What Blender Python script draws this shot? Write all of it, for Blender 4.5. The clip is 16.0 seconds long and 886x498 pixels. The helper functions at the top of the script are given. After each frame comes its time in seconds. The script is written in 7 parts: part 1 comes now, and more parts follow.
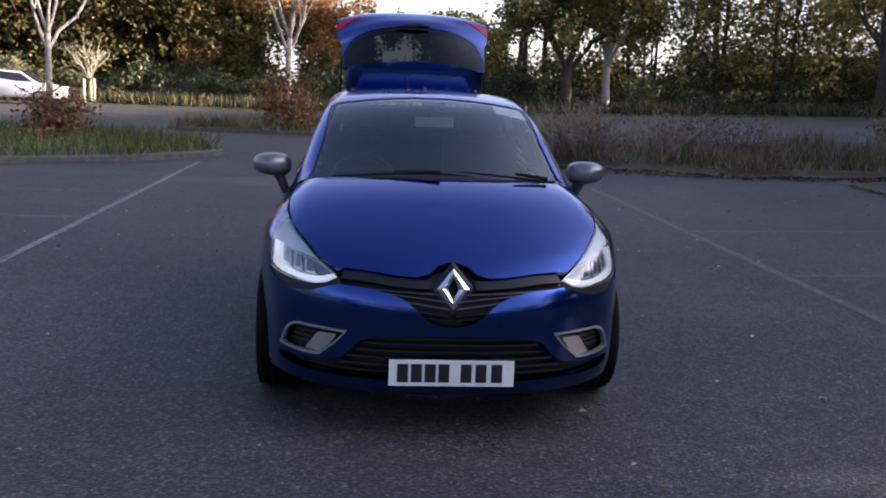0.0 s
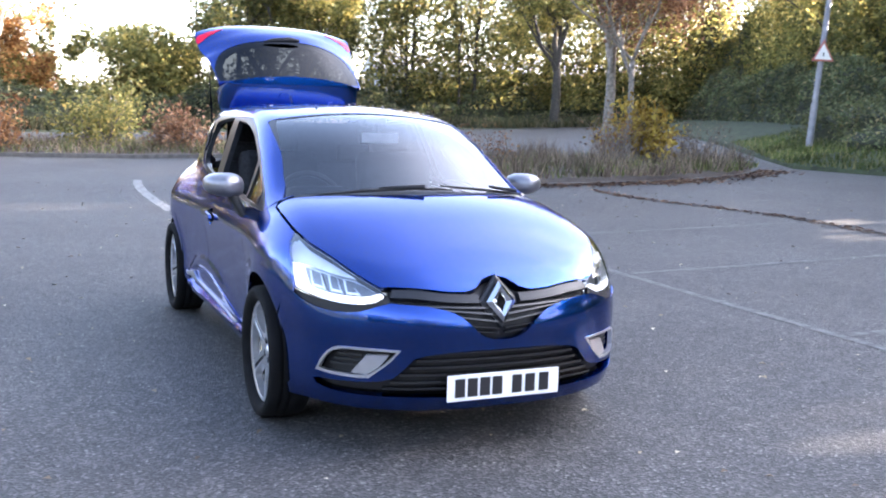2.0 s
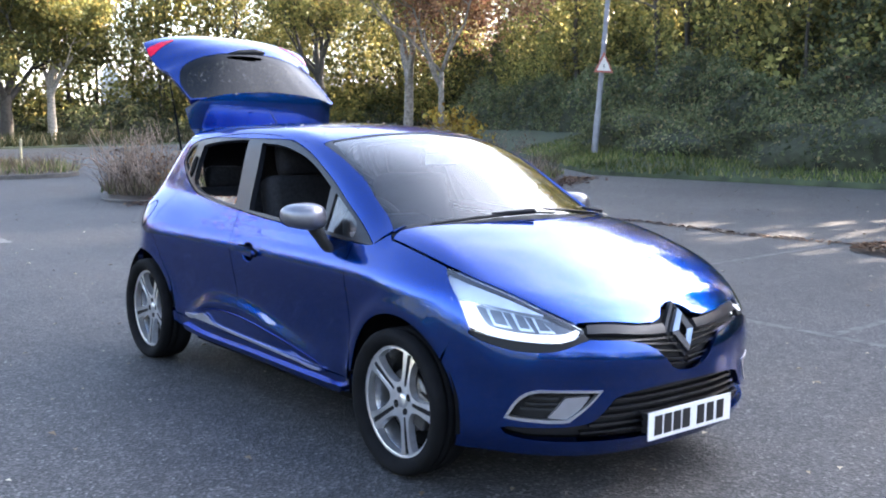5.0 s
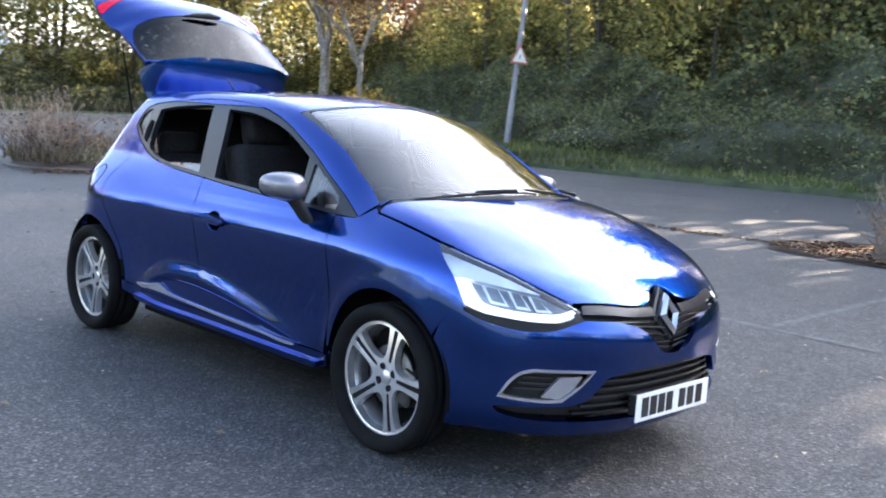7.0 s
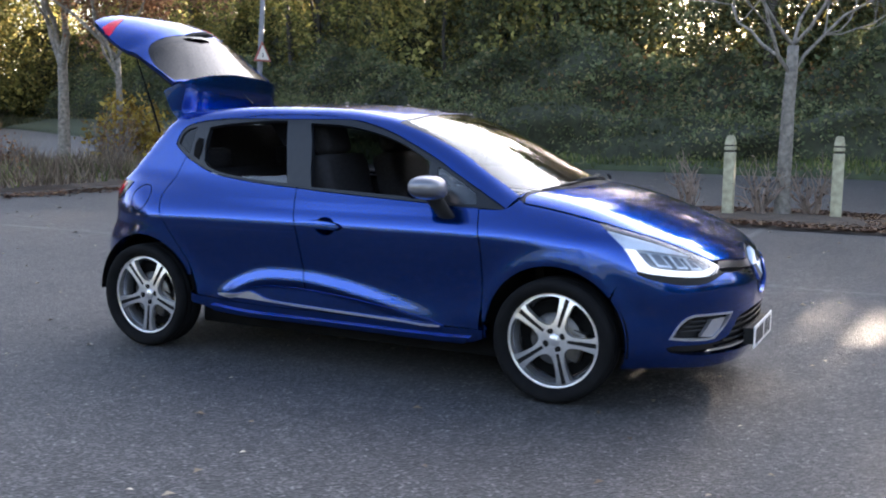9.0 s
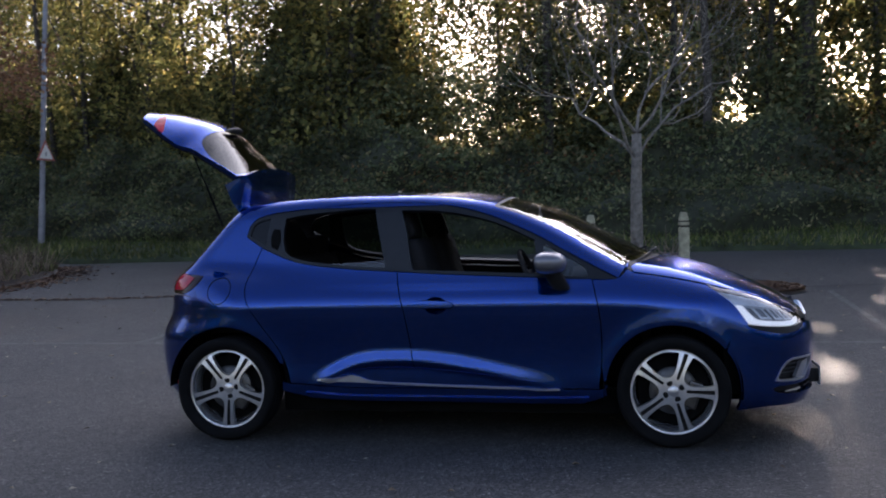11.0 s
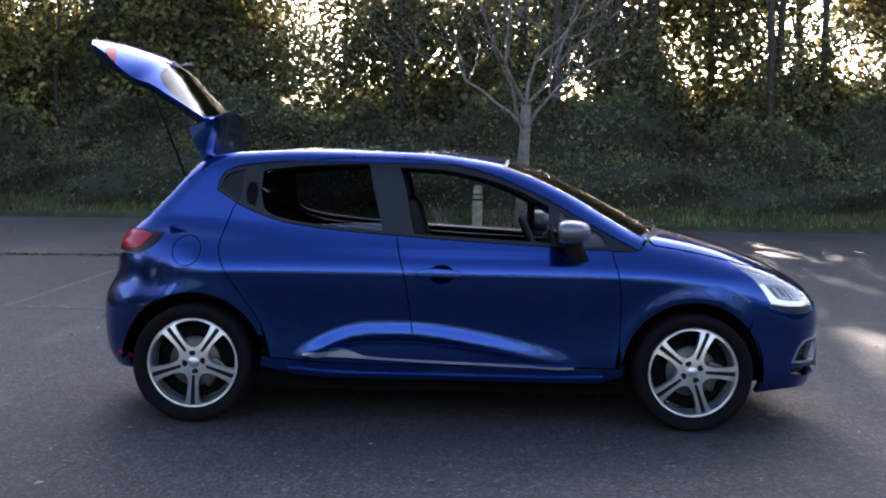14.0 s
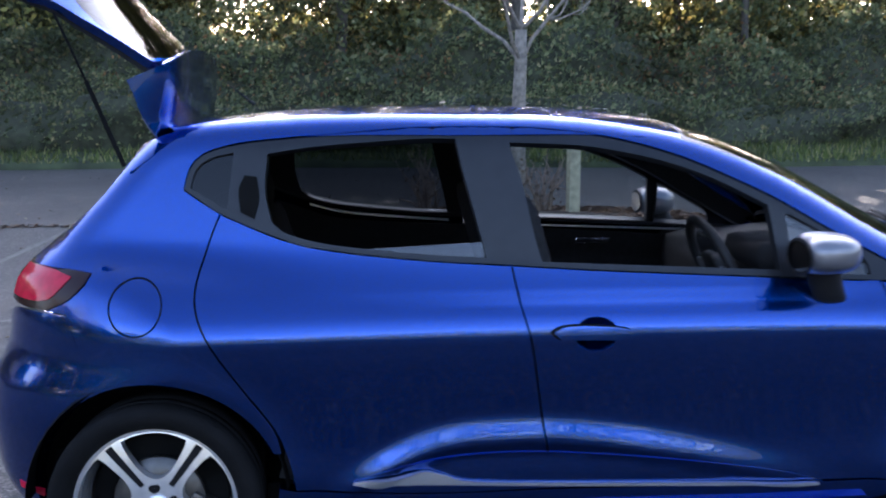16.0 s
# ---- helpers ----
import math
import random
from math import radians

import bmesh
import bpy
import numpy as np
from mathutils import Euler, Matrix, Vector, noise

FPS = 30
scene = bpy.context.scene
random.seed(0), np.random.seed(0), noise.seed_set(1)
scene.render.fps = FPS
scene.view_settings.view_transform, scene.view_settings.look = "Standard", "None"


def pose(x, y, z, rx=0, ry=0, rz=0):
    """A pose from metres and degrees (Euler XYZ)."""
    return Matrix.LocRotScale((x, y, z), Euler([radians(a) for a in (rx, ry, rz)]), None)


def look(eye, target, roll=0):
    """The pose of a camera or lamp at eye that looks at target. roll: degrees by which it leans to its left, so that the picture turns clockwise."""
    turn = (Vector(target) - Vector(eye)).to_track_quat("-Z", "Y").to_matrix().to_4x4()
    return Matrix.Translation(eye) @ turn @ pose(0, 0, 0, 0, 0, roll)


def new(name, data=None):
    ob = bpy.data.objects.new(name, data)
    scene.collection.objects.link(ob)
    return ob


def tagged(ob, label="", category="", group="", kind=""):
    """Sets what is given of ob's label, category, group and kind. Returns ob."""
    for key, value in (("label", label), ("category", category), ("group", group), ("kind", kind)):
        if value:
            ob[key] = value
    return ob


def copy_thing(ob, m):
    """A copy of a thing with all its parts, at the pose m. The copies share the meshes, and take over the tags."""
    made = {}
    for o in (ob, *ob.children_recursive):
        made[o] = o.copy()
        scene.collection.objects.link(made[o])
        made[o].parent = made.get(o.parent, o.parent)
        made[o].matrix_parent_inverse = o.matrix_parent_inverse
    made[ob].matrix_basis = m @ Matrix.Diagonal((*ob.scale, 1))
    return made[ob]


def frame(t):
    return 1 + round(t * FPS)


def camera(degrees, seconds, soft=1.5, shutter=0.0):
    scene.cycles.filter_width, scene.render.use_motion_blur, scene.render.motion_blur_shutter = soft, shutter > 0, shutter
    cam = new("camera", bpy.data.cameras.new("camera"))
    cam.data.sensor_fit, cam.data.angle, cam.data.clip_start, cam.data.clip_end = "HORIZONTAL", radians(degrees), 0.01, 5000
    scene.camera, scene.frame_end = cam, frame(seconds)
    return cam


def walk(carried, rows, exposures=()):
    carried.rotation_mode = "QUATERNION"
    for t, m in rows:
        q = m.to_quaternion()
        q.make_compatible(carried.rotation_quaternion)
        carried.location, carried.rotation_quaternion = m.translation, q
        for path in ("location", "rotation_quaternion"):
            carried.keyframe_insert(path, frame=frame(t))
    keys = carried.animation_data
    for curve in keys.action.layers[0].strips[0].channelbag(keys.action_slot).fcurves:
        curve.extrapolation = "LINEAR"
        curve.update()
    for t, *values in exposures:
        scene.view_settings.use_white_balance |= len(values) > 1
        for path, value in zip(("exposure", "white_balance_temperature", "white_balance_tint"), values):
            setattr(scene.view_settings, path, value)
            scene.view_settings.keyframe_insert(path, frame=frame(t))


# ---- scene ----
cam = camera(48.2, 16.0, soft=1.9, shutter=0.3)
PATH = [
    (0, (-0.411, -4.787, 1.479), (-0.233, -2.822, 1.153), 2.1),
    (0.5, (-0.74, -4.774, 1.436), (-0.465, -2.818, 1.117), 2.5),
    (1, (-1.074, -4.68, 1.453), (-0.632, -2.753, 1.15), 2.2),
    (1.5, (-1.494, -4.605, 1.458), (-0.849, -2.734, 1.17), 1.6),
    (2, (-1.874, -4.432, 1.432), (-1.076, -2.62, 1.156), 1.7),
    (2.5, (-2.234, -4.235, 1.436), (-1.315, -2.476, 1.193), 1.7),
    (3, (-2.653, -4.063, 1.449), (-1.628, -2.36, 1.223), 1.1),
    (3.2, (-2.779, -3.993, 1.442), (-1.72, -2.311, 1.22), 0.4),
    (5.3, (-3.187, -3.129, 1.432), (-1.936, -1.588, 1.185), 1.0),
    (5.5, (-3.17, -3.09, 1.43), (-1.923, -1.547, 1.179), 1.0),
    (6, (-3.175, -3.049, 1.425), (-1.933, -1.504, 1.158), 1.1),
    (6.5, (-3.196, -3.007, 1.407), (-1.922, -1.49, 1.133), 2.4),
    (7, (-3.441, -2.922, 1.368), (-2.039, -1.52, 1.106), 3.9),
    (7.5, (-3.877, -2.727, 1.377), (-2.338, -1.476, 1.113), 3.6),
    (8, (-4.312, -2.425, 1.359), (-2.676, -1.305, 1.094), 2.9),
    (8.5, (-4.831, -2.082, 1.363), (-3.111, -1.094, 1.106), 1.8),
    (9, (-5.254, -1.638, 1.348), (-3.483, -0.745, 1.095), 0.6),
    (9.2, (-5.405, -1.47, 1.347), (-3.615, -0.614, 1.096), -0.0),
    (11.3, (-6.36, 0.425, 1.315), (-4.385, 0.731, 1.251), -1.4),
    (11.5, (-6.375, 0.575, 1.326), (-4.393, 0.831, 1.26), -1.2),
    (12, (-6.461, 0.848, 1.335), (-4.467, 0.991, 1.278), -0.8),
    (12.5, (-6.518, 1.028, 1.343), (-4.521, 1.096, 1.277), -0.9),
    (13, (-6.499, 1.093, 1.329), (-4.501, 1.133, 1.24), -0.3),
    (13.5, (-6.33, 1.183, 1.301), (-4.334, 1.205, 1.178), 0.4),
    (14, (-5.888, 1.323, 1.267), (-3.892, 1.317, 1.131), 1.2),
    (14.5, (-5.376, 1.476, 1.294), (-3.382, 1.409, 1.148), 0.7),
    (15, (-4.799, 1.646, 1.356), (-2.814, 1.467, 1.184), -0.2),
    (15.5, (-4.191, 1.795, 1.379), (-2.21, 1.605, 1.179), 0.2),
    (16, (-3.594, 1.974, 1.436), (-1.62, 1.822, 1.158), -0.1),
]
walk(cam, [(t, look(eye, target, roll)) for t, eye, target, roll in PATH], exposures=[(0, 2.28, 6060, 26),(0.5, 2.85, 6020, 25),(1, 3.1, 6050, 24),(1.5, 4.0, 6130, 21),(2, 4.3, 6170, 20),(3, 4.12, 6200, 19),(5.5, 4.05, 6150, 16),(7, 4.05, 6250, 15),(9.2, 3.42, 6340, 17),(11.5, 2.1, 5980, 22),(12.5, 2.08, 5960, 22),(14.5, 3.16, 5950, 20),(16, 3.6, 5700, 20)])

# ---- light ----
def ramp_of(n, stops):
    r = n.new("ShaderNodeValToRGB")
    e = r.color_ramp.elements
    while len(e) < len(stops):
        e.new(0.5)
    for el, (p, c) in zip(e, stops):
        el.position, el.color = p, (*c, 1)
    return r


SUN_AZ, SUN_EL = radians(-8), radians(17)      # azimuth from +x, the low autumn sun stands behind the wood
world = bpy.data.worlds.new("world")
scene.world = world
world.use_nodes = True
wn = world.node_tree.nodes
sky = wn.new("ShaderNodeTexSky")
sky.sky_type, sky.sun_disc = 'NISHITA', False
sky.sun_elevation, sky.sun_rotation = SUN_EL, radians(90) - SUN_AZ
sky.air_density, sky.dust_density, sky.ozone_density = 1.0, 1.5, 1.0
haze = wn.new("ShaderNodeHueSaturation")
haze.inputs["Saturation"].default_value = 0.95          # thin high haze pales the sky
world.node_tree.links.new(sky.outputs[0], haze.inputs["Color"])
# a veil of thin cloud over the whole sky
wtc, wno = wn.new("ShaderNodeTexCoord"), wn.new("ShaderNodeTexNoise")
wno.inputs["Scale"].default_value, wno.inputs["Detail"].default_value = 2.2, 7
world.node_tree.links.new(wtc.outputs["Generated"], wno.inputs["Vector"])
veil = wn.new("ShaderNodeMapRange")
veil.inputs[1].default_value, veil.inputs[2].default_value = 0.35, 0.65
veil.inputs[3].default_value, veil.inputs[4].default_value = 0.55, 1.3
world.node_tree.links.new(wno.outputs["Fac"], veil.inputs[0])
# haze that glows round the low sun and fades away from it
wdot, wpow, wmul = (wn.new("ShaderNodeVectorMath"), wn.new("ShaderNodeMath"), wn.new("ShaderNodeMath"))
wdot.operation = 'DOT_PRODUCT'
wdot.inputs[1].default_value = (math.cos(SUN_AZ) * math.cos(SUN_EL), math.sin(SUN_AZ) * math.cos(SUN_EL), math.sin(SUN_EL))
world.node_tree.links.new(wtc.outputs["Generated"], wdot.inputs[0])
whalf = wn.new("ShaderNodeMapRange")
whalf.inputs[1].default_value, whalf.inputs[2].default_value = -1.0, 1.0
world.node_tree.links.new(wdot.outputs["Value"], whalf.inputs[0])
wpow.operation, wmul.operation = 'POWER', 'MULTIPLY'
wpow.inputs[1].default_value = 13.0
world.node_tree.links.new(whalf.outputs[0], wpow.inputs[0])
world.node_tree.links.new(wpow.outputs[0], wmul.inputs[0])
world.node_tree.links.new(veil.outputs[0], wmul.inputs[1])
cloud = wn.new("ShaderNodeMix")
cloud.data_type, cloud.blend_type = 'RGBA', 'ADD'
cloud.inputs[0].default_value = 1.0
glow = wn.new("ShaderNodeVectorMath")
glow.operation = 'SCALE'
glow.inputs[0].default_value = (34.0, 33.6, 33.2)
world.node_tree.links.new(wmul.outputs[0], glow.inputs["Scale"])
# towards the horizon the glow dims and reddens in the thick air
wsep = wn.new("ShaderNodeSeparateXYZ")
world.node_tree.links.new(wtc.outputs["Generated"], wsep.inputs[0])
air = ramp_of(wn, [(0.0, (0.05, 0.032, 0.02)), (0.24, (0.13, 0.092, 0.062)), (0.38, (0.42, 0.36, 0.30)), (0.58, (1, 1, 1))])
world.node_tree.links.new(wsep.outputs["Z"], air.inputs[0])
warm = wn.new("ShaderNodeVectorMath")
warm.operation = 'MULTIPLY'
world.node_tree.links.new(glow.outputs[0], warm.inputs[0])
world.node_tree.links.new(air.outputs[0], warm.inputs[1])
world.node_tree.links.new(haze.outputs[0], cloud.inputs[6])
world.node_tree.links.new(warm.outputs[0], cloud.inputs[7])
# pale haze low down all round
hz_r = ramp_of(wn, [(0.0, (2.9, 2.95, 3.0)), (0.12, (2.0, 2.05, 2.1)), (0.35, (0.5, 0.5, 0.52)), (0.7, (0, 0, 0))])
world.node_tree.links.new(wsep.outputs["Z"], hz_r.inputs[0])
# the haze is peach-coloured towards the low sun
peach = wn.new("ShaderNodeMix")
peach.data_type, peach.blend_type = 'RGBA', 'MULTIPLY'
peach.inputs[7].default_value = (0.85, 0.60, 0.47, 1)
wnear = wn.new("ShaderNodeMapRange")
wnear.inputs[1].default_value, wnear.inputs[2].default_value = 0.68, 0.93
world.node_tree.links.new(whalf.outputs[0], wnear.inputs[0])
world.node_tree.links.new(wnear.outputs[0], peach.inputs[0])
world.node_tree.links.new(hz_r.outputs[0], peach.inputs[6])
low = wn.new("ShaderNodeMix")
low.data_type, low.blend_type = 'RGBA', 'ADD'
low.inputs[0].default_value = 1.0
world.node_tree.links.new(cloud.outputs[2], low.inputs[6])
world.node_tree.links.new(peach.outputs[2], low.inputs[7])
world.node_tree.links.new(low.outputs[2], wn["Background"].inputs[0])
wn["Background"].inputs[1].default_value = 0.060
sun = new("sun", bpy.data.lights.new("sun", 'SUN'))
sun.data.energy, sun.data.angle, sun.data.color = 5.0, radians(0.6), (1.0, 0.84, 0.64)
sd_sun = Vector((math.cos(SUN_AZ) * math.cos(SUN_EL), math.sin(SUN_AZ) * math.cos(SUN_EL), math.sin(SUN_EL)))
sun.matrix_world = look(sd_sun * 50, (0, 0, 0))


# ---- materials ----
def mat(name, color=(0.5, 0.5, 0.5), rough=0.5, metal=0.0, coat=0.0, noise_scale=0, noise_amt=0.15, bump=0.0, bump_scale=200, spec=0.5):
    m = bpy.data.materials.new(name)
    m.use_nodes = True
    n, l = m.node_tree.nodes, m.node_tree.links
    b = n["Principled BSDF"]
    b.inputs["Base Color"].default_value = (*color, 1)
    b.inputs["Roughness"].default_value, b.inputs["Metallic"].default_value = rough, metal
    b.inputs["Coat Weight"].default_value, b.inputs["Coat Roughness"].default_value = coat, 0.03
    b.inputs["Specular IOR Level"].default_value = spec
    if noise_scale or bump:
        tc = n.new("ShaderNodeTexCoord")
    if noise_scale:
        t = n.new("ShaderNodeTexNoise")
        t.inputs["Scale"].default_value, t.inputs["Detail"].default_value = noise_scale, 6
        l.new(tc.outputs["Object"], t.inputs["Vector"])
        r = n.new("ShaderNodeValToRGB")
        r.color_ramp.elements[0].position, r.color_ramp.elements[1].position = 0.3, 0.7
        r.color_ramp.elements[0].color = (*[c * (1 - noise_amt) for c in color], 1)
        r.color_ramp.elements[1].color = (*[min(1, c * (1 + noise_amt)) for c in color], 1)
        l.new(t.outputs["Fac"], r.inputs[0])
        l.new(r.outputs[0], b.inputs["Base Color"])
    if bump:
        t2 = n.new("ShaderNodeTexNoise")
        t2.inputs["Scale"].default_value, t2.inputs["Detail"].default_value = bump_scale, 4
        l.new(tc.outputs["Object"], t2.inputs["Vector"])
        bp = n.new("ShaderNodeBump")
        bp.inputs["Strength"].default_value, bp.inputs["Distance"].default_value = bump, 0.01
        l.new(t2.outputs["Fac"], bp.inputs["Height"])
        l.new(bp.outputs[0], b.inputs["Normal"])
    return m


def leaf_mat(name, stops, translucent=0.26):
    m = bpy.data.materials.new(name)
    m.use_nodes = True
    n, l = m.node_tree.nodes, m.node_tree.links
    b, out = n["Principled BSDF"], n["Material Output"]
    g = n.new("ShaderNodeNewGeometry")
    r = ramp_of(n, stops)
    l.new(g.outputs["Random Per Island"], r.inputs[0])
    tc = n.new("ShaderNodeTexCoord")
    t = n.new("ShaderNodeTexNoise")
    t.inputs["Scale"].default_value, t.inputs["Detail"].default_value = 0.55, 3
    l.new(tc.outputs["Object"], t.inputs["Vector"])
    mr = n.new("ShaderNodeMapRange")
    mr.inputs[1].default_value, mr.inputs[2].default_value = 0.35, 0.65
    mr.inputs[3].default_value, mr.inputs[4].default_value = 0.55, 1.35
    l.new(t.outputs["Fac"], mr.inputs[0])
    mx = n.new("ShaderNodeMix")
    mx.data_type, mx.blend_type = 'RGBA', 'MULTIPLY'
    mx.inputs[0].default_value = 1.0
    l.new(r.outputs[0], mx.inputs[6])
    l.new(mr.outputs[0], mx.inputs[7])
    l.new(mx.outputs[2], b.inputs["Base Color"])
    b.inputs["Roughness"].default_value = 0.55
    b.inputs["Specular IOR Level"].default_value = 0.15
    tr = n.new("ShaderNodeBsdfTranslucent")
    l.new(mx.outputs[2], tr.inputs[0])
    sh = n.new("ShaderNodeMixShader")
    sh.inputs[0].default_value = translucent
    l.new(b.outputs[0], sh.inputs[1])
    l.new(tr.outputs[0], sh.inputs[2])
    l.new(sh.outputs[0], out.inputs[0])
    return m


def asphalt_mat():
    m = bpy.data.materials.new("asphalt")
    m.use_nodes = True
    n, l = m.node_tree.nodes, m.node_tree.links
    b = n["Principled BSDF"]
    tc = n.new("ShaderNodeTexCoord")

    def noise_tex(scale, detail=5, rough=0.6):
        t = n.new("ShaderNodeTexNoise")
        t.inputs["Scale"].default_value, t.inputs["Detail"].default_value = scale, detail
        t.inputs["Roughness"].default_value = rough
        l.new(tc.outputs["Object"], t.inputs["Vector"])
        return t
    v = n.new("ShaderNodeTexVoronoi")
    v.inputs["Scale"].default_value = 85
    l.new(tc.outputs["Object"], v.inputs["Vector"])
    stones = ramp_of(n, [(0.0, (0.014, 0.0138, 0.0142)), (0.55, (0.038, 0.0375, 0.038)), (0.82, (0.080, 0.078, 0.076)), (1.0, (0.19, 0.186, 0.18))])
    l.new(v.outputs["Color"], stones.inputs[0])
    big = ramp_of(n, [(0.3, (0.72, 0.72, 0.74)), (0.5, (1, 1, 1)), (0.72, (1.25, 1.24, 1.22))])
    l.new(noise_tex(0.45, 8).outputs["Fac"], big.inputs[0])
    mx = n.new("ShaderNodeMix")
    mx.data_type, mx.blend_type = 'RGBA', 'MULTIPLY'
    mx.inputs[0].default_value = 1
    l.new(stones.outputs[0], mx.inputs[6])
    l.new(big.outputs[0], mx.inputs[7])
    mid = ramp_of(n, [(0.35, (0.8, 0.8, 0.8)), (0.65, (1.15, 1.15, 1.14))])
    l.new(noise_tex(7, 6, 0.7).outputs["Fac"], mid.inputs[0])
    mx2 = n.new("ShaderNodeMix")
    mx2.data_type, mx2.blend_type = 'RGBA', 'MULTIPLY'
    mx2.inputs[0].default_value = 1
    l.new(mx.outputs[2], mx2.inputs[6])
    l.new(mid.outputs[0], mx2.inputs[7])
    l.new(mx2.outputs[2], b.inputs["Base Color"])
    b.inputs["Roughness"].default_value = 0.7
    b.inputs["Specular IOR Level"].default_value = 0.36
    bp = n.new("ShaderNodeBump")
    bp.inputs["Strength"].default_value, bp.inputs["Distance"].default_value = 0.7, 0.006
    l.new(v.outputs["Distance"], bp.inputs["Height"])
    l.new(bp.outputs[0], b.inputs["Normal"])
    return m


def paint_line_mat():
    """Worn white road paint."""
    m = mat("road_paint", (0.14, 0.14, 0.136), 0.8, noise_scale=14, noise_amt=0.75, bump=0.3, bump_scale=150)
    return m


M_ASPHALT = asphalt_mat()
M_LINE = paint_line_mat()
M_LINE_FAINT = mat("worn_road_paint", (0.082, 0.082, 0.08), 0.8, noise_scale=14, noise_amt=0.5, bump=0.3, bump_scale=150)
M_KERB = mat("kerb_concrete", (0.09, 0.083, 0.074), 0.85, noise_scale=9, noise_amt=0.3, bump=0.4, bump_scale=60)
M_SOIL = mat("leaf_litter_soil", (0.055, 0.04, 0.028), 0.95, noise_scale=5, noise_amt=0.5, bump=0.8, bump_scale=30)
M_TURF = mat("turf", (0.035, 0.045, 0.018), 0.95, noise_scale=3, noise_amt=0.45, bump=0.8, bump_scale=40)
M_BARK_PALE = mat("pale_bark", (0.30, 0.27, 0.23), 0.85, noise_scale=14, noise_amt=0.5, bump=0.6, bump_scale=25)
M_BARK_GREY = mat("grey_bark", (0.17, 0.15, 0.125), 0.85, noise_scale=14, noise_amt=0.5, bump=0.6, bump_scale=25)
M_BARK_DARK = mat("dark_bark", (0.045, 0.038, 0.030), 0.9, noise_scale=10, noise_amt=0.4, bump=0.7, bump_scale=20)
M_TWIG = mat("twig", (0.13, 0.105, 0.085), 0.85)
M_WOODPOST = mat("weathered_timber", (0.36, 0.33, 0.22), 0.85, noise_scale=12, noise_amt=0.3, bump=0.4, bump_scale=40)
M_GALV = mat("galvanised_steel", (0.22, 0.22, 0.24), 0.55, 0.3, noise_scale=6, noise_amt=0.2)
M_LEAF_GREEN = leaf_mat("green_leaves", [(0, (0.045, 0.054, 0.020)), (0.45, (0.115, 0.118, 0.038)), (0.8, (0.19, 0.172, 0.055)), (1, (0.30, 0.215, 0.07))], 0.45)
M_LEAF_HEDGE = leaf_mat("hedge_leaves", [(0, (0.054, 0.068, 0.034)), (0.5, (0.115, 0.135, 0.064)), (0.85, (0.185, 0.19, 0.09)), (1, (0.28, 0.225, 0.115))], 0.35)
M_LEAF_YELLOW = leaf_mat("yellow_leaves", [(0, (0.16, 0.10, 0.02)), (0.5, (0.30, 0.20, 0.035)), (1, (0.42, 0.33, 0.07))])
M_LEAF_ORANGE = leaf_mat("orange_leaves", [(0, (0.18, 0.085, 0.03)), (0.5, (0.36, 0.18, 0.06)), (1, (0.50, 0.31, 0.11))], 0.45)
M_LEAF_BROWN = leaf_mat("russet_leaves", [(0, (0.09, 0.045, 0.022)), (0.5, (0.19, 0.09, 0.04)), (1, (0.30, 0.17, 0.07))])
M_LEAF_OLIVE = leaf_mat("olive_leaves", [(0, (0.10, 0.105, 0.036)), (0.5, (0.21, 0.205, 0.065)), (0.85, (0.36, 0.31, 0.10)), (1, (0.50, 0.38, 0.12))], 0.45)
M_DRY = leaf_mat("dry_stems", [(0, (0.055, 0.038, 0.028)), (0.5, (0.14, 0.105, 0.075)), (1, (0.32, 0.25, 0.18))], 0.2)
M_GRASS = leaf_mat("grass_blades", [(0, (0.050, 0.068, 0.020)), (0.6, (0.105, 0.135, 0.038)), (1, (0.28, 0.25, 0.11))], 0.4)


# ---- mesh helpers ----
def mesh_obj(name, verts, faces, material, parent=None, smooth=False, label=""):
    me = bpy.data.meshes.new(name)
    me.from_pydata([tuple(v) for v in verts], [], [tuple(f) for f in faces])
    me.materials.append(material)
    if smooth:
        me.polygons.foreach_set("use_smooth", [True] * len(me.polygons))
    me.update()
    ob = new(name, me)
    if parent is not None:
        ob.parent = parent
    return tagged(ob, label)


def part(name, bm, material, parent=None, label="", smooth=False):
    """Links a bmesh as one mesh object under a thing or a part."""
    bmesh.ops.recalc_face_normals(bm, faces=bm.faces)
    me = bpy.data.meshes.new(name)
    bm.to_mesh(me)
    bm.free()
    me.materials.append(material)
    if smooth:
        me.polygons.foreach_set("use_smooth", [True] * len(me.polygons))
    ob = new(name, me)
    if parent is not None:
        ob.parent = parent
    return tagged(ob, label)


def box_bm(size, at=(0, 0, 0), bevel=0.0, bm=None, turn=None):
    b = bmesh.new()
    bmesh.ops.create_cube(b, size=1.0)
    bmesh.ops.scale(b, vec=size, verts=b.verts)
    if bevel:
        bmesh.ops.bevel(b, geom=b.edges[:], offset=bevel, segments=2, affect='EDGES', profile=0.6)
    if turn is not None:
        bmesh.ops.transform(b, matrix=turn, verts=b.verts)
    bmesh.ops.translate(b, vec=at, verts=b.verts)
    return b if bm is None else join_bm(bm, b)


def join_bm(a, b):
    tmp = bpy.data.meshes.new("tmp")
    b.to_mesh(tmp)
    b.free()
    a.from_mesh(tmp)
    bpy.data.meshes.remove(tmp)
    return a


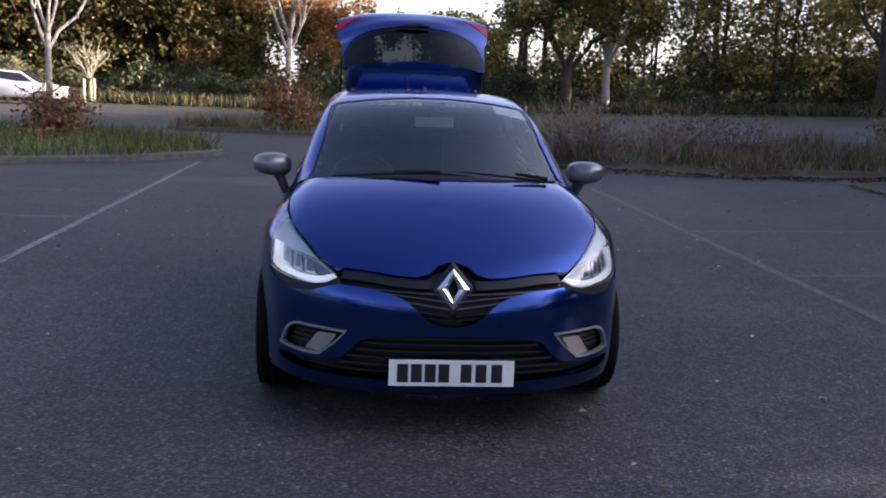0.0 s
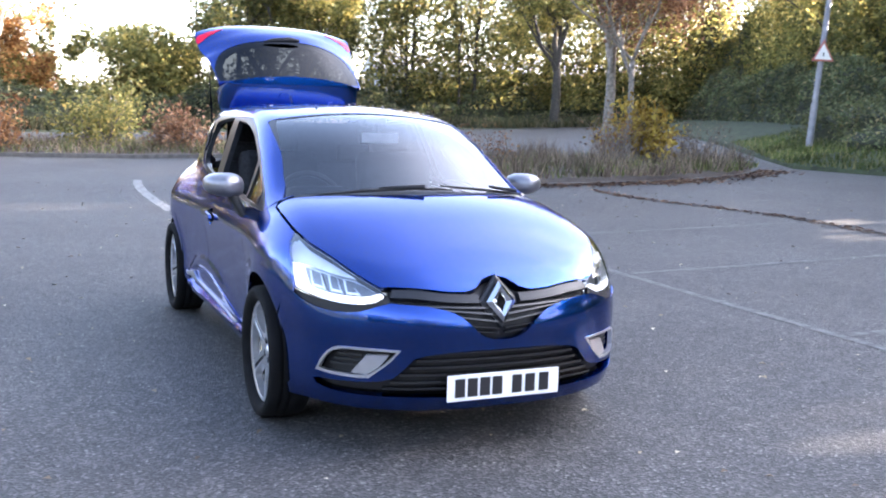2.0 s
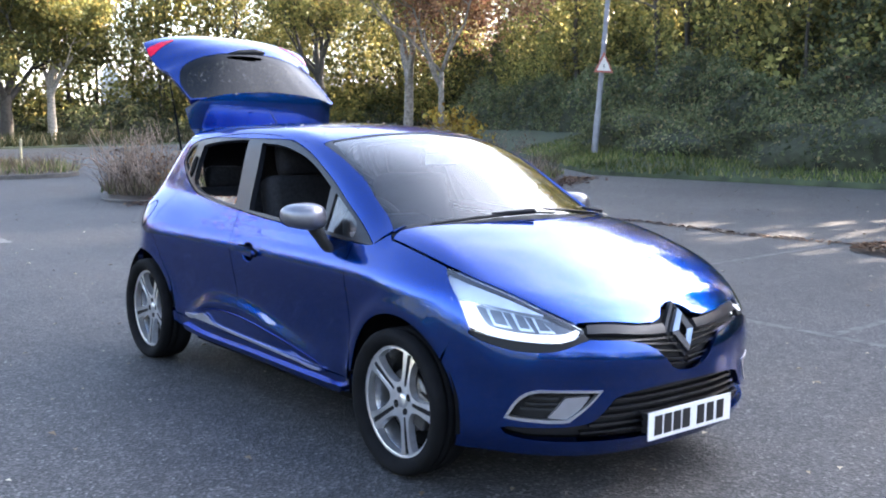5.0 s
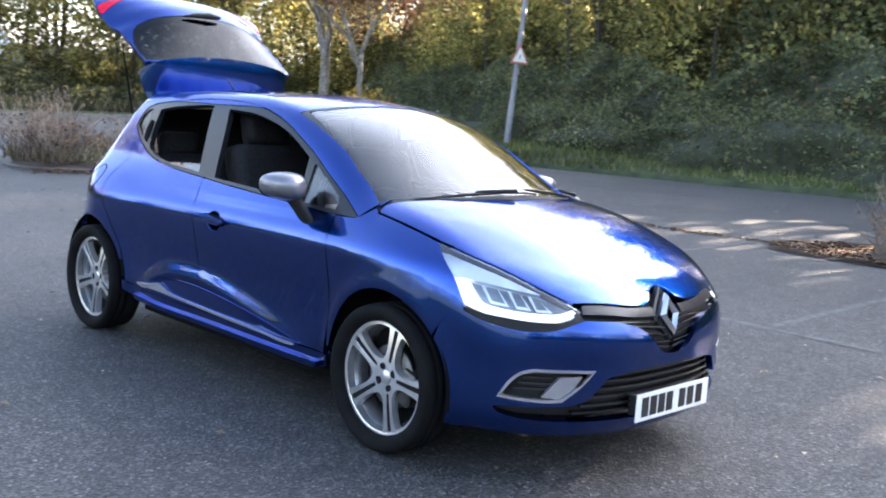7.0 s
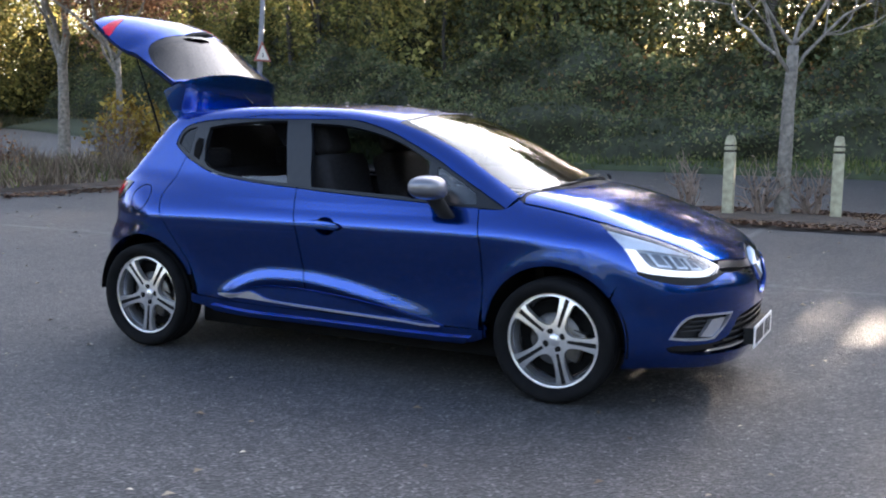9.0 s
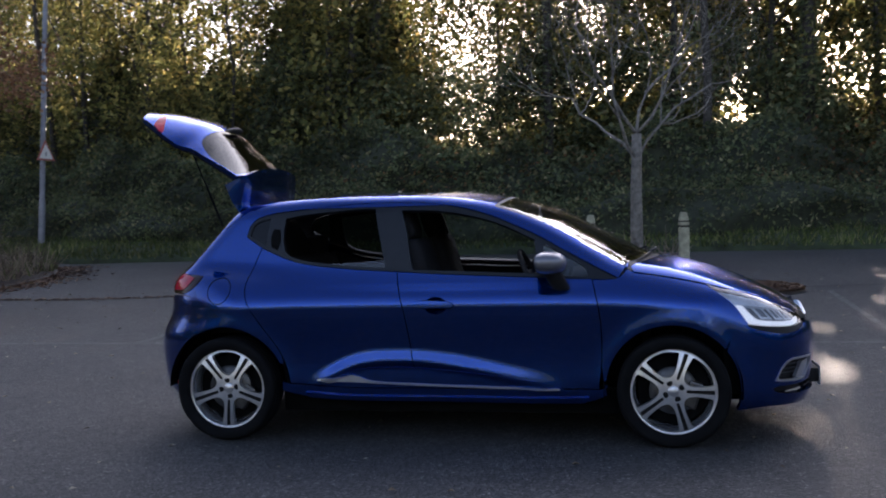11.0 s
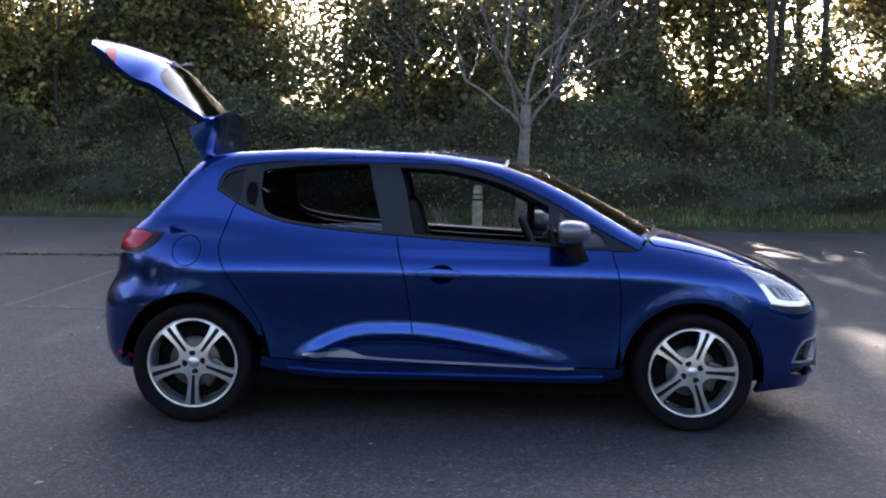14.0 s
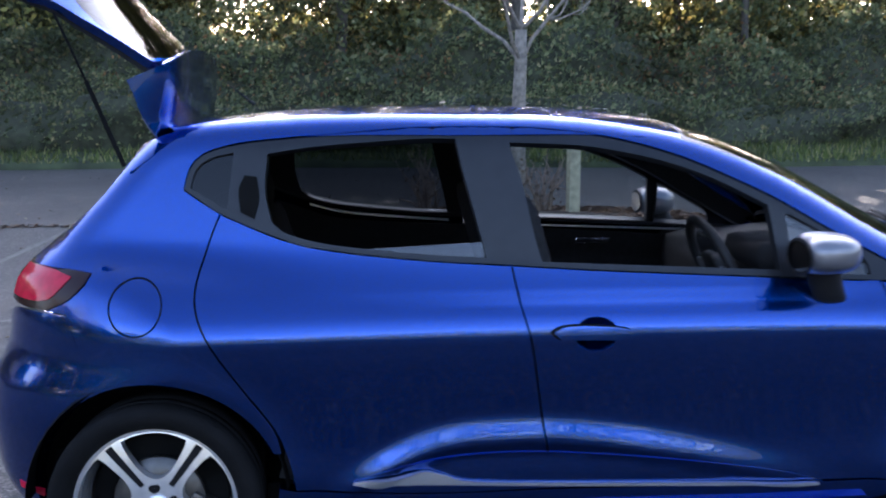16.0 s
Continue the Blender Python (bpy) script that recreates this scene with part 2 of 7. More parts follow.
def lathe(profile, axis='Z', n=32, closed=False):
    """Turns (radius, height) pairs about an axis."""
    b = bmesh.new()
    rows = []
    for k in range(n):
        a = 2 * math.pi * k / n
        row = []
        for r, h in profile:
            c, s = r * math.cos(a), r * math.sin(a)
            row.append(b.verts.new({'Z': (c, s, h), 'X': (h, c, s), 'Y': (c, h, s)}[axis]))
        rows.append(row)
    m = len(profile)
    for k in range(n):
        p, q = rows[k], rows[(k + 1) % n]
        for i in range(m if closed else m - 1):
            j = (i + 1) % m
            b.faces.new((p[i], q[i], q[j], p[j]))
    return b


def tubes(lines, sides=6):
    """lines: list of (points Nx3, radii N). Returns verts, faces of tapered tubes."""
    V, Fc = [], []
    for pts, rad in lines:
        pts = np.asarray(pts, float)
        base = len(V)
        n = len(pts)
        for i in range(n):
            t = pts[min(i + 1, n - 1)] - pts[max(i - 1, 0)]
            t = t / (np.linalg.norm(t) + 1e-9)
            a = np.cross(t, (0.3, 0.9, 0.1) if abs(t[2]) > 0.8 else (0, 0, 1))
            a = a / (np.linalg.norm(a) + 1e-9)
            b = np.cross(t, a)
            for k in range(sides):
                w = 2 * math.pi * k / sides
                V.append(pts[i] + rad[i] * (math.cos(w) * a + math.sin(w) * b))
        for i in range(n - 1):
            for k in range(sides):
                k2 = (k + 1) % sides
                Fc.append((base + i * sides + k, base + i * sides + k2, base + (i + 1) * sides + k2, base + (i + 1) * sides + k))
        Fc.append(tuple(base + (n - 1) * sides + k for k in range(sides)))
    return V, Fc


def leaf_mesh(name, pts, size, material, parent=None, rng=None, droop=0.0, slim=0.55):
    """Many small four-cornered leaves, each a folded quad of its own."""
    pts = np.asarray(pts, float)
    n = len(pts)
    a = rng.normal(size=(n, 3))
    a[:, 2] -= droop
    a /= np.linalg.norm(a, axis=1)[:, None]
    b = np.cross(a, rng.normal(size=(n, 3)))
    b /= np.linalg.norm(b, axis=1)[:, None] + 1e-9
    s = (size * rng.uniform(0.6, 1.4, n))[:, None]
    c = np.cross(a, b) * s * 0.15
    V = np.stack([pts - a * s * 0.5, pts + b * s * slim * 0.5 + c, pts + a * s * 0.5, pts - b * s * slim * 0.5 + c], 1).reshape(-1, 3)
    me = bpy.data.meshes.new(name)
    me.vertices.add(4 * n)
    me.vertices.foreach_set("co", V.astype(np.float32).ravel())
    me.loops.add(4 * n)
    me.loops.foreach_set("vertex_index", np.arange(4 * n, dtype=np.int32))
    me.polygons.add(n)
    me.polygons.foreach_set("loop_start", np.arange(0, 4 * n, 4, dtype=np.int32))
    me.update(calc_edges=True)
    me.materials.append(material)
    ob = new(name, me)
    if parent is not None:
        ob.parent = parent
    return ob


def empty(name, at=(0, 0, 0)):
    e = new(name)
    e.location = at
    return e


# ---- the ground ----
def gz(x, y=0.0):
    """The car park rises gently away from the car towards the wood."""
    return 0.027 * min(max(0.0, x - 1.0), 29.0)


gx, gy = [-400, -80, -20, 1, 8, 16, 30, 80, 400], [-400, -80, -20, 0, 20, 60, 120, 400]
V = [(x, y, gz(x)) for y in gy for x in gx]
Fq = [(j * len(gx) + i, j * len(gx) + i + 1, (j + 1) * len(gx) + i + 1, (j + 1) * len(gx) + i) for j in range(len(gy) - 1) for i in range(len(gx) - 1)]
ground = tagged(mesh_obj("ground", V, Fq, M_ASPHALT), "dark grey worn tarmac of a car park", "ground", kind="structure")


def strip(name, pts, w, material, up=0.004, label="", seed=0):
    """A painted line that lies on the tarmac, with slightly uneven edges."""
    rng = np.random.default_rng(seed)
    P = [np.array(p, float) for p in pts]
    fine = []
    for a, b in zip(P[:-1], P[1:]):
        k = max(2, int(np.linalg.norm(b - a) / 0.35))
        fine += [a + (b - a) * i / k for i in range(k)]
    fine.append(P[-1])
    V, Fc = [], []
    for i, p in enumerate(fine):
        d = fine[min(i + 1, len(fine) - 1)] - fine[max(i - 1, 0)]
        d /= np.linalg.norm(d)
        nrm = np.array((-d[1], d[0]))
        for s in (-1, 1):
            q = p + nrm * s * w * (0.5 + rng.uniform(-0.06, 0.06))
            V.append((q[0], q[1], gz(q[0]) + up))
        if i:
            Fc.append((2 * i - 2, 2 * i - 1, 2 * i + 1, 2 * i))
    ob = mesh_obj(name, V, Fc, material)
    return tagged(ob, label or "faded white painted bay line on tarmac", "road marking", kind="structure")


strip("road_marking", [(-3.16, -6), (-3.16, 12.9)], 0.075, M_LINE, seed=1)
strip("road_marking", [(3.05, -6), (3.05, 9.6)], 0.08, M_LINE_FAINT, seed=2)
for i, yb in enumerate((-4.6, -2.15, 0.3, 2.8, 5.25)):
    strip("road_marking", [(3.12, yb), (7.2, yb - 0.1)], 0.07, M_LINE_FAINT, seed=3 + i)
for i, yb in enumerate((3.2, 5.65, 8.05, 10.5)):
    strip("road_marking", [(-3.22, yb), (-7.8, yb + 0.05)], 0.08, M_LINE_FAINT, seed=13 + i)
arrow = [(0.30, 14.6), (0.18, 13.6), (0.10, 12.2), (0.08, 10.6), (0.10, 9.1)]
strip("road_marking", arrow, 0.16, M_LINE, seed=20, label="faded white curved arrow painted on tarmac")
strip("road_marking", [(-9, 33.2), (6, 33.2)], 0.12, M_LINE, seed=22)


def flat_poly(name, outline, z_up, material, label, category, kind="structure", crown=0.0):
    """A bed or verge: an outline filled with a fan of rings, its middle raised."""
    P = np.array(outline, float)
    c = P.mean(0)
    rings, V, Fc = 5, [], []
    n = len(P)
    for k in range(rings):
        s = 1 - k / rings
        for p in P:
            q = c + (p - c) * s
            V.append((q[0], q[1], gz(q[0]) + z_up + crown * (1 - s * s)))
    V.append((c[0], c[1], gz(c[0]) + z_up + crown))
    for k in range(rings - 1):
        for i in range(n):
            j = (i + 1) % n
            Fc.append((k * n + i, k * n + j, (k + 1) * n + j, (k + 1) * n + i))
    for i in range(n):
        Fc.append(((rings - 1) * n + i, (rings - 1) * n + (i + 1) % n, rings * n))
    return tagged(mesh_obj(name, V, Fc, material, smooth=True), label, category, kind=kind)


def kerb(outline, label, width=0.13, height=0.11):
    """A ring of rounded kerb round a bed."""
    P = np.array(outline, float)
    n = len(P)
    V, Fc = [], []
    prof = [(0.0, -0.05), (0.0, height * 0.8), (0.03, height), (width, height), (width, -0.05)]
    for i in range(n):
        d = P[(i + 1) % n] - P[i - 1]
        d /= np.linalg.norm(d)
        inn = np.array((-d[1], d[0]))
        for o, h in prof:
            q = P[i] + inn * o
            V.append((q[0], q[1], gz(q[0]) + h))
    m = len(prof)
    for i in range(n):
        j = (i + 1) % n
        for k in range(m - 1):
            Fc.append((i * m + k, j * m + k, j * m + k + 1, i * m + k + 1))
    return tagged(mesh_obj("kerb", V, Fc, M_KERB), label, "kerb", kind="structure")


def rounded(points, k=5):
    """A closed Catmull-Rom outline through a few points, counter-clockwise."""
    P = np.array(points, float)
    n, out = len(P), []
    for i in range(n):
        a, b, c, d = P[i - 1], P[i], P[(i + 1) % n], P[(i + 2) % n]
        for s in range(k):
            t = s / k
            out.append(0.5 * ((2 * b) + (c - a) * t + (2 * a - 5 * b + 4 * c - d) * t * t + (3 * b - a - 3 * c + d) * t ** 3))
    return np.array(out)


def inside(poly, p):
    x, y = p[:, 0], p[:, 1]
    res = np.zeros(len(p), bool)
    q = np.roll(poly, -1, 0)
    for (x1, y1), (x2, y2) in zip(poly, q):
        hit = ((y1 > y) != (y2 > y)) & (x < (x2 - x1) * (y - y1) / (y2 - y1 + 1e-12) + x1)
        res ^= hit
    return res


def scatter(poly, n, rng):
    lo, hi = poly.min(0), poly.max(0)
    out = np.zeros((0, 2))
    while len(out) < n:
        p = rng.uniform(lo, hi, (n * 2, 2))
        out = np.vstack([out, p[inside(poly, p)]])
    return out[:n]


GZ = np.vectorize(gz)


def blades(name, xy, height, material, rng, base=0.0, lean=0.35, width=0.02, label="", category="grass"):
    """Grass or dry stems: thin upright leaning triangles."""
    n = len(xy)
    h = height * rng.uniform(0.4, 1.3, n)
    z = GZ(xy[:, 0]) + (base(xy) if callable(base) else base)
    foot = np.column_stack([xy, z])
    side = rng.normal(size=(n, 2))
    side /= np.linalg.norm(side, axis=1)[:, None]
    w = width * rng.uniform(0.6, 1.4, n)[:, None]
    off = np.column_stack([side * w, np.zeros(n)])
    tip = foot + np.column_stack([rng.normal(size=(n, 2)) * (lean * h)[:, None], h])
    V = np.stack([foot - off, foot + off, tip], 1).reshape(-1, 3)
    me = bpy.data.meshes.new(name)
    me.vertices.add(3 * n)
    me.vertices.foreach_set("co", V.astype(np.float32).ravel())
    me.loops.add(3 * n)
    me.loops.foreach_set("vertex_index", np.arange(3 * n, dtype=np.int32))
    me.polygons.add(n)
    me.polygons.foreach_set("loop_start", np.arange(0, 3 * n, 3, dtype=np.int32))
    me.update(calc_edges=True)
    me.materials.append(material)
    return tagged(new(name, me), label, category, kind="stuff")


# ---- beds and islands ----
ISL_WEST = rounded([(-3.05, 15.2), (-5.2, 18.2), (-8.5, 18.9), (-13, 15.6), (-20, 10.5), (-19, 5.0), (-12, 8.0), (-6.0, 11.5), (-3.8, 13.2)])
ISL_NORTH = rounded([(-5.4, 23.0), (-2.0, 22.4), (1.5, 21.8), (4.3, 21.2), (5.4, 22.2), (5.2, 24.6), (3.0, 26.4), (-1.0, 26.6), (-5.0, 25.2)])
ISL_EAST = rounded([(3.1, 14.1), (4.2, 12.7), (6.4, 11.3), (9.5, 11.0), (12.3, 12.0), (13.4, 13.6), (11.5, 16.2), (7.0, 17.0), (4.2, 15.9)])
for outline, lab in ((ISL_WEST, "kerbed grass island with weeds"), (ISL_NORTH, "kerbed island with dry weeds and shrubs"), (ISL_EAST, "overgrown planting bed of dry brown weeds")):
    flat_poly("planting_bed", outline, 0.02 if outline is ISL_EAST else 0.09, M_SOIL if outline is not ISL_WEST else M_TURF, lab, "planting bed", crown=0.12)
    kerb(outline, "weathered concrete kerb round a planting bed", height=0.035 if outline is ISL_EAST else 0.11)
BED_BOLLARD = rounded([(6.95, 2.3), (6.75, 0.6), (6.65, -1.0), (7.0, -1.9), (8.0, -1.8), (8.6, -0.6), (8.6, 1.0), (7.9, 2.2)])
flat_poly("planting_bed", BED_BOLLARD, 0.012, M_SOIL, "bare soil strip covered with fallen brown leaves", "planting bed", crown=0.05)


def verge_z(x):
    """The grassy bank along the wood."""
    t = min(max((x - 14.7) / 4.0, 0), 1)
    return 0.09 + 0.55 * t


vx, vy = [14.75, 14.8, 15.6, 16.6, 18.0, 19.5, 45], [-60, -40, -20, -10, -5, 0, 5, 10, 13, 16, 24, 40, 52, 90]
VX = lambda i, y: vx[i] + (0.35 * math.sin(y * 0.35) if i < 4 else 0) + (max(0, y - 13) * 0.55 if i < 6 else 0)
V = [(VX(i, y), y, gz(VX(i, y)) + (-0.03 if i == 0 else verge_z(vx[i]))) for y in vy for i in range(len(vx))]
Fq = [(j * len(vx) + i, j * len(vx) + i + 1, (j + 1) * len(vx) + i + 1, (j + 1) * len(vx) + i) for j in range(len(vy) - 1) for i in range(len(vx) - 1)]
tagged(mesh_obj("verge", V, Fq, M_TURF, smooth=True), "grassy verge rising towards the hedge", "verge", kind="structure")
V = [(x, y, gz(x) + (0.06 if y > 42.6 else -0.03) + max(0, (y - 43)) * 0.02) for y in (42.5, 42.7, 50, 90) for x in (-90, -40, 0, 20, 60)]
Fq = [(j * 5 + i, j * 5 + i + 1, (j + 1) * 5 + i + 1, (j + 1) * 5 + i) for j in range(3) for i in range(4)]
tagged(mesh_obj("verge", V, Fq, M_TURF), "grassy verge beyond the far road", "verge", kind="structure")

rng = np.random.default_rng(7)
# grass on the verge
gxy = np.column_stack([rng.uniform(14.75, 18.5, 26000), rng.uniform(-22, 22, 26000)])
gxy[:, 0] += np.maximum(0, gxy[:, 1] - 13) * 0.55 + 0.35 * np.sin(gxy[:, 1] * 0.35)
blades("grass", gxy, 0.16, M_GRASS, rng, base=lambda p: np.array([verge_z(a - max(0, b - 13) * 0.55 - 0.35 * math.sin(b * 0.35)) for a, b in p]) - 0.01, width=0.018, label="rough green grass on the verge", category="grass")
wxy = scatter(ISL_WEST, 20000, rng)
blades("grass", wxy, 0.30 + 0.12 * np.sin(wxy[:, 0] * 2.3) * np.sin(wxy[:, 1] * 3.1), M_GRASS, rng, base=0.1, width=0.010, lean=0.5, label="tall green grass and weeds on the island", category="grass")
nxy = scatter(ISL_NORTH, 3200, rng)
blades("grass", scatter(ISL_NORTH, 4000, rng), 0.28, M_GRASS, rng, base=0.1, width=0.014, lean=0.5, label="thin grass on the island", category="grass")
blades("dry_weeds", nxy, 0.38, M_DRY, rng, base=0.1, width=0.014, lean=0.45, label="dry brown weeds on the island", category="weeds")
exy = scatter(ISL_EAST, 15000, rng)
exy = exy[np.sin(exy[:, 0] * 2.1 + 1) + np.sin(exy[:, 1] * 2.9) + np.sin(exy[:, 0] * 5.3 + exy[:, 1] * 3.1) > 0.35]
blades("dry_weeds", exy, 0.34 + 0.22 * np.sin(exy[:, 0] * 1.7 + 2) * np.sin(exy[:, 1] * 2.3), M_DRY, rng, base=0.12, width=0.011, lean=0.42, label="dense dry brown weeds and dead stems", category="weeds")
tip = scatter(ISL_EAST, 9000, rng)
blades("grass", tip[tip[:, 0] > 11.2], 0.15, M_GRASS, rng, base=0.10, width=0.012, label="short green grass at the end of the bed", category="grass")
blades("grass", scatter(ISL_EAST, 1800, rng), 0.24, M_GRASS, rng, base=0.12, width=0.016, label="green grass tufts among dry weeds", category="grass")
fxy = np.column_stack([rng.uniform(-45, 40, 16000), rng.uniform(42.8, 47, 16000)])
M_TUSSOCK = leaf_mat("rough_tussock", [(0, (0.028, 0.032, 0.013)), (0.6, (0.065, 0.068, 0.028)), (1, (0.17, 0.135, 0.075))], 0.2)
blades("grass", fxy, 0.55, M_TUSSOCK, rng, base=0.06, width=0.05, label="rough grass beyond the far road", category="grass")


def litter(name, xy, size, material, rng, up=0.006, label=""):
    """Fallen leaves lying on the ground, each slightly curled."""
    n = len(xy)
    ang = rng.uniform(0, 2 * np.pi, n)
    s = size * rng.uniform(0.6, 1.5, n)
    a = np.column_stack([np.cos(ang), np.sin(ang), rng.uniform(-0.15, 0.15, n)]) * s[:, None]
    b = np.column_stack([-np.sin(ang), np.cos(ang), rng.uniform(-0.15, 0.15, n)]) * s[:, None] * 0.6
    c = np.column_stack([xy, GZ(xy[:, 0]) + up + 0.12 * s])
    lift = np.array((0, 0, 1)) * (s * 0.18)[:, None]
    V = np.stack([c - a * 0.5, c + b * 0.5 + lift, c + a * 0.5, c - b * 0.5 + lift], 1).reshape(-1, 3)
    me = bpy.data.meshes.new(name)
    me.vertices.add(4 * n)
    me.vertices.foreach_set("co", V.astype(np.float32).ravel())
    me.loops.add(4 * n)
    me.loops.foreach_set("vertex_index", np.arange(4 * n, dtype=np.int32))
    me.polygons.add(n)
    me.polygons.foreach_set("loop_start", np.arange(0, 4 * n, 4, dtype=np.int32))
    me.update(calc_edges=True)
    me.materials.append(material)
    return tagged(new(name, me), label, "leaves", kind="stuff")


M_PALE_LEAF = leaf_mat("pale_fallen_leaves", [(0, (0.09, 0.06, 0.035)), (0.5, (0.20, 0.155, 0.10)), (1, (0.46, 0.41, 0.31))], 0.05)
M_STALK = mat("dead_stalk", (0.22, 0.165, 0.13), 0.9, noise_scale=6, noise_amt=0.4)
M_LEAF_RUST = leaf_mat("rust_leaves", [(0, (0.11, 0.06, 0.035)), (0.5, (0.24, 0.125, 0.07)), (1, (0.38, 0.23, 0.13))], 0.3)
M_FALLEN = leaf_mat("fallen_leaves", [(0, (0.045, 0.024, 0.015)), (0.5, (0.10, 0.052, 0.03)), (0.9, (0.17, 0.095, 0.05)), (1, (0.24, 0.16, 0.08))], 0.05)
litter("fallen_leaves", scatter(BED_BOLLARD, 6500, rng), 0.065, M_FALLEN, rng, 0.03, "drift of brown fallen leaves round the bollards")
n = 1400
litter("fallen_leaves", np.column_stack([rng.uniform(-9, 14, n), rng.uniform(-6, 14, n)]), 0.036, M_PALE_LEAF, rng, 0.003, "scattered pale fallen leaves on tarmac")
sx = rng.uniform(1.2, 10, 900)
litter("fallen_leaves", np.column_stack([7.15 + (10 - sx) * 0.05 + rng.normal(0, 0.07, 900) + 0.12 * np.sin(sx * 1.3), sx]), 0.05, M_FALLEN, rng, 0.003, "line of fallen leaves along a tarmac joint")
kx = rng.uniform(0, 1, 3200)
ke = ISL_EAST[(kx * 20).astype(int) + 3] + rng.normal(0, 0.30, (3200, 2)) + np.array((0, -0.15))
litter("fallen_leaves", ke, 0.08, M_FALLEN, rng, 0.01, "fallen leaves gathered along a kerb")
M_JOINT = mat("tarmac_joint", (0.018, 0.017, 0.016), 0.95, bump=0.6, bump_scale=50)
jt = [(7.15 + (10 - s) * 0.05 + 0.12 * math.sin(s * 1.3), s) for s in np.arange(-4, 10.5, 0.5)]
tagged(strip("tarmac_joint", jt, 0.07, M_JOINT, up=0.003, seed=31), "dark crumbling joint across the tarmac", "road joint", kind="structure")


# ---- trees ----
def grow(rng, p, d, length, r, level, lines, tips, fork=3, bend=0.18, ratio=0.68, rise=0.12):
    """A branch and its children, as tapered lines."""
    k = 5
    pts, rad = [np.array(p, float)], [r]
    d = np.array(d, float)
    for i in range(k):
        d = d + rng.normal(0, bend, 3) * (0.5 if level == 0 else 1) + np.array((0, 0, rise))
        d /= np.linalg.norm(d)
        pts.append(pts[-1] + d * length / k)
        rad.append(r * (1 - 0.45 * (i + 1) / k))
    lines.append((pts, rad))
    if level <= 0:
        tips.extend(pts[2:])
        return
    for j in range(fork):
        i = rng.integers(2, k + 1) if j else k
        a = rng.normal(size=3)
        a -= d * a.dot(d)
        a /= np.linalg.norm(a) + 1e-9
        nd = d * rng.uniform(0.5, 0.9) + a * rng.uniform(0.5, 0.9)
        grow(rng, pts[i], nd / np.linalg.norm(nd), length * ratio * rng.uniform(0.8, 1.15), rad[i] * 0.62, level - 1, lines, tips, fork, bend, ratio, rise)
    if level == 1:
        tips.extend(pts[3:])


def tree(at, height, r, seed, bark, leaf=None, leaf_n=0, leaf_size=0.1, levels=3, fork=3, clear=0.4, spread=0.45, label="", sides=6, lean=(0, 0), limb=0.5):
    rng = np.random.default_rng(seed)
    t = empty("tree", at)
    lines, tips = [], []
    pts, rad = [], []
    k = 7
    p = np.array((0.0, 0, -0.1))
    for i in range(k):
        pts.append(p.copy())
        rad.append(r * (1.25 if i == 0 else 1 - 0.35 * i / k))
        p = p + np.array((rng.normal(0, 0.025) + lean[0], rng.normal(0, 0.025) + lean[1], 1)) * height * clear / (k - 1)
    lines.append((pts, rad))
    starts = []
    for j in range(fork + 2):
        starts.append(len(lines))
        a = 2 * math.pi * (j + rng.uniform(-0.3, 0.3)) / (fork + 2)
        d = np.array((math.cos(a) * spread, math.sin(a) * spread, 1.0 if j else 2.0))
        grow(rng, pts[k - 1 - (j % 2)], d / np.linalg.norm(d), height * (1 - clear) * rng.uniform(0.4, 0.55), r * limb, levels, lines, tips, fork)
    V, Fc = tubes(lines[:1], sides + 4)
    mesh_obj("trunk", V, Fc, bark, t, smooth=True)
    k0 = 1
    for i in starts[1:] + [len(lines)]:
        V, Fc = tubes(lines[k0:i], sides)
        mesh_obj("limb", V, Fc, bark, t, smooth=True)
        k0 = i
    if leaf is not None and leaf_n:
        T = np.array(tips)
        c = T[rng.integers(0, len(T), leaf_n)] + rng.normal(0, 0.28, (leaf_n, 3))
        leaf_mesh("crown", c, leaf_size, leaf, t, rng)
    return tagged(t, label, "tree")


def shrub(at, w, h, seed, leaf, n, size, stems=14, label="", bark=None):
    rng = np.random.default_rng(seed)
    s = empty("shrub", at)
    lines, tips = [], []
    for j in range(stems):
        a = rng.uniform(0, 2 * math.pi)
        d = np.array((math.cos(a) * 0.6 * w / h, math.sin(a) * 0.6 * w / h, 1.0))
        grow(rng, (rng.normal(0, w * 0.1), rng.normal(0, w * 0.1), -0.05), d / np.linalg.norm(d), h * rng.uniform(0.45, 0.8), 0.02, 1, lines, tips, 3, 0.22, 0.6)
    V, Fc = tubes(lines, 4)
    mesh_obj("branchwork", V, Fc, bark or M_TWIG, s)
    T = np.array(tips)
    leaf_mesh("foliage", T[rng.integers(0, len(T), n)] + rng.normal(0, 0.1 * w, (n, 3)), size, leaf, s, rng)
    return tagged(s, label, "shrub")


tree((8.0, 0.18, gz(8)), 6.2, 0.10, 11, M_BARK_GREY, levels=4, fork=4, clear=0.365, spread=0.95, limb=0.26, label="bare pale-barked young tree between two timber bollards", sides=5)
for px, py in ((7.85, 0.45), (8.15, -0.15), (7.6, 1.3)):
    shrub((px, py, gz(px) + 0.03), 0.55, 0.75, int(px * 50), M_DRY, 130, 0.045, stems=12, label="thin dry weed stems beside a timber bollard", bark=M_STALK)
tree((10.8, 14.3, gz(11) + 0.05), 6.4, 0.085, 12, M_BARK_GREY, M_LEAF_RUST, 20000, 0.095, levels=3, clear=0.38, spread=0.8, label="slender pale-trunked tree with russet brown foliage")
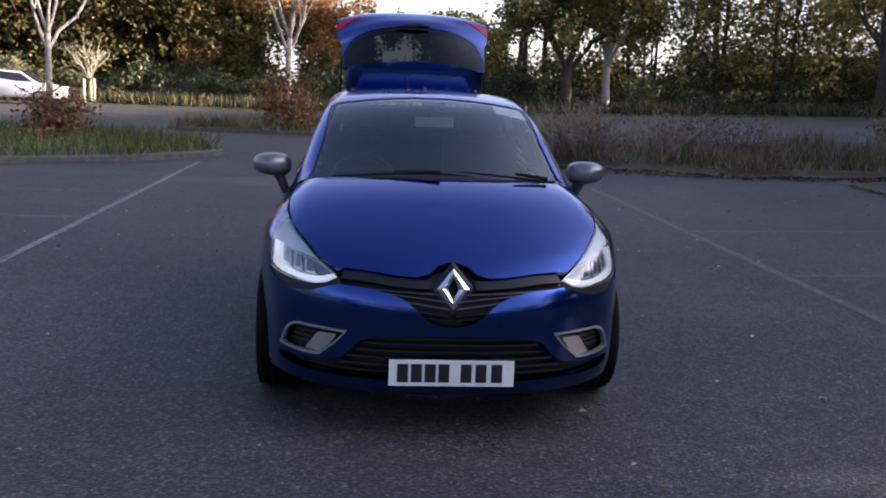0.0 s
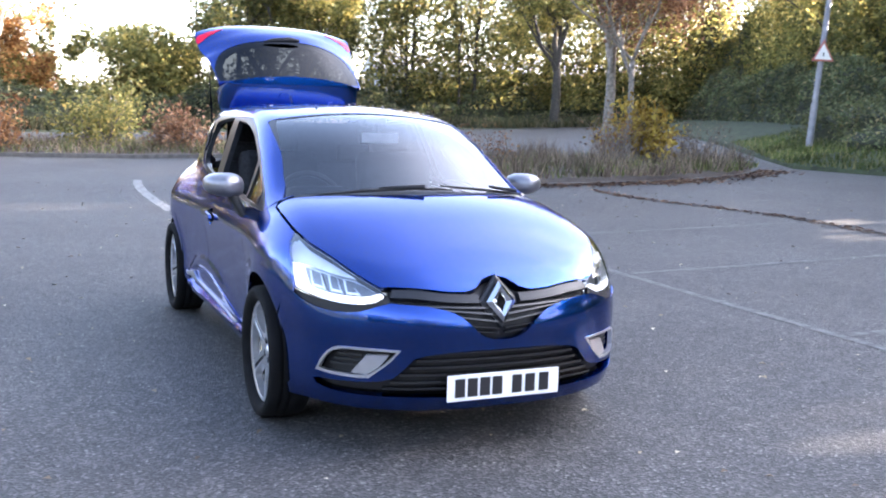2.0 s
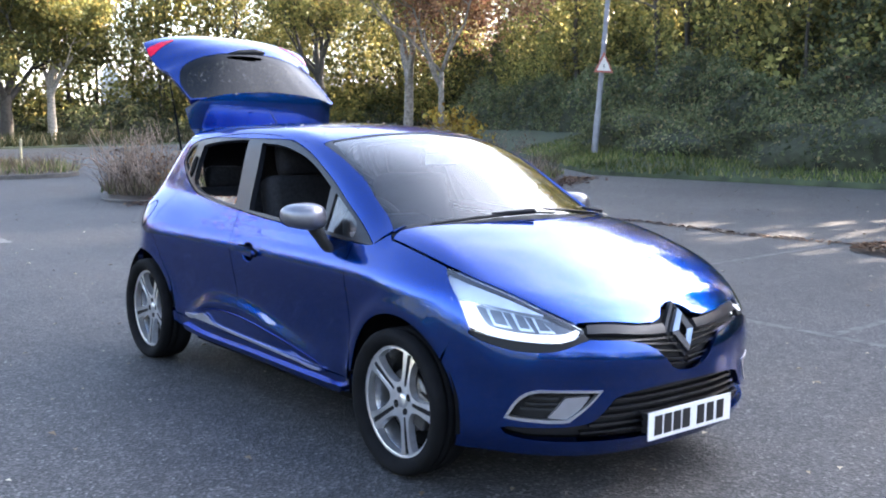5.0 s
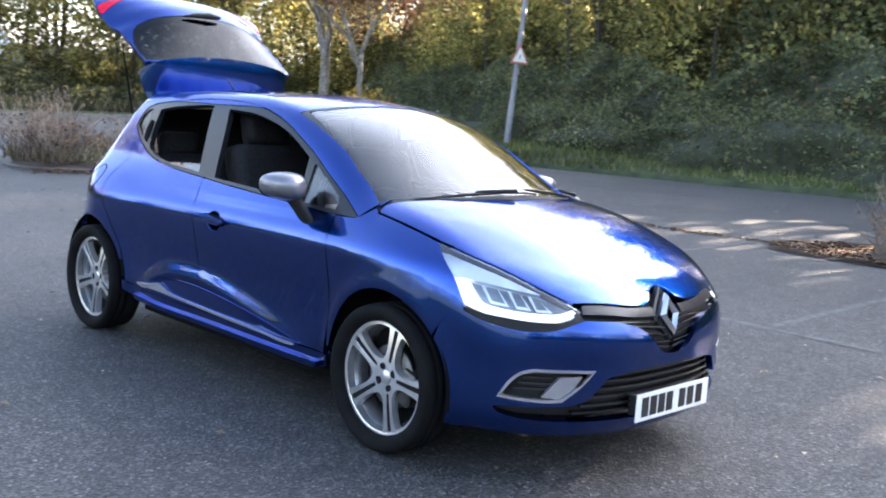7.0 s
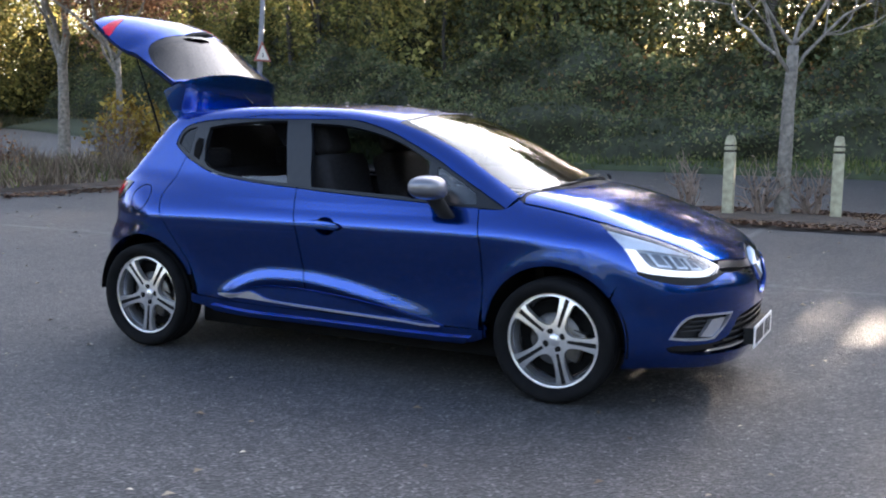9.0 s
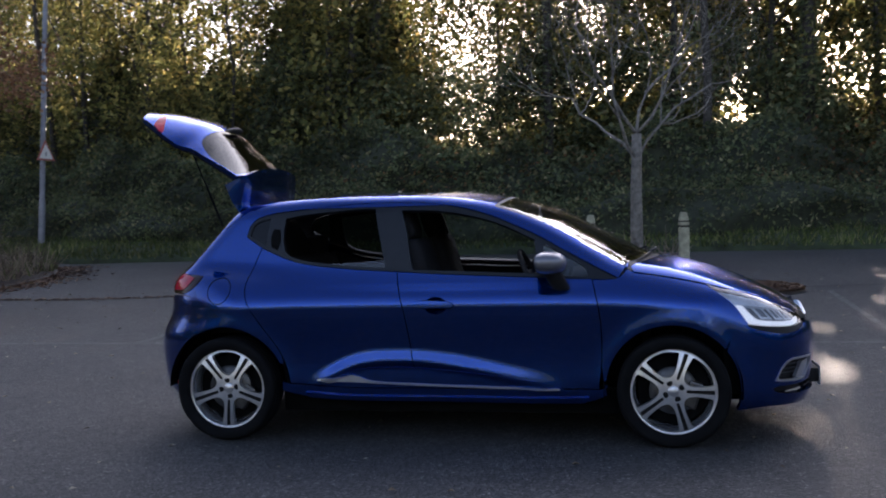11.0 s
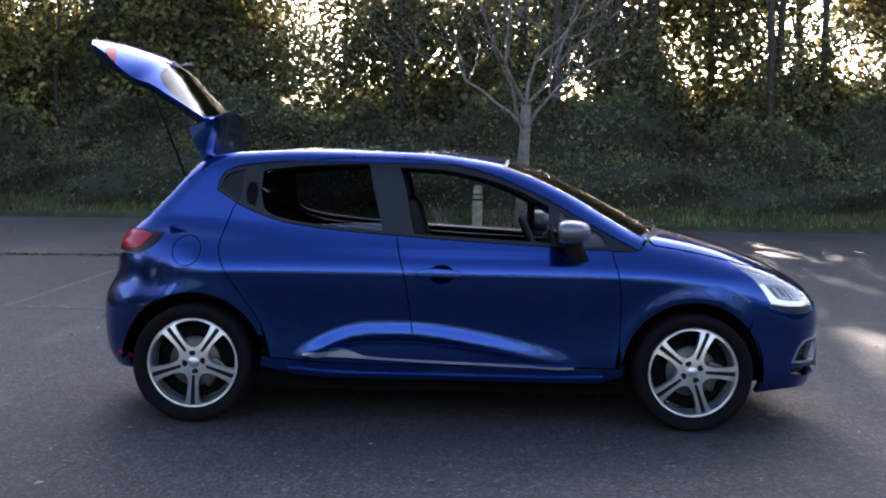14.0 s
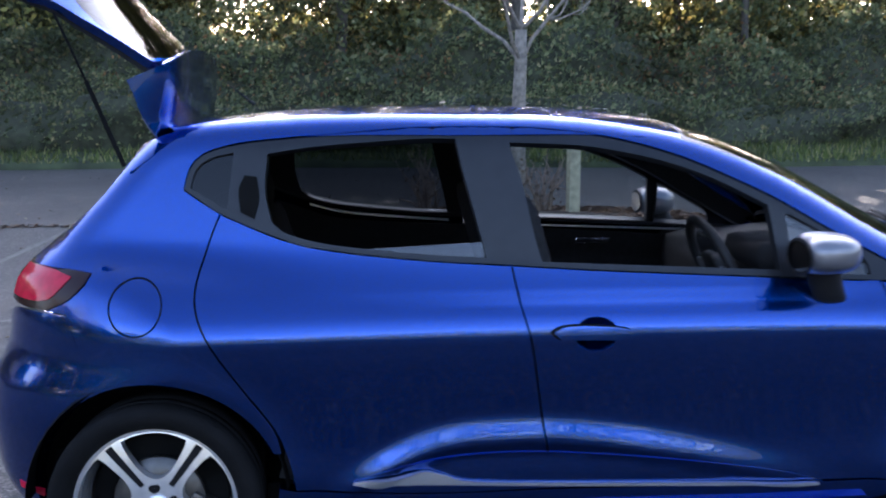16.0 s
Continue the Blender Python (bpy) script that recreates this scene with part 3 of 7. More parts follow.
shrub((11.0, 14.2, gz(11) + 0.1), 1.5, 1.5, 21, M_LEAF_YELLOW, 1300, 0.13, label="yellow-leaved autumn shrub at the foot of a tree")
tree((12.6, 18.0, gz(13)), 7.5, 0.16, 13, M_BARK_GREY, M_LEAF_OLIVE, 8000, 0.14, levels=3, clear=0.36, label="thick pale trunk with yellowing leaves")
for k in (0, 2, 3, 6, 8):
    r_ = np.random.default_rng(300 + k)
    px, py = 4.2 + k * 1.0 + r_.uniform(-0.3, 0.3), 12.6 + r_.uniform(0.2, 2.6)
    shrub((px, py, gz(px) + 0.15), r_.uniform(0.8, 1.3), r_.uniform(0.7, 1.25), 400 + k, M_DRY if k % 3 else M_LEAF_BROWN, 420, 0.055, stems=16, label="dead brown bramble and dock stems in the bed")
for px, py, w_, h_ in ((4.0, 14.2, 1.7, 1.35), (5.2, 13.4, 1.3, 1.0), (3.9, 15.2, 1.2, 1.1)):
    shrub((px, py, gz(px) + 0.12), w_, h_, int(px * 100), M_DRY, 500, 0.05, stems=30, label="tall pale dead willowherb stems at the bed's edge", bark=M_STALK)
tree((-2.36, 23.8, 0.1), 7.5, 0.11, 14, M_BARK_PALE, M_LEAF_OLIVE, 2200, 0.13, levels=3, clear=0.35, label="slender pale tree with thin autumn leaves on the island")
shrub((-2.2, 23.3, 0.1), 2.2, 1.3, 22, M_LEAF_BROWN, 1500, 0.12, label="rust-brown shrub at the foot of a tree")
shrub((0.6, 24.2, 0.1), 3.0, 1.6, 23, M_LEAF_OLIVE, 2600, 0.12, label="straggling olive-green shrub on the island")
shrub((2.5, 23.4, 0.1), 2.2, 1.1, 24, M_LEAF_RUST, 1500, 0.12, label="dry brown shrub on the island")
tree((-7.06, 17.6, 0.1), 7.6, 0.085, 15, M_BARK_PALE, M_LEAF_BROWN, 1500, 0.12, levels=3, clear=0.30, spread=0.42, label="pale forked tree with sparse orange leaves on the island")
shrub((-6.35, 15.4, 0.1), 1.8, 1.05, 25, M_LEAF_RUST, 2200, 0.09, label="rust-red bushy shrub on the grass island")
tree((-12.9, 43.4, 0.05), 3.5, 0.10, 16, M_WOODPOST, levels=2, fork=4, clear=0.38, spread=0.6, label="small bare coppiced tree beside the far road")
tree((12.6, 47.2, 0.4), 9, 0.24, 17, M_BARK_PALE, M_LEAF_OLIVE, 14000, 0.22, levels=3, clear=0.3, label="broad tree with a forked pale trunk and yellow-green leaves")
tree((10.4, 47.0, 0.35), 8, 0.34, 18, M_BARK_DARK, M_LEAF_GREEN, 11000, 0.22, levels=3, clear=0.3, label="dark ivy-clad tree beyond the far road")
tree((26, 44, 0.7), 9.5, 0.3, 19, M_BARK_DARK, M_LEAF_OLIVE, 11000, 0.20, levels=3, clear=0.35, label="tall tree with thinning olive leaves")


SUN_SPOTS = (((-0.1, -1.9, 0.0), 1.05, 0.7, 0.15), ((9.4, -4.0, 0.2), 0.6, 0.16, 0.5), ((6.6, -6.0, 0.1), 0.7, 0.2, 0.5), ((8.0, 3.0, 0.1), 1.8, 0.5, 0.2), ((11.6, 6.4, 0.2), 1.8, 0.4, 0.35), ((5.4, 1.0, 0.1), 0.5, 0.2, 0.6), ((10.2, -0.6, 0.2), 0.5, 0.14, 0.5))


def sun_gap(p, seed=0):
    """False where a gap in the crowns lets the low sun through to the tarmac."""
    d = np.array(sd_sun)
    keep = np.ones(len(p), bool)
    for spot, wide, high, cut in SUN_SPOTS:
        r = p - np.array(spot)
        off = r - (r @ d)[:, None] * d
        w, h = off @ np.array((-math.sin(SUN_AZ), math.cos(SUN_AZ), 0)), off[:, 2]
        gaps = np.sin(w * 9.3 + 1 + 2 * np.sin(h * 7)) + np.sin(h * 21 + 2 + w * 4) + np.sin(w * 17 + h * 15) > cut
        keep &= ~((np.abs(w) < wide * (1 + 0.25 * np.sin(h * 9))) & (np.abs(h) < high) & gaps)
    return keep


def wood(name, n_trunks, xy, hgt, clumps, per, leaf_size, leaf, rng, bush=None, label="", gap=0.0, trunk_r=(0.09, 0.26), base=0.3):
    """A belt of wood: trunks and limbs in one mesh, leaf clumps in another, as uncounted stuff."""
    lines, tips = [], []
    for i in range(n_trunks):
        p = xy(rng)
        z0 = gz(p[0]) + base
        h = hgt * rng.uniform(0.7, 1.15)
        r = rng.uniform(*trunk_r)
        q = np.array((p[0], p[1], z0 - 0.3))
        pts, rad = [], []
        lx, ly = rng.normal(0, 0.05, 2)
        for k in range(8):
            pts.append(q.copy())
            rad.append(r * (1 - 0.7 * k / 8))
            q = q + np.array((rng.normal(lx, 0.05), rng.normal(ly, 0.05), 1)) * h / 7
            if k > 2:
                for s in range(2):
                    d = rng.normal(size=3)
                    d[2] = abs(d[2]) * 0.4 + 0.25
                    d /= np.linalg.norm(d)
                    grow(rng, pts[-1], d, h * rng.uniform(0.12, 0.26), r * 0.3, 1, lines, tips, 2, 0.2)
        lines.append((pts, rad))
    V, Fc = tubes(lines, 5)
    trunk = mesh_obj("wood_trunks", V, Fc, M_BARK_DARK, smooth=True)
    tagged(trunk, label + ", trunks and bare limbs", "wood", kind="stuff")
    T = np.array(tips)
    c = T[rng.integers(0, len(T), clumps)]
    pts = np.repeat(c, per, 0) + rng.normal(0, 0.33, (clumps * per, 3))
    pts = pts[sun_gap(pts)]
    tagged(leaf_mesh("wood_leaves", pts, leaf_size, leaf, None, rng), label + ", leaves", "wood", kind="stuff")


def hedge(name, spine, height, depth, n, size, leaf, rng, label, base=0.35):
    """A thick hedge: leaves gathered in overlapping rounded clumps over dark stems."""
    spine = np.array(spine, float)
    seg = np.linalg.norm(np.diff(spine, axis=0), axis=1)
    cum = np.concatenate([[0], np.cumsum(seg)])
    m = int(cum[-1] * 2.2 * height / 2)
    s = rng.uniform(0, cum[-1], m)
    cx, cy = np.interp(s, cum, spine[:, 0]), np.interp(s, cum, spine[:, 1])
    hz = rng.uniform(0, 1, m) ** 0.8
    top = height * (0.75 + 0.25 * np.sin(s * 0.7) + 0.15 * np.sin(s * 1.9 + 1))
    c = np.column_stack([cx + rng.normal(0, depth * 0.35, m), cy + rng.normal(0, depth * 0.35, m), hz * top])
    c[:, 2] += GZ(c[:, 0]) + base
    rad = rng.uniform(0.35, 0.75, m)
    k = rng.integers(0, m, n)
    d = rng.normal(size=(n, 3))
    d /= np.linalg.norm(d, axis=1)[:, None]
    pts = c[k] + d * (rad[k] * rng.uniform(0.75, 1.05, n))[:, None]
    ob = leaf_mesh(name, pts, size, leaf, None, rng)
    lines = []
    for i in range(int(cum[-1] * 3)):
        t = rng.uniform(0, cum[-1])
        q = np.array((np.interp(t, cum, spine[:, 0]) + rng.normal(0, depth * 0.3), np.interp(t, cum, spine[:, 1]), 0))
        q[2] = gz(q[0]) + base - 0.2
        ln = [q]
        dd = np.array((rng.normal(0, 0.25), rng.normal(0, 0.25), 1))
        for j in range(4):
            ln.append(ln[-1] + (dd + rng.normal(0, 0.15, 3)) * height * 0.25)
        lines.append((ln, [0.035, 0.03, 0.022, 0.015, 0.008]))
    V, Fc = tubes(lines, 4)
    tagged(mesh_obj("hedge_stems", V, Fc, M_BARK_DARK), label + ", stems", "hedge", kind="stuff")
    return tagged(ob, label, "hedge", kind="stuff")


def lumps(p, seed, scale):
    """A smooth random field from a few crossing waves, about 0 with a spread of 1."""
    r = np.random.default_rng(seed)
    out = np.zeros(len(p))
    for k in range(9):
        d = r.normal(size=3) * scale * r.uniform(0.5, 1.8)
        out += np.sin(p @ d + r.uniform(0, 6.28))
    return out / 2.1


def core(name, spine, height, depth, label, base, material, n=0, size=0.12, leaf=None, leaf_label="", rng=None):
    """Dark backing added for a hedge's inner shade: a lumpy wall that blocks light."""
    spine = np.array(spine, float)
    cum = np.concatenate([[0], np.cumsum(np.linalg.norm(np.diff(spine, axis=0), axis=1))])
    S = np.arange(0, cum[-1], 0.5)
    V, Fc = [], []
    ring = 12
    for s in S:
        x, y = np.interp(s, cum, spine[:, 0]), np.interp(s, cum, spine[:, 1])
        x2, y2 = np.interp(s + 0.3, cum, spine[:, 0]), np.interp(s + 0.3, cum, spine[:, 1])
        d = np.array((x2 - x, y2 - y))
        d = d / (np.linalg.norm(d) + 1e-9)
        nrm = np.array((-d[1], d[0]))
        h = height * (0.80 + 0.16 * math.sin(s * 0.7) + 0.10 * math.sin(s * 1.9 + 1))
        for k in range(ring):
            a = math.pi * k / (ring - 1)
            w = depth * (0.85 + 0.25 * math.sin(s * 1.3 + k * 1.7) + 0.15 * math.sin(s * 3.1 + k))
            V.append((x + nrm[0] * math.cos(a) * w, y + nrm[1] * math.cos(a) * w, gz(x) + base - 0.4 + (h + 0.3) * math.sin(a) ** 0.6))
    for i in range(len(S) - 1):
        for k in range(ring - 1):
            Fc.append((i * ring + k, i * ring + k + 1, (i + 1) * ring + k + 1, (i + 1) * ring + k))
    if n:
        A = np.array(V).reshape(len(S), ring, 3)
        i, k = rng.uniform(0, len(S) - 1.001, n), rng.uniform(0, ring - 1.001, n)
        i0, k0 = i.astype(int), k.astype(int)
        fi, fk = (i - i0)[:, None], (k - k0)[:, None]
        p = (A[i0, k0] * (1 - fi) + A[i0 + 1, k0] * fi) * (1 - fk) + (A[i0, k0 + 1] * (1 - fi) + A[i0 + 1, k0 + 1] * fi) * fk
        mid = A[i0].mean(1)
        mid[:, 2] = p[:, 2] - 0.5
        out = p - mid
        out /= np.linalg.norm(out, axis=1)[:, None] + 1e-9
        bump = np.clip(0.25 + 0.22 * lumps(p, 90, 2.2), 0, 0.7)
        p = p + out * (bump * rng.uniform(0.2, 1.1, n))[:, None] + rng.normal(0, 0.05, (n, 3))
        tagged(leaf_mesh("hedge", p, size, leaf, None, rng), leaf_label, "hedge", kind="stuff")
    return tagged(mesh_obj(name, V, Fc, material, smooth=True), label, "hedge", kind="stuff")


def thin_spots(p):
    """The wood is thin in two places, where the low bright sky shows between the stems."""
    a = np.clip((p[:, 2] - 3.2) / 1.0, 0, 1) * np.clip((7.2 - p[:, 2]) / 1.2, 0, 1) * np.clip((-5.0 - p[:, 1]) / 1.5, 0, 1) * np.clip((p[:, 1] + 17) / 2, 0, 1)
    b = 0.85 * np.clip((p[:, 2] - 3.8) / 1.0, 0, 1) * np.clip((7.0 - p[:, 2]) / 1.0, 0, 1) * np.exp(-((p[:, 1] - 5.2) / 0.65) ** 2)
    c = np.clip((p[:, 2] - 2.6) / 0.8, 0, 1) * np.clip((6.0 - p[:, 2]) / 1.0, 0, 1) * np.exp(-((p[:, 1] + 3.0) / 1.1) ** 2)
    d = (0.6 + 0.26 * np.clip((-5.0 - p[:, 1]) / 2, 0, 1)) * np.clip((p[:, 2] - 4.6) / 1.6, 0, 1) * np.clip((8.5 - p[:, 2]) / 1.5, 0.35, 1) * np.clip((4.0 - p[:, 1]) / 3.0, 0, 1)
    return lumps(p * (1.6, 1.6, 0.45), 77, 2.0) > -3.0 + 3.6 * np.maximum(np.maximum(a, b), np.maximum(c, d))


def canopy(box_lo, box_hi, n, size, leaf, rng, seed, label, shape=None, cut=0.15, scale=0.9, warp=None, tall=1.0):
    """Leaves gathered in drifts through a belt of wood, with gaps where the sky shows."""
    pts = np.zeros((0, 3))
    while len(pts) < n:
        p = rng.uniform(box_lo, box_hi, (n * 2, 3))
        s = p * (1, 1, tall)
        keep = (lumps(s, seed, scale) + 0.5 * lumps(s, seed + 1, scale * 3) > cut) & sun_gap(p + np.column_stack([np.zeros((len(p), 2)), GZ(p[:, 0])]))
        if shape is not None:
            keep &= shape(p)
        lo, hi = np.array(box_lo), np.array(box_hi)
        ax = int(hi[1] - lo[1] > hi[0] - lo[0])
        end = np.minimum(np.minimum(p[:, ax] - lo[ax], hi[ax] - p[:, ax]) / 2.0, (hi[2] - p[:, 2]) / 1.5)
        keep &= rng.uniform(0, 1, len(p)) < end + 0.25 * lumps(p, seed + 7, 1.2)
        pts = np.vstack([pts, p[keep]])
    pts = pts[:n]
    if warp is not None:
        pts = warp(pts)
    pts[:, 2] += GZ(pts[:, 0])
    return tagged(leaf_mesh("wood_leaves", pts, size, leaf, None, rng), label, "wood", kind="stuff")


# deep shade inside hedges and woods, put into an opaque backing's colour
M_SHADE_BACKING = mat("dark_shade_backing", (0.034, 0.038, 0.020), 0.95, noise_scale=6, noise_amt=0.5, bump=0.8, bump_scale=12)
rng = np.random.default_rng(40)
bend = lambda p: np.column_stack([p[:, 0] + np.maximum(0, p[:, 1] - 12) * 0.55, p[:, 1], p[:, 2]])
EAST = [(20.4, -40), (19.6, -10), (19.2, 4), (19.9, 12), (24, 20), (30, 30), (36, 44)]
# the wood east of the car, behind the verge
core("hedge_core", [(18.2, -40), (17.4, -12), (16.9, 0), (16.9, 9), (17.9, 13.5), (21.6, 19)], 1.15, 1.15, "dark backing that stands for the shade inside the low bramble on the verge", 0.35, M_SHADE_BACKING, 48000, 0.10, M_LEAF_HEDGE, "low sprawling bramble at the foot of the hedge", rng)
core("hedge_core", EAST, 2.5, 0.9, "dark backing that stands for the shade inside the bramble hedge", 0.55, M_SHADE_BACKING, 90000, 0.14, M_LEAF_HEDGE, "dense dark green bramble hedge along the verge", rng)
wood("wood", 46, lambda r: (r.uniform(21.5, 27), r.uniform(-38, 12)), 12, 500, 14, 0.15, M_LEAF_GREEN, rng, label="belt of tall thin woodland with sky showing between", trunk_r=(0.05, 0.17))
canopy((21, -25, 2.4), (27.5, 12, 13), 130000, 0.17, M_LEAF_GREEN, rng, 51, "leafy crowns of the woodland, sky between", cut=0.18, scale=0.8, tall=0.32, shape=thin_spots)
canopy((25, -26, 2.0), (32, 12, 14), 76000, 0.29, M_LEAF_GREEN, rng, 52, "deeper crowns of the woodland", cut=0.2, scale=0.6, tall=0.3, shape=thin_spots)
canopy((24, -27, 11), (31, 4, 18.5), 42000, 0.36, M_LEAF_GREEN, rng, 54, "high crowns of the tallest trees", cut=0.0, scale=0.6)
canopy((21, -26, 2.0), (25, 12, 6.0), 46000, 0.16, M_LEAF_HEDGE, rng, 53, "dark understorey of the woodland", cut=-0.2)
wood("wood", 34, lambda r: (lambda y: (21.5 + max(0, y - 12) * 0.55 + r.uniform(0, 5), y))(r.uniform(7, 46)), 11, 500, 16, 0.16, M_LEAF_GREEN, rng, label="thick leafy woodland behind the hedge", trunk_r=(0.06, 0.2))
canopy((20.3, 6, 1.6), (24.5, 44, 12), 76000, 0.185, M_LEAF_OLIVE, rng, 55, "yellowing hazel and willow leaves above the hedge", cut=-0.35, warp=bend)
canopy((24, 46, 1.0), (48, 60, 12), 28000, 0.26, M_LEAF_OLIVE, rng, 58, "yellow-green crowns in the corner of the woods", cut=0.1)
canopy((22.5, 6, 1.5), (27, 48, 13), 60000, 0.22, M_LEAF_GREEN, rng, 57, "dark leaves deep in the woodland", cut=-0.6, warp=bend)
canopy((17.9, -30, 0.5), (19.3, 11, 3.0), 4500, 0.09, M_LEAF_BROWN, rng, 59, "dead brown bramble leaves on the hedge", cut=0.1, scale=1.3)
core("hedge_core", [(28.5, -46), (28, -20), (27.5, 10)], 3.3, 1.2, "dark backing wall for the shaded depth of the woodland", 0.5, M_SHADE_BACKING, 40000, 0.22, M_LEAF_GREEN, "leaves deep in the woodland", rng)
core("hedge_core", [(23.5, 7), (24, 12), (28.5, 20), (35, 31), (40, 46), (42, 53)], 7.0, 1.2, "dark backing wall for the shaded depth of the thicket", 0.5, M_SHADE_BACKING, 60000, 0.18, M_LEAF_GREEN, "dark leaves of the thicket", rng)


def ivy_tree(at, height, r, seed, ivy, ivy_to):
    """A tall tree at the wood's edge, its stem wrapped in dark ivy."""
    t = tree(at, height, r, seed, M_BARK_DARK, M_LEAF_GREEN, 1100, 0.16, levels=2, fork=3, clear=0.62, spread=0.5, limb=0.4, label="tall dark-stemmed tree wrapped in ivy at the wood's edge" if ivy else "tall thin dark-stemmed tree at the wood's edge")
    if ivy:
        r2 = np.random.default_rng(seed + 500)
        z = r2.uniform(0, ivy_to, ivy)
        a, d = r2.uniform(0, 6.283, ivy), r * 0.8 + np.abs(r2.normal(0, 0.13, ivy)) * (1.2 + 0.5 * np.sin(z * 2.1))
        leaf_mesh("ivy", np.column_stack([d * np.cos(a), d * np.sin(a), z]), 0.12, M_LEAF_HEDGE, t, r2)
    return t


for k, (x_, y_, h_, r_, ivy) in enumerate(((22.4, 7.6, 14, 0.24, 2600), (21.3, 2.6, 14, 0.15, 900), (20.9, -1.6, 13, 0.13, 0), (21.8, -4.4, 14, 0.2, 1800), (21.2, -7.6, 13, 0.11, 0), (22.3, -9.4, 14, 0.12, 0), (21.5, -11.6, 14, 0.19, 1500))):
    ivy_tree((x_, y_, gz(x_) + 0.4), h_, r_, 700 + k, ivy, 6.5)
# the wood north of the far road
NORTH = [(-75, 48.0), (-30, 48.5), (-6, 49), (4, 50), (38, 51)]
core("hedge_core", NORTH, 2.1, 1.2, "dark backing that stands for the shade inside the far scrub", 0.0, M_SHADE_BACKING, 50000, 0.22, M_LEAF_HEDGE, "dark scrub along the far road", rng)
core("hedge_core", [(-75, 55), (-24, 55.5), (-6, 55.5)], 8.5, 1.6, "dark backing wall for the shaded depth of the evergreen thicket", 0.0, M_SHADE_BACKING, 30000, 0.28, M_LEAF_GREEN, "leaves of the evergreen thicket", rng)
canopy((-34, 49, 0.5), (-4, 54, 9), 62000, 0.28, M_LEAF_GREEN, rng, 61, "dark evergreen and autumn thicket beyond the far road", cut=-0.4)
canopy((-34, 50, 3), (-3, 57, 13), 40000, 0.28, M_LEAF_BROWN, rng, 63, "russet autumn crowns beyond the far road", cut=0.0, scale=0.6)
canopy((-10, 48.6, 1.2), (0.5, 52.5, 6.5), 11000, 0.22, M_LEAF_ORANGE, rng, 64, "orange autumn trees beyond the far road", cut=0.15, scale=0.7)
canopy((-4, 50, 0.5), (9, 55, 5.6), 24000, 0.25, M_LEAF_OLIVE, rng, 65, "low yellowing scrub beyond the far road", cut=0.0)
canopy((9, 49, 1.0), (46, 57, 12), 62000, 0.25, M_LEAF_OLIVE, rng, 67, "thin yellow-green woodland beyond the far road", cut=0.2, scale=0.7)
canopy((8, 50, 0.5), (46, 56, 3.2), 22000, 0.26, M_LEAF_GREEN, rng, 69, "dark understorey beyond the far road", cut=-0.1)
wood("wood", 40, lambda r: (r.uniform(-36, -4), r.uniform(50, 57)), 12, 500, 14, 0.25, M_LEAF_BROWN, rng, label="autumn woodland beyond the far road", base=0.1, trunk_r=(0.06, 0.2))
wood("wood", 30, lambda r: (r.uniform(8, 46), r.uniform(50, 58)), 11, 300, 14, 0.24, M_LEAF_OLIVE, rng, label="thin yellow-green woodland beyond the far road", base=0.1, trunk_r=(0.07, 0.22))
# woods round the rest of the car park
WEST, SOUTH = [(-40, -46), (-41, 0), (-43, 52)], [(-42, -44), (0, -42), (34, -44)]
for sp in (WEST, SOUTH):
    core("hedge_core", sp, 5.5, 1.8, "dark backing wall for the shaded depth of the woodland across the car park", 0.0, M_SHADE_BACKING)
canopy((-46, -48, 0.3), (-39, 56, 11), 26000, 0.55, M_LEAF_GREEN, rng, 71, "woodland across the car park", cut=-0.3, scale=0.5)
canopy((-44, -48, 0.3), (36, -40, 11), 22000, 0.55, M_LEAF_GREEN, rng, 73, "woodland across the car park", cut=-0.3, scale=0.5)


# ---- bollards, post and sign, far buildings, far car ----
def bollard(at):
    e = empty("bollard", at)
    b = box_bm((0.135, 0.135, 0.84), (0, 0, 0.40), 0.012)
    part("post", b, M_WOODPOST, e)
    part("groove", box_bm((0.105, 0.105, 0.03), (0, 0, 0.835), 0.004), M_BARK_DARK, e)
    part("collar", box_bm((0.135, 0.135, 0.045), (0, 0, 0.872), 0.008), M_WOODPOST, e)
    part("groove", box_bm((0.105, 0.105, 0.022), (0, 0, 0.905), 0.004), M_BARK_DARK, e)
    b = box_bm((0.135, 0.135, 0.12), (0, 0, 0.975))
    for v in b.verts:
        if v.co.z > 1.0:
            v.co.x *= 0.62
            v.co.y *= 0.62
    bmesh.ops.bevel(b, geom=b.edges[:], offset=0.008, segments=2, affect='EDGES')
    part("cap", b, M_WOODPOST, e)
    return tagged(e, "weathered square timber bollard with a grooved head", "bollard", "bollards by the tree")


b1 = bollard((7.75, 0.82, gz(7.75) + 0.01))
copy_thing(b1, pose(7.95, -0.46, gz(7.95) + 0.01, 0, 0, 6))

lp = empty("lamp_post", (17.41, 15.7, gz(17.6) + 0.35))
lp.rotation_euler = (0.040, 0.039, 0)
part("column", lathe([(0.088, 0), (0.088, 1.1), (0.075, 1.15), (0.06, 8.0)], n=16), M_GALV, lp, smooth=True)
part("bracket", box_bm((0.5, 0.05, 0.05), (-0.3, 0, 7.9), 0.01), M_GALV, lp)
part("lantern", box_bm((0.6, 0.22, 0.12), (-0.75, 0, 7.9), 0.04), M_GALV, lp)
tagged(lp, "tall galvanised steel lamp post on the verge", "lamp post")
M_SIGN_RED = mat("sign_red", (0.40, 0.13, 0.10), 0.4)
M_SIGN_WHITE = mat("sign_white", (0.75, 0.73, 0.68), 0.4)
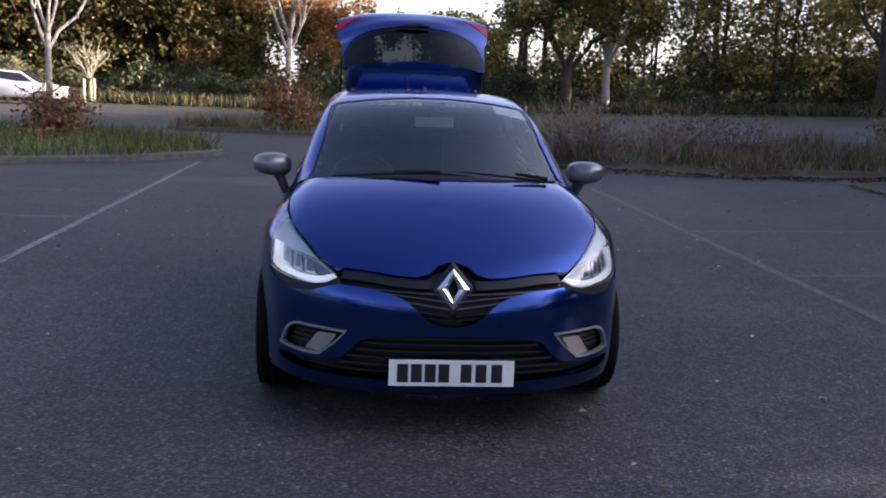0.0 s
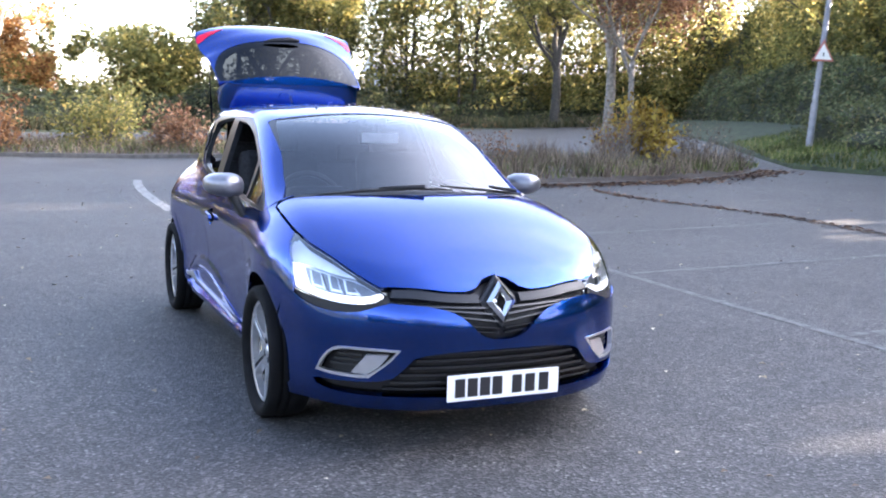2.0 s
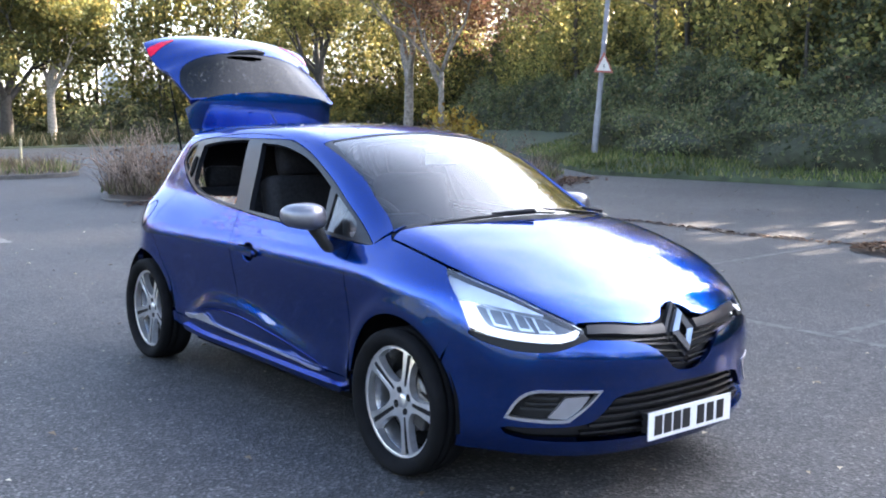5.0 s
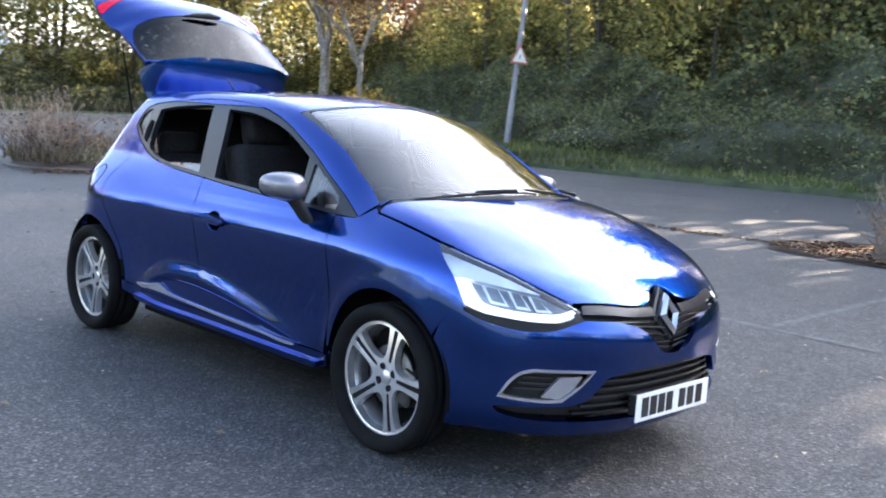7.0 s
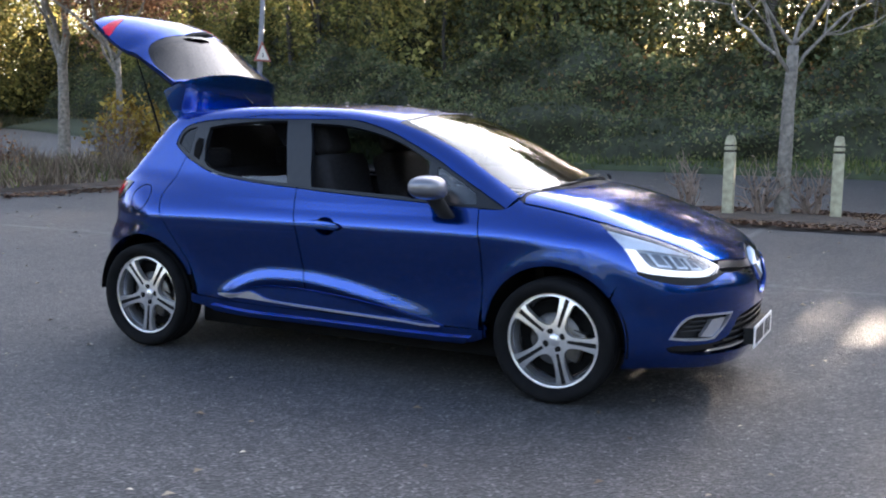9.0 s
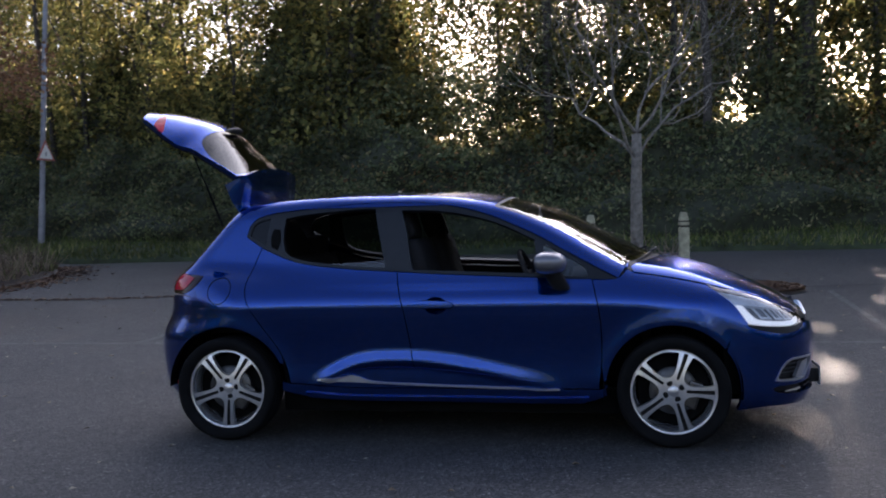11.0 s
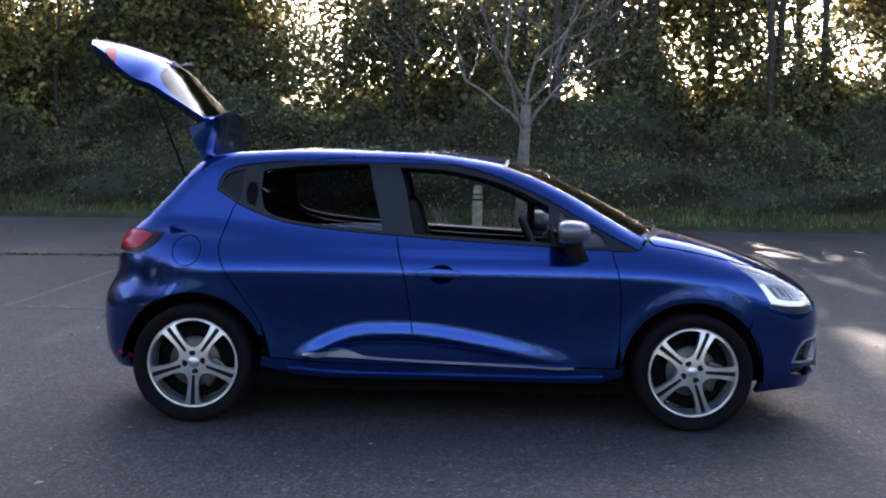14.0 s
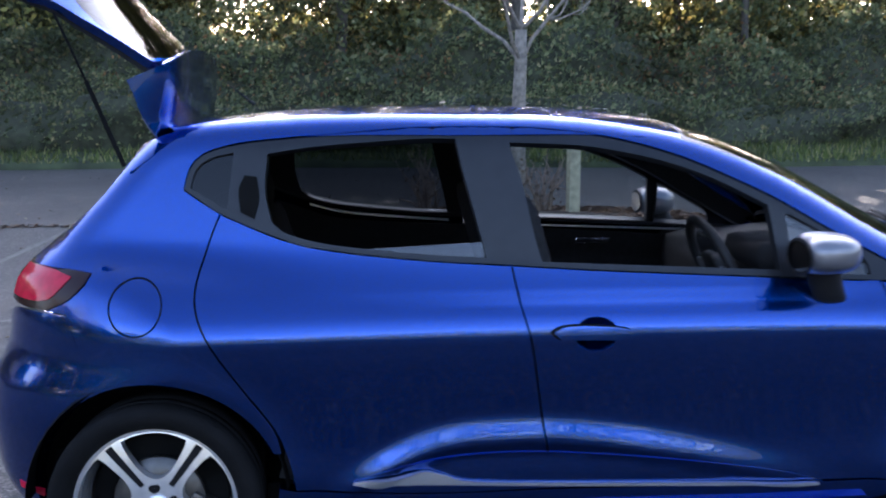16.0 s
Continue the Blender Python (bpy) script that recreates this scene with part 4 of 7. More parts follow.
sg = empty("road_sign", (17.43, 15.49, gz(17.6) + 2.72))
sg.rotation_euler = (0, 0, radians(-12))


def tri_plate(r, thick, y):
    b = bmesh.new()
    pts = [(r * math.sin(a), r * math.cos(a)) for a in (0, 2.0944, 4.18879)]
    f = b.faces.new([b.verts.new((x, y, z)) for x, z in pts])
    ext = bmesh.ops.extrude_face_region(b, geom=[f])
    bmesh.ops.translate(b, vec=(0, thick, 0), verts=[v for v in ext["geom"] if isinstance(v, bmesh.types.BMVert)])
    return b


part("plate", tri_plate(0.37, 0.012, -0.02), M_SIGN_RED, sg, "red triangular sign border")
part("face", tri_plate(0.27, 0.004, -0.026), M_SIGN_WHITE, sg, "white inner triangle")
part("symbol", box_bm((0.03, 0.003, 0.11), (0, -0.029, -0.01), 0.001), mat("sign_black", (0.02, 0.02, 0.02), 0.5), sg)
part("clamp", box_bm((0.2, 0.05, 0.04), (0.04, 0.02, 0.0), 0.005), M_GALV, sg)
tagged(sg, "red and white triangular warning sign on the lamp post", "road sign")

M_WALL_PALE = mat("pale_cladding", (0.26, 0.25, 0.24), 0.7, noise_scale=0.6, noise_amt=0.15)
M_ROOF_GREY = mat("grey_roof", (0.30, 0.31, 0.33), 0.6, noise_scale=0.5, noise_amt=0.15)
M_DARKWIN = mat("dark_window", (0.02, 0.022, 0.025), 0.15)


def shed(at, size, roof_h, turn):
    e = empty("warehouse", at)
    e.rotation_euler = (0, 0, radians(turn))
    w, d, h = size
    part("wall", box_bm((w, d, h), (0, 0, h / 2), 0.05), M_WALL_PALE, e)
    b = bmesh.new()
    P = [(-w / 2 - 0.4, -d / 2 - 0.5, h), (w / 2 + 0.4, -d / 2 - 0.5, h), (w / 2 + 0.4, 0, h + roof_h), (-w / 2 - 0.4, 0, h + roof_h), (-w / 2 - 0.4, d / 2 + 0.5, h), (w / 2 + 0.4, d / 2 + 0.5, h)]
    vs = [b.verts.new(p) for p in P]
    b.faces.new(vs[:4])
    b.faces.new((vs[3], vs[2], vs[5], vs[4]))
    b.faces.new((vs[0], vs[3], vs[4]))
    b.faces.new((vs[1], vs[5], vs[2]))
    b.faces.new((vs[0], vs[4], vs[5], vs[1]))
    part("roof", b, M_ROOF_GREY, e)
    for i in range(int(w / 5)):
        win = part("window", box_bm((1.6, 0.1, 1.2), (-w / 2 + 2.5 + i * 5, -d / 2 - 0.03, h * 0.55), 0.02), M_DARKWIN, e)
    return tagged(e, "long pale industrial building seen through the trees", "building")


shed((46, 86, 0.5), (30, 16, 4.6), 1.8, -12)


def stake(at, h, r=0.07):
    e = empty("stake", at)
    part("post", lathe([(r, -0.2), (r, h - 0.05), (r * 0.8, h), (0.001, h + 0.01)], n=12), M_WOODPOST, e, smooth=True)
    return tagged(e, "short round timber stake beside the road", "stake", "timber stakes")


st1 = stake((-13.05, 42.9, 0.05), 1.15)
copy_thing(st1, pose(-12.6, 42.95, 0.05))
stake((4.4, 23.6, gz(4.4) + 0.14), 0.75, 0.035)


# ---- the car: its form as one smooth solid, from which the panels are cut ----
def curve(*pairs):
    """A smooth curve through a few (x, y) pairs."""
    xs, ys = np.array([p[0] for p in pairs], float), np.array([p[1] for p in pairs], float)
    m = np.gradient(ys, xs)

    def f(x):
        x = np.clip(x, xs[0], xs[-1])
        i = np.clip(np.searchsorted(xs, x) - 1, 0, len(xs) - 2)
        h = xs[i + 1] - xs[i]
        t = (x - xs[i]) / h
        return (2 * t ** 3 - 3 * t ** 2 + 1) * ys[i] + (t ** 3 - 2 * t ** 2 + t) * h * m[i] + (-2 * t ** 3 + 3 * t ** 2) * ys[i + 1] + (t ** 3 - t ** 2) * h * m[i + 1]
    return f


def smax(a, b, k):
    h = np.maximum(k - np.abs(a - b), 0) / k
    return np.maximum(a, b) + h * h * k * 0.25


def smin(a, b, k):
    return -smax(-a, -b, k)


AXLE_R, R_TYRE = 2.589, 0.306
side_w = curve((-0.9, 0.74), (-0.45, 0.825), (0.0, 0.848), (0.5, 0.828), (1.0, 0.822), (1.5, 0.824), (2.0, 0.842), (2.55, 0.866), (2.9, 0.835), (3.2, 0.74))
side_d = curve((0.15, -0.075), (0.24, -0.045), (0.34, -0.034), (0.46, -0.033), (0.56, -0.026), (0.66, -0.014), (0.745, -0.004), (0.79, -0.001), (0.83, -0.010), (0.89, -0.038), (0.98, -0.085), (1.1, -0.15), (1.3, -0.28))
crest = curve((0.40, 0.27), (0.55, 0.345), (0.88, 0.447), (1.14, 0.501), (1.54, 0.541), (1.8, 0.516), (1.98, 0.436), (2.12, 0.35))
hood_c = curve((-1.0, 0.40), (-0.86, 0.60), (-0.78, 0.70), (-0.70, 0.752), (-0.60, 0.808), (-0.45, 0.878), (-0.25, 0.952), (-0.05, 1.004), (0.15, 1.035), (0.5, 1.06))
nose = curve((0.10, -0.70), (0.20, -0.79), (0.27, -0.825), (0.36, -0.83), (0.46, -0.832), (0.56, -0.836), (0.66, -0.815), (0.74, -0.775), (0.85, -0.70), (1.0, -0.60))
nose_plan = curve((0, 0), (0.2, 0.008), (0.35, 0.034), (0.5, 0.088), (0.6, 0.15), (0.7, 0.25), (0.78, 0.37), (0.85, 0.53), (0.95, 0.85))
tail = curve((0.15, 3.03), (0.25, 3.14), (0.45, 3.20), (0.62, 3.19), (0.72, 3.14), (0.85, 3.12), (0.98, 3.07), (1.06, 2.97), (1.3, 2.75))
roof_c = curve((-0.3, 0.81), (0.0, 0.985), (0.30, 1.142), (0.57, 1.282), (0.85, 1.385), (1.12, 1.432), (1.65, 1.455), (2.15, 1.446), (2.5, 1.415), (2.8, 1.36))
cab_plan = curve((-0.2, -0.05), (0.2, -0.022), (0.7, 0.0), (1.6, 0.004), (2.2, -0.012), (2.6, -0.05), (2.95, -0.10))


def flare(y, z):
    out = 0
    for yc, amt in ((0.005, 0.016), (2.585, 0.010)):
        r = np.hypot(y - yc, z - 0.31)
        out = out + amt * np.exp(-((r - 0.37) / 0.055) ** 2) * (z > 0.2)
    return out


def ledge(y, z):
    """The sculpted lower door: it steps out below a curved crest."""
    c = crest(y)
    on = np.clip((y - 0.42) / 0.75, 0, 1) * np.clip((2.12 - y) / 0.2, 0, 1)
    t = np.clip((c + 0.015 - z) / 0.095, 0, 1)
    u = np.clip((c - 0.070 - z) / 0.045, 0, 1)
    return on * (0.022 * t * t * (3 - 2 * t) - 0.013 * u * u * (3 - 2 * u))


def lower(x, y, z):
    X = np.abs(x)
    s = X - (side_w(y) + side_d(z) + flare(y, z) + ledge(y, z))
    t = (z - (hood_c(y - 0.30 * np.maximum(X - 0.25, 0) ** 2) - 0.085 * X ** 2 - 0.25 * np.maximum(X - 0.5, 0) ** 2)) * 0.9
    fr = (nose(z) + nose_plan(X) - y) / np.sqrt(1 + (X * 1.4) ** 4)
    re = y - (tail(z) - 0.36 * (X / 0.8) ** 4)
    return smax(smax(smax(s, t, 0.16), fr, 0.09), re, 0.14)


def cabin(x, y, z):
    X = np.abs(x)
    s = (X - (0.742 - 0.355 * np.maximum(z - 0.95, -0.04) - 0.6 * np.maximum(0.88 - z, 0) - 0.10 * np.maximum(z - 1.15, 0) ** 2 + cab_plan(y))) * 0.94
    t = (z - (roof_c(y - 0.15 * (X / 0.62) ** 2) - 0.035 * (X / 0.55) ** 2)) * 0.88
    re = (y - (3.02 - (z - 1.06) * 0.98 - 0.16 * (X / 0.6) ** 2)) * 0.72
    return smax(smax(s, t, 0.085), re, 0.06)


def solid(x, y, z):
    return smin(lower(x, y, z), cabin(x, y, z), 0.045)


def cast(f, o, d, reach=1.6, steps=70):
    """First point where rays from o along d enter the solid f."""
    n = len(o)
    t0, t1, found = np.zeros(n), np.full(n, reach), np.zeros(n, bool)
    prev = np.zeros(n)
    for i in range(1, steps + 1):
        t = np.full(n, reach * i / steps)
        p = o + d * t[:, None]
        v = f(p[:, 0], p[:, 1], p[:, 2])
        hit = (v < 0) & ~found
        t0[hit], t1[hit] = prev[hit], t[hit]
        found |= hit
        prev = t
    for _ in range(24):
        m = (t0 + t1) / 2
        p = o + d * m[:, None]
        neg = f(p[:, 0], p[:, 1], p[:, 2]) < 0
        t1 = np.where(neg, m, t1)
        t0 = np.where(neg, t0, m)
    return o + d * t1[:, None]


def gradient(f, p, e=0.004):
    g = np.column_stack([f(*(p + np.eye(3)[i] * e).T) - f(*(p - np.eye(3)[i] * e).T) for i in range(3)])
    return g / (np.linalg.norm(g, axis=1)[:, None] + 1e-9)


def on_side(f):
    """(y, z) on the car's right-hand side."""
    def go(q):
        o = np.column_stack([np.full(len(q), -1.3), q[:, 0], q[:, 1]])
        return cast(f, o, np.tile((1.0, 0, 0), (len(q), 1)), 1.3)
    return go


def on_top(f):
    def go(q):
        o = np.column_stack([q[:, 0], q[:, 1], np.full(len(q), 1.75)])
        return cast(f, o, np.tile((0, 0, -1.0), (len(q), 1)), 1.4)
    return go


def on_front(f, yc=0.0):
    """(bearing, z) round the nose; bearing in radians, right-hand side negative."""
    def go(q):
        d = np.column_stack([-np.sin(q[:, 0]), np.cos(q[:, 0]), np.zeros(len(q))])
        o = np.column_stack([np.zeros(len(q)), np.full(len(q), yc), q[:, 1]]) - d * 1.35
        return cast(f, o, d, 1.3)
    return go


def bearing_xz(pts, f=lower):
    """Front-view (x, z) points as bearings."""
    q = np.array(pts, float)
    o = np.column_stack([q[:, 0], np.full(len(q), -1.6), q[:, 1]])
    p = cast(f, o, np.tile((0, 1.0, 0), (len(q), 1)), 1.9)
    return [(math.atan2(a, -b), c) for a, b, c in p]


def bearing_yz(pts, f=lower):
    """Side-view (y, z) points of the right-hand side as bearings."""
    p = on_side(f)(np.array(pts, float))
    return [(math.atan2(a, -b), c) for a, b, c in p]


def spline(pts, step=0.02):
    P = np.array(pts, float)
    if len(P) == 2:
        k = max(1, int(np.linalg.norm(P[1] - P[0]) / step))
        return P[0] + (P[1] - P[0]) * np.linspace(0, 1, k + 1)[:, None]
    Q = np.vstack([2 * P[0] - P[1], P, 2 * P[-1] - P[-2]])
    out = []
    for i in range(1, len(Q) - 2):
        a, b, c, d = Q[i - 1], Q[i], Q[i + 1], Q[i + 2]
        k = max(1, int(np.linalg.norm(c - b) / step))
        for s in range(k):
            t = s / k
            out.append(0.5 * ((2 * b) + (c - a) * t + (2 * a - 5 * b + 4 * c - d) * t * t + (3 * b - a - 3 * c + d) * t ** 3))
    out.append(P[-1])
    return np.array(out)


def outline(*runs, step=0.02):
    """A closed outline of smooth runs that meet in corners."""
    out = []
    for i, r in enumerate(runs):
        nxt = runs[(i + 1) % len(runs)][0]
        out.append(spline(r, step)[:-1])
        last = np.array(r[-1], float)
        if np.linalg.norm(last - np.array(nxt)) > 1e-6:
            out.append(spline([r[-1], nxt], step)[:-1])
    return np.vstack(out)


def mirror_outline(half):
    """A half outline from the centre line round to it, and its mirror image."""
    h = np.array(half)
    back = h[::-1] * (-1, 1)
    return np.vstack([h, back[(1 if abs(h[-1][0]) < 1e-6 else 0):(-1 if abs(h[0][0]) < 1e-6 else None)]])


from mathutils.geometry import delaunay_2d_cdt


def fill(poly, holes=(), step=0.035):
    """Triangles over an outline with holes, with an even spread of inner points."""
    loops = [np.array(poly)] + [np.array(h) for h in holes]
    pts = [tuple(p) for L in loops for p in L]
    edges, base = [], 0
    for L in loops:
        n = len(L)
        edges += [(base + i, base + (i + 1) % n) for i in range(n)]
        base += n
    lo, hi = loops[0].min(0), loops[0].max(0)
    g = np.array([(x + (step / 2 if j % 2 else 0), y) for j, y in enumerate(np.arange(lo[1], hi[1], step * 0.87)) for x in np.arange(lo[0], hi[0], step)])
    if len(g):
        ok = inside(loops[0], g)
        for h in loops[1:]:
            ok &= ~inside(h, g)
        allp = np.array(pts)
        dist = np.min(np.linalg.norm(g[:, None, :] - allp[None, ::2, :], axis=2), axis=1) if len(g) * len(allp) < 3e7 else np.full(len(g), 1.0)
        g = g[ok & (dist > step * 0.5)]
        pts += [tuple(p) for p in g]
    v, e, f, _, _, _ = delaunay_2d_cdt([Vector(p) for p in pts], edges, [], 0, 1e-6)
    v = np.array([tuple(p) for p in v])
    f = np.array([t for t in f if len(t) == 3])
    c = v[f].mean(1)
    ok = inside(loops[0], c)
    for h in loops[1:]:
        ok &= ~inside(h, c)
    return v, f[ok]


def panel(name, poly, proj, material, parent, holes=(), off=0.0, thick=0.018, f=None, step=0.035, flip=False, label="", bulge=None, nrm=None, fdir=None, shade=None):
    """A body panel cut from the solid: outer skin with true normals, and returned edges. flip: for the left-hand side."""
    f = f or solid
    q, tri = fill(poly, holes, step)
    P = proj(q)
    N = gradient(f, P) if nrm is None else nrm(q)
    o = off if bulge is None else off + bulge(q)
    P = P + N * (o if np.isscalar(o) else o[:, None])
    # outward winding
    fn = np.cross(P[tri[:, 1]] - P[tri[:, 0]], P[tri[:, 2]] - P[tri[:, 0]])
    bad = (fn * N[tri[:, 0]]).sum(1) < 0
    tri[bad] = tri[bad][:, ::-1]
    # border edges
    seen = {}
    for t in tri:
        for a, b in ((t[0], t[1]), (t[1], t[2]), (t[2], t[0])):
            seen[(a, b)] = seen.get((a, b), 0) + 1
    rim = [(a, b) for (a, b) in seen if (b, a) not in seen]
    V, NV, Fc = list(P), list(N if shade is None else shade(q)), [tuple(t) for t in tri]
    for a, b in rim:
        d = P[b] - P[a]
        n = np.cross(d, N[a])
        n /= np.linalg.norm(n) + 1e-12
        i = len(V)
        V += [P[a], P[b], P[b] - N[b] * thick, P[a] - N[a] * thick] if fdir is None else [P[a], P[b], P[b] + np.array(fdir) * thick, P[a] + np.array(fdir) * thick]
        NV += [n] * 4
        Fc.append((i + 1, i, i + 3, i + 2))
    V, NV = np.array(V), np.array(NV)
    if flip:
        V, NV = V * (-1, 1, 1), NV * (-1, 1, 1)
        Fc = [tuple(reversed(t)) for t in Fc]
    me = bpy.data.meshes.new(name)
    me.from_pydata(V.tolist(), [], Fc)
    me.polygons.foreach_set("use_smooth", [True] * len(me.polygons))
    me.normals_split_custom_set_from_vertices(NV.tolist())
    me.materials.append(material)
    ob = new(name, me)
    ob.parent = parent
    return tagged(ob, label)


def both(name, poly, proj, material, parent, **kw):
    """The panel on the right-hand side and its mirror on the left."""
    a = panel(name, poly, proj, material, parent, **kw)
    me = a.data
    V = np.array([v.co[:] for v in me.vertices]) * (-1, 1, 1)
    m2 = bpy.data.meshes.new(name)
    m2.from_pydata(V.tolist(), [], [tuple(reversed(p.vertices)) for p in me.polygons])
    m2.polygons.foreach_set("use_smooth", [True] * len(m2.polygons))
    m2.normals_split_custom_set_from_vertices(mirrored_normals(me))
    m2.materials.append(material)
    b = new(name, m2)
    b.parent = parent
    tagged(b, kw.get("label", ""))
    return a, b


def mirrored_normals(me):
    """Mirrored normals of a mesh, one for each vertex."""
    N = np.zeros((len(me.vertices), 3))
    cn = np.zeros(len(me.loops) * 3, np.float32)
    me.corner_normals.foreach_get("vector", cn)
    li = np.zeros(len(me.loops), np.int32)
    me.loops.foreach_get("vertex_index", li)
    N[li] = cn.reshape(-1, 3)
    return (N * (-1, 1, 1)).tolist()


# ---- car materials ----
def paint_mat():
    m = bpy.data.materials.new("blue_metallic_paint")
    m.use_nodes = True
    n, l = m.node_tree.nodes, m.node_tree.links
    b = n["Principled BSDF"]
    tc = n.new("ShaderNodeTexCoord")
    v = n.new("ShaderNodeTexVoronoi")
    v.inputs["Scale"].default_value = 900
    l.new(tc.outputs["Object"], v.inputs["Vector"])
    r = ramp_of(n, [(0, (0.0003, 0.015, 0.11)), (0.6, (0.0006, 0.036, 0.225)), (1, (0.003, 0.074, 0.39))])
    l.new(v.outputs["Color"], r.inputs[0])
    l.new(r.outputs[0], b.inputs["Base Color"])
    b.inputs["Metallic"].default_value, b.inputs["Roughness"].default_value = 1.0, 0.22
    b.inputs["Specular Tint"].default_value = (0.46, 0.52, 0.9, 1)
    b.inputs["Coat Weight"].default_value, b.inputs["Coat Roughness"].default_value = 1.0, 0.025
    b.inputs["Coat IOR"].default_value = 1.47
    t = n.new("ShaderNodeTexNoise")
    t.inputs["Scale"].default_value, t.inputs["Detail"].default_value = 3, 8
    l.new(tc.outputs["Object"], t.inputs["Vector"])
    mr = n.new("ShaderNodeMapRange")
    mr.inputs[1].default_value, mr.inputs[2].default_value = 0.4, 0.75
    mr.inputs[3].default_value, mr.inputs[4].default_value = 0.004, 0.03
    l.new(t.outputs["Fac"], mr.inputs[0])
    l.new(mr.outputs[0], b.inputs["Coat Roughness"])
    return m


def glass_mat(name, tint, rough=0.0, mix=0.12, gain=1.5):
    """Thin tinted glass: mostly see-through, with a mirror gloss that grows at grazing angles."""
    m = bpy.data.materials.new(name)
    m.use_nodes = True
    n, l = m.node_tree.nodes, m.node_tree.links
    n.remove(n["Principled BSDF"])
    tr = n.new("ShaderNodeBsdfTransparent")
    tr.inputs[0].default_value = (*tint, 1)
    g = n.new("ShaderNodeBsdfGlossy")
    g.inputs["Roughness"].default_value = rough
    fr = n.new("ShaderNodeFresnel")
    fr.inputs[0].default_value = 1.5
    mth = n.new("ShaderNodeMath")
    mth.operation, mth.use_clamp = 'MULTIPLY_ADD', True
    mth.inputs[1].default_value, mth.inputs[2].default_value = gain, mix
    l.new(fr.outputs[0], mth.inputs[0])
    mx = n.new("ShaderNodeMixShader")
    l.new(mth.outputs[0], mx.inputs[0])
    l.new(tr.outputs[0], mx.inputs[1])
    l.new(g.outputs[0], mx.inputs[2])
    l.new(mx.outputs[0], n["Material Output"].inputs[0])
    return m


def lamp_mat(name, color, strength):
    m = mat(name, (0.9, 0.9, 0.9), 0.3)
    b = m.node_tree.nodes["Principled BSDF"]
    b.inputs["Emission Color"].default_value = (*color, 1)
    b.inputs["Emission Strength"].default_value = strength
    return m


M_BLUE = paint_mat()
M_TRIM = mat("black_trim", (0.016, 0.017, 0.019), 0.42, noise_scale=40, noise_amt=0.2)
M_TRIM_GLOSS = mat("satin_black_pillar_film", (0.012, 0.013, 0.016), 0.30, noise_scale=20, noise_amt=0.15, spec=0.3)
M_PLASTIC = mat("black_grained_plastic", (0.010, 0.010, 0.011), 0.6, bump=0.15, bump_scale=600, spec=0.3)
M_SLAT = mat("satin_black_slat", (0.010, 0.010, 0.011), 0.25, noise_scale=30, noise_amt=0.2, spec=0.55)
M_RUBBER = mat("tyre_rubber", (0.006, 0.006, 0.0065), 0.85, noise_scale=12, noise_amt=0.3, bump=0.2, bump_scale=120, spec=0.12)
M_SILVER = mat("silver_satin_trim", (0.50, 0.50, 0.53), 0.32, 0.85, noise_scale=20, noise_amt=0.06)
M_MIRRORGREY = mat("dark_metallic_grey_paint", (0.17, 0.17, 0.19), 0.34, 0.6, coat=0.4, noise_scale=30, noise_amt=0.08)
M_CHROME = mat("chrome", (0.72, 0.72, 0.74), 0.08, 1.0)
M_BARREL = mat("silver_wheel_barrel", (0.24, 0.24, 0.25), 0.26, 0.7, noise_scale=25, noise_amt=0.15)
M_ALLOY = mat("machined_alloy", (0.70, 0.69, 0.70), 0.28, 0.8, noise_scale=25, noise_amt=0.12)
M_ALLOY_DARK = mat("gloss_black_alloy", (0.008, 0.008, 0.009), 0.4, 0.0, noise_scale=25, noise_amt=0.2, spec=0.2)
M_DISC = mat("brake_steel", (0.10, 0.095, 0.09), 0.4, 0.8, noise_scale=18, noise_amt=0.3)
M_RED = mat("red_lamp_lens", (0.42, 0.006, 0.03), 0.12, noise_scale=30, noise_amt=0.2, spec=0.25)
M_SMOKE = mat("smoked_lamp_lens", (0.015, 0.003, 0.004), 0.2, spec=0.25)
M_PLATE = mat("number_plate_white", (0.72, 0.72, 0.70), 0.35, noise_scale=20, noise_amt=0.05)
M_INK = mat("plate_black", (0.012, 0.012, 0.014), 0.4)
M_CLOTH = mat("dark_seat_cloth", (0.018, 0.018, 0.020), 0.9, noise_scale=60, noise_amt=0.3, bump=0.3, bump_scale=400, spec=0.15)
M_DASH = mat("dark_dashboard", (0.014, 0.014, 0.016), 0.75, noise_scale=50, noise_amt=0.2, spec=0.15)
M_UNDER = mat("underbody_black", (0.007, 0.007, 0.007), 0.95, noise_scale=10, noise_amt=0.3, spec=0.04)
M_GLASS_WS = glass_mat("windscreen_glass", (0.78, 0.81, 0.83), 0.0, 0.0, 1.75)
M_GLASS = glass_mat("side_glass", (0.62, 0.66, 0.66), 0.0, 0.03)
M_GLASS_DARK = glass_mat("tinted_rear_glass", (0.035, 0.040, 0.044), 0.0, 0.0, 0.8)
M_GLASS_REAR = glass_mat("privacy_glass", (0.10, 0.11, 0.12), 0.0, 0.0, 0.5)
M_LENS = glass_mat("clear_headlamp_lens", (0.93, 0.95, 0.97), 0.0, 0.05, 2.0)
M_LAMPBOWL = mat("headlamp_reflector", (0.78, 0.82, 0.86), 0.22, 0.45, noise_scale=15, noise_amt=0.15)
M_BEZEL = mat("grey_lamp_bezel", (0.13, 0.135, 0.145), 0.3, 0.6, noise_scale=20, noise_amt=0.2)
M_DRL = lamp_mat("daytime_light", (0.92, 0.97, 1.0), 0.09)
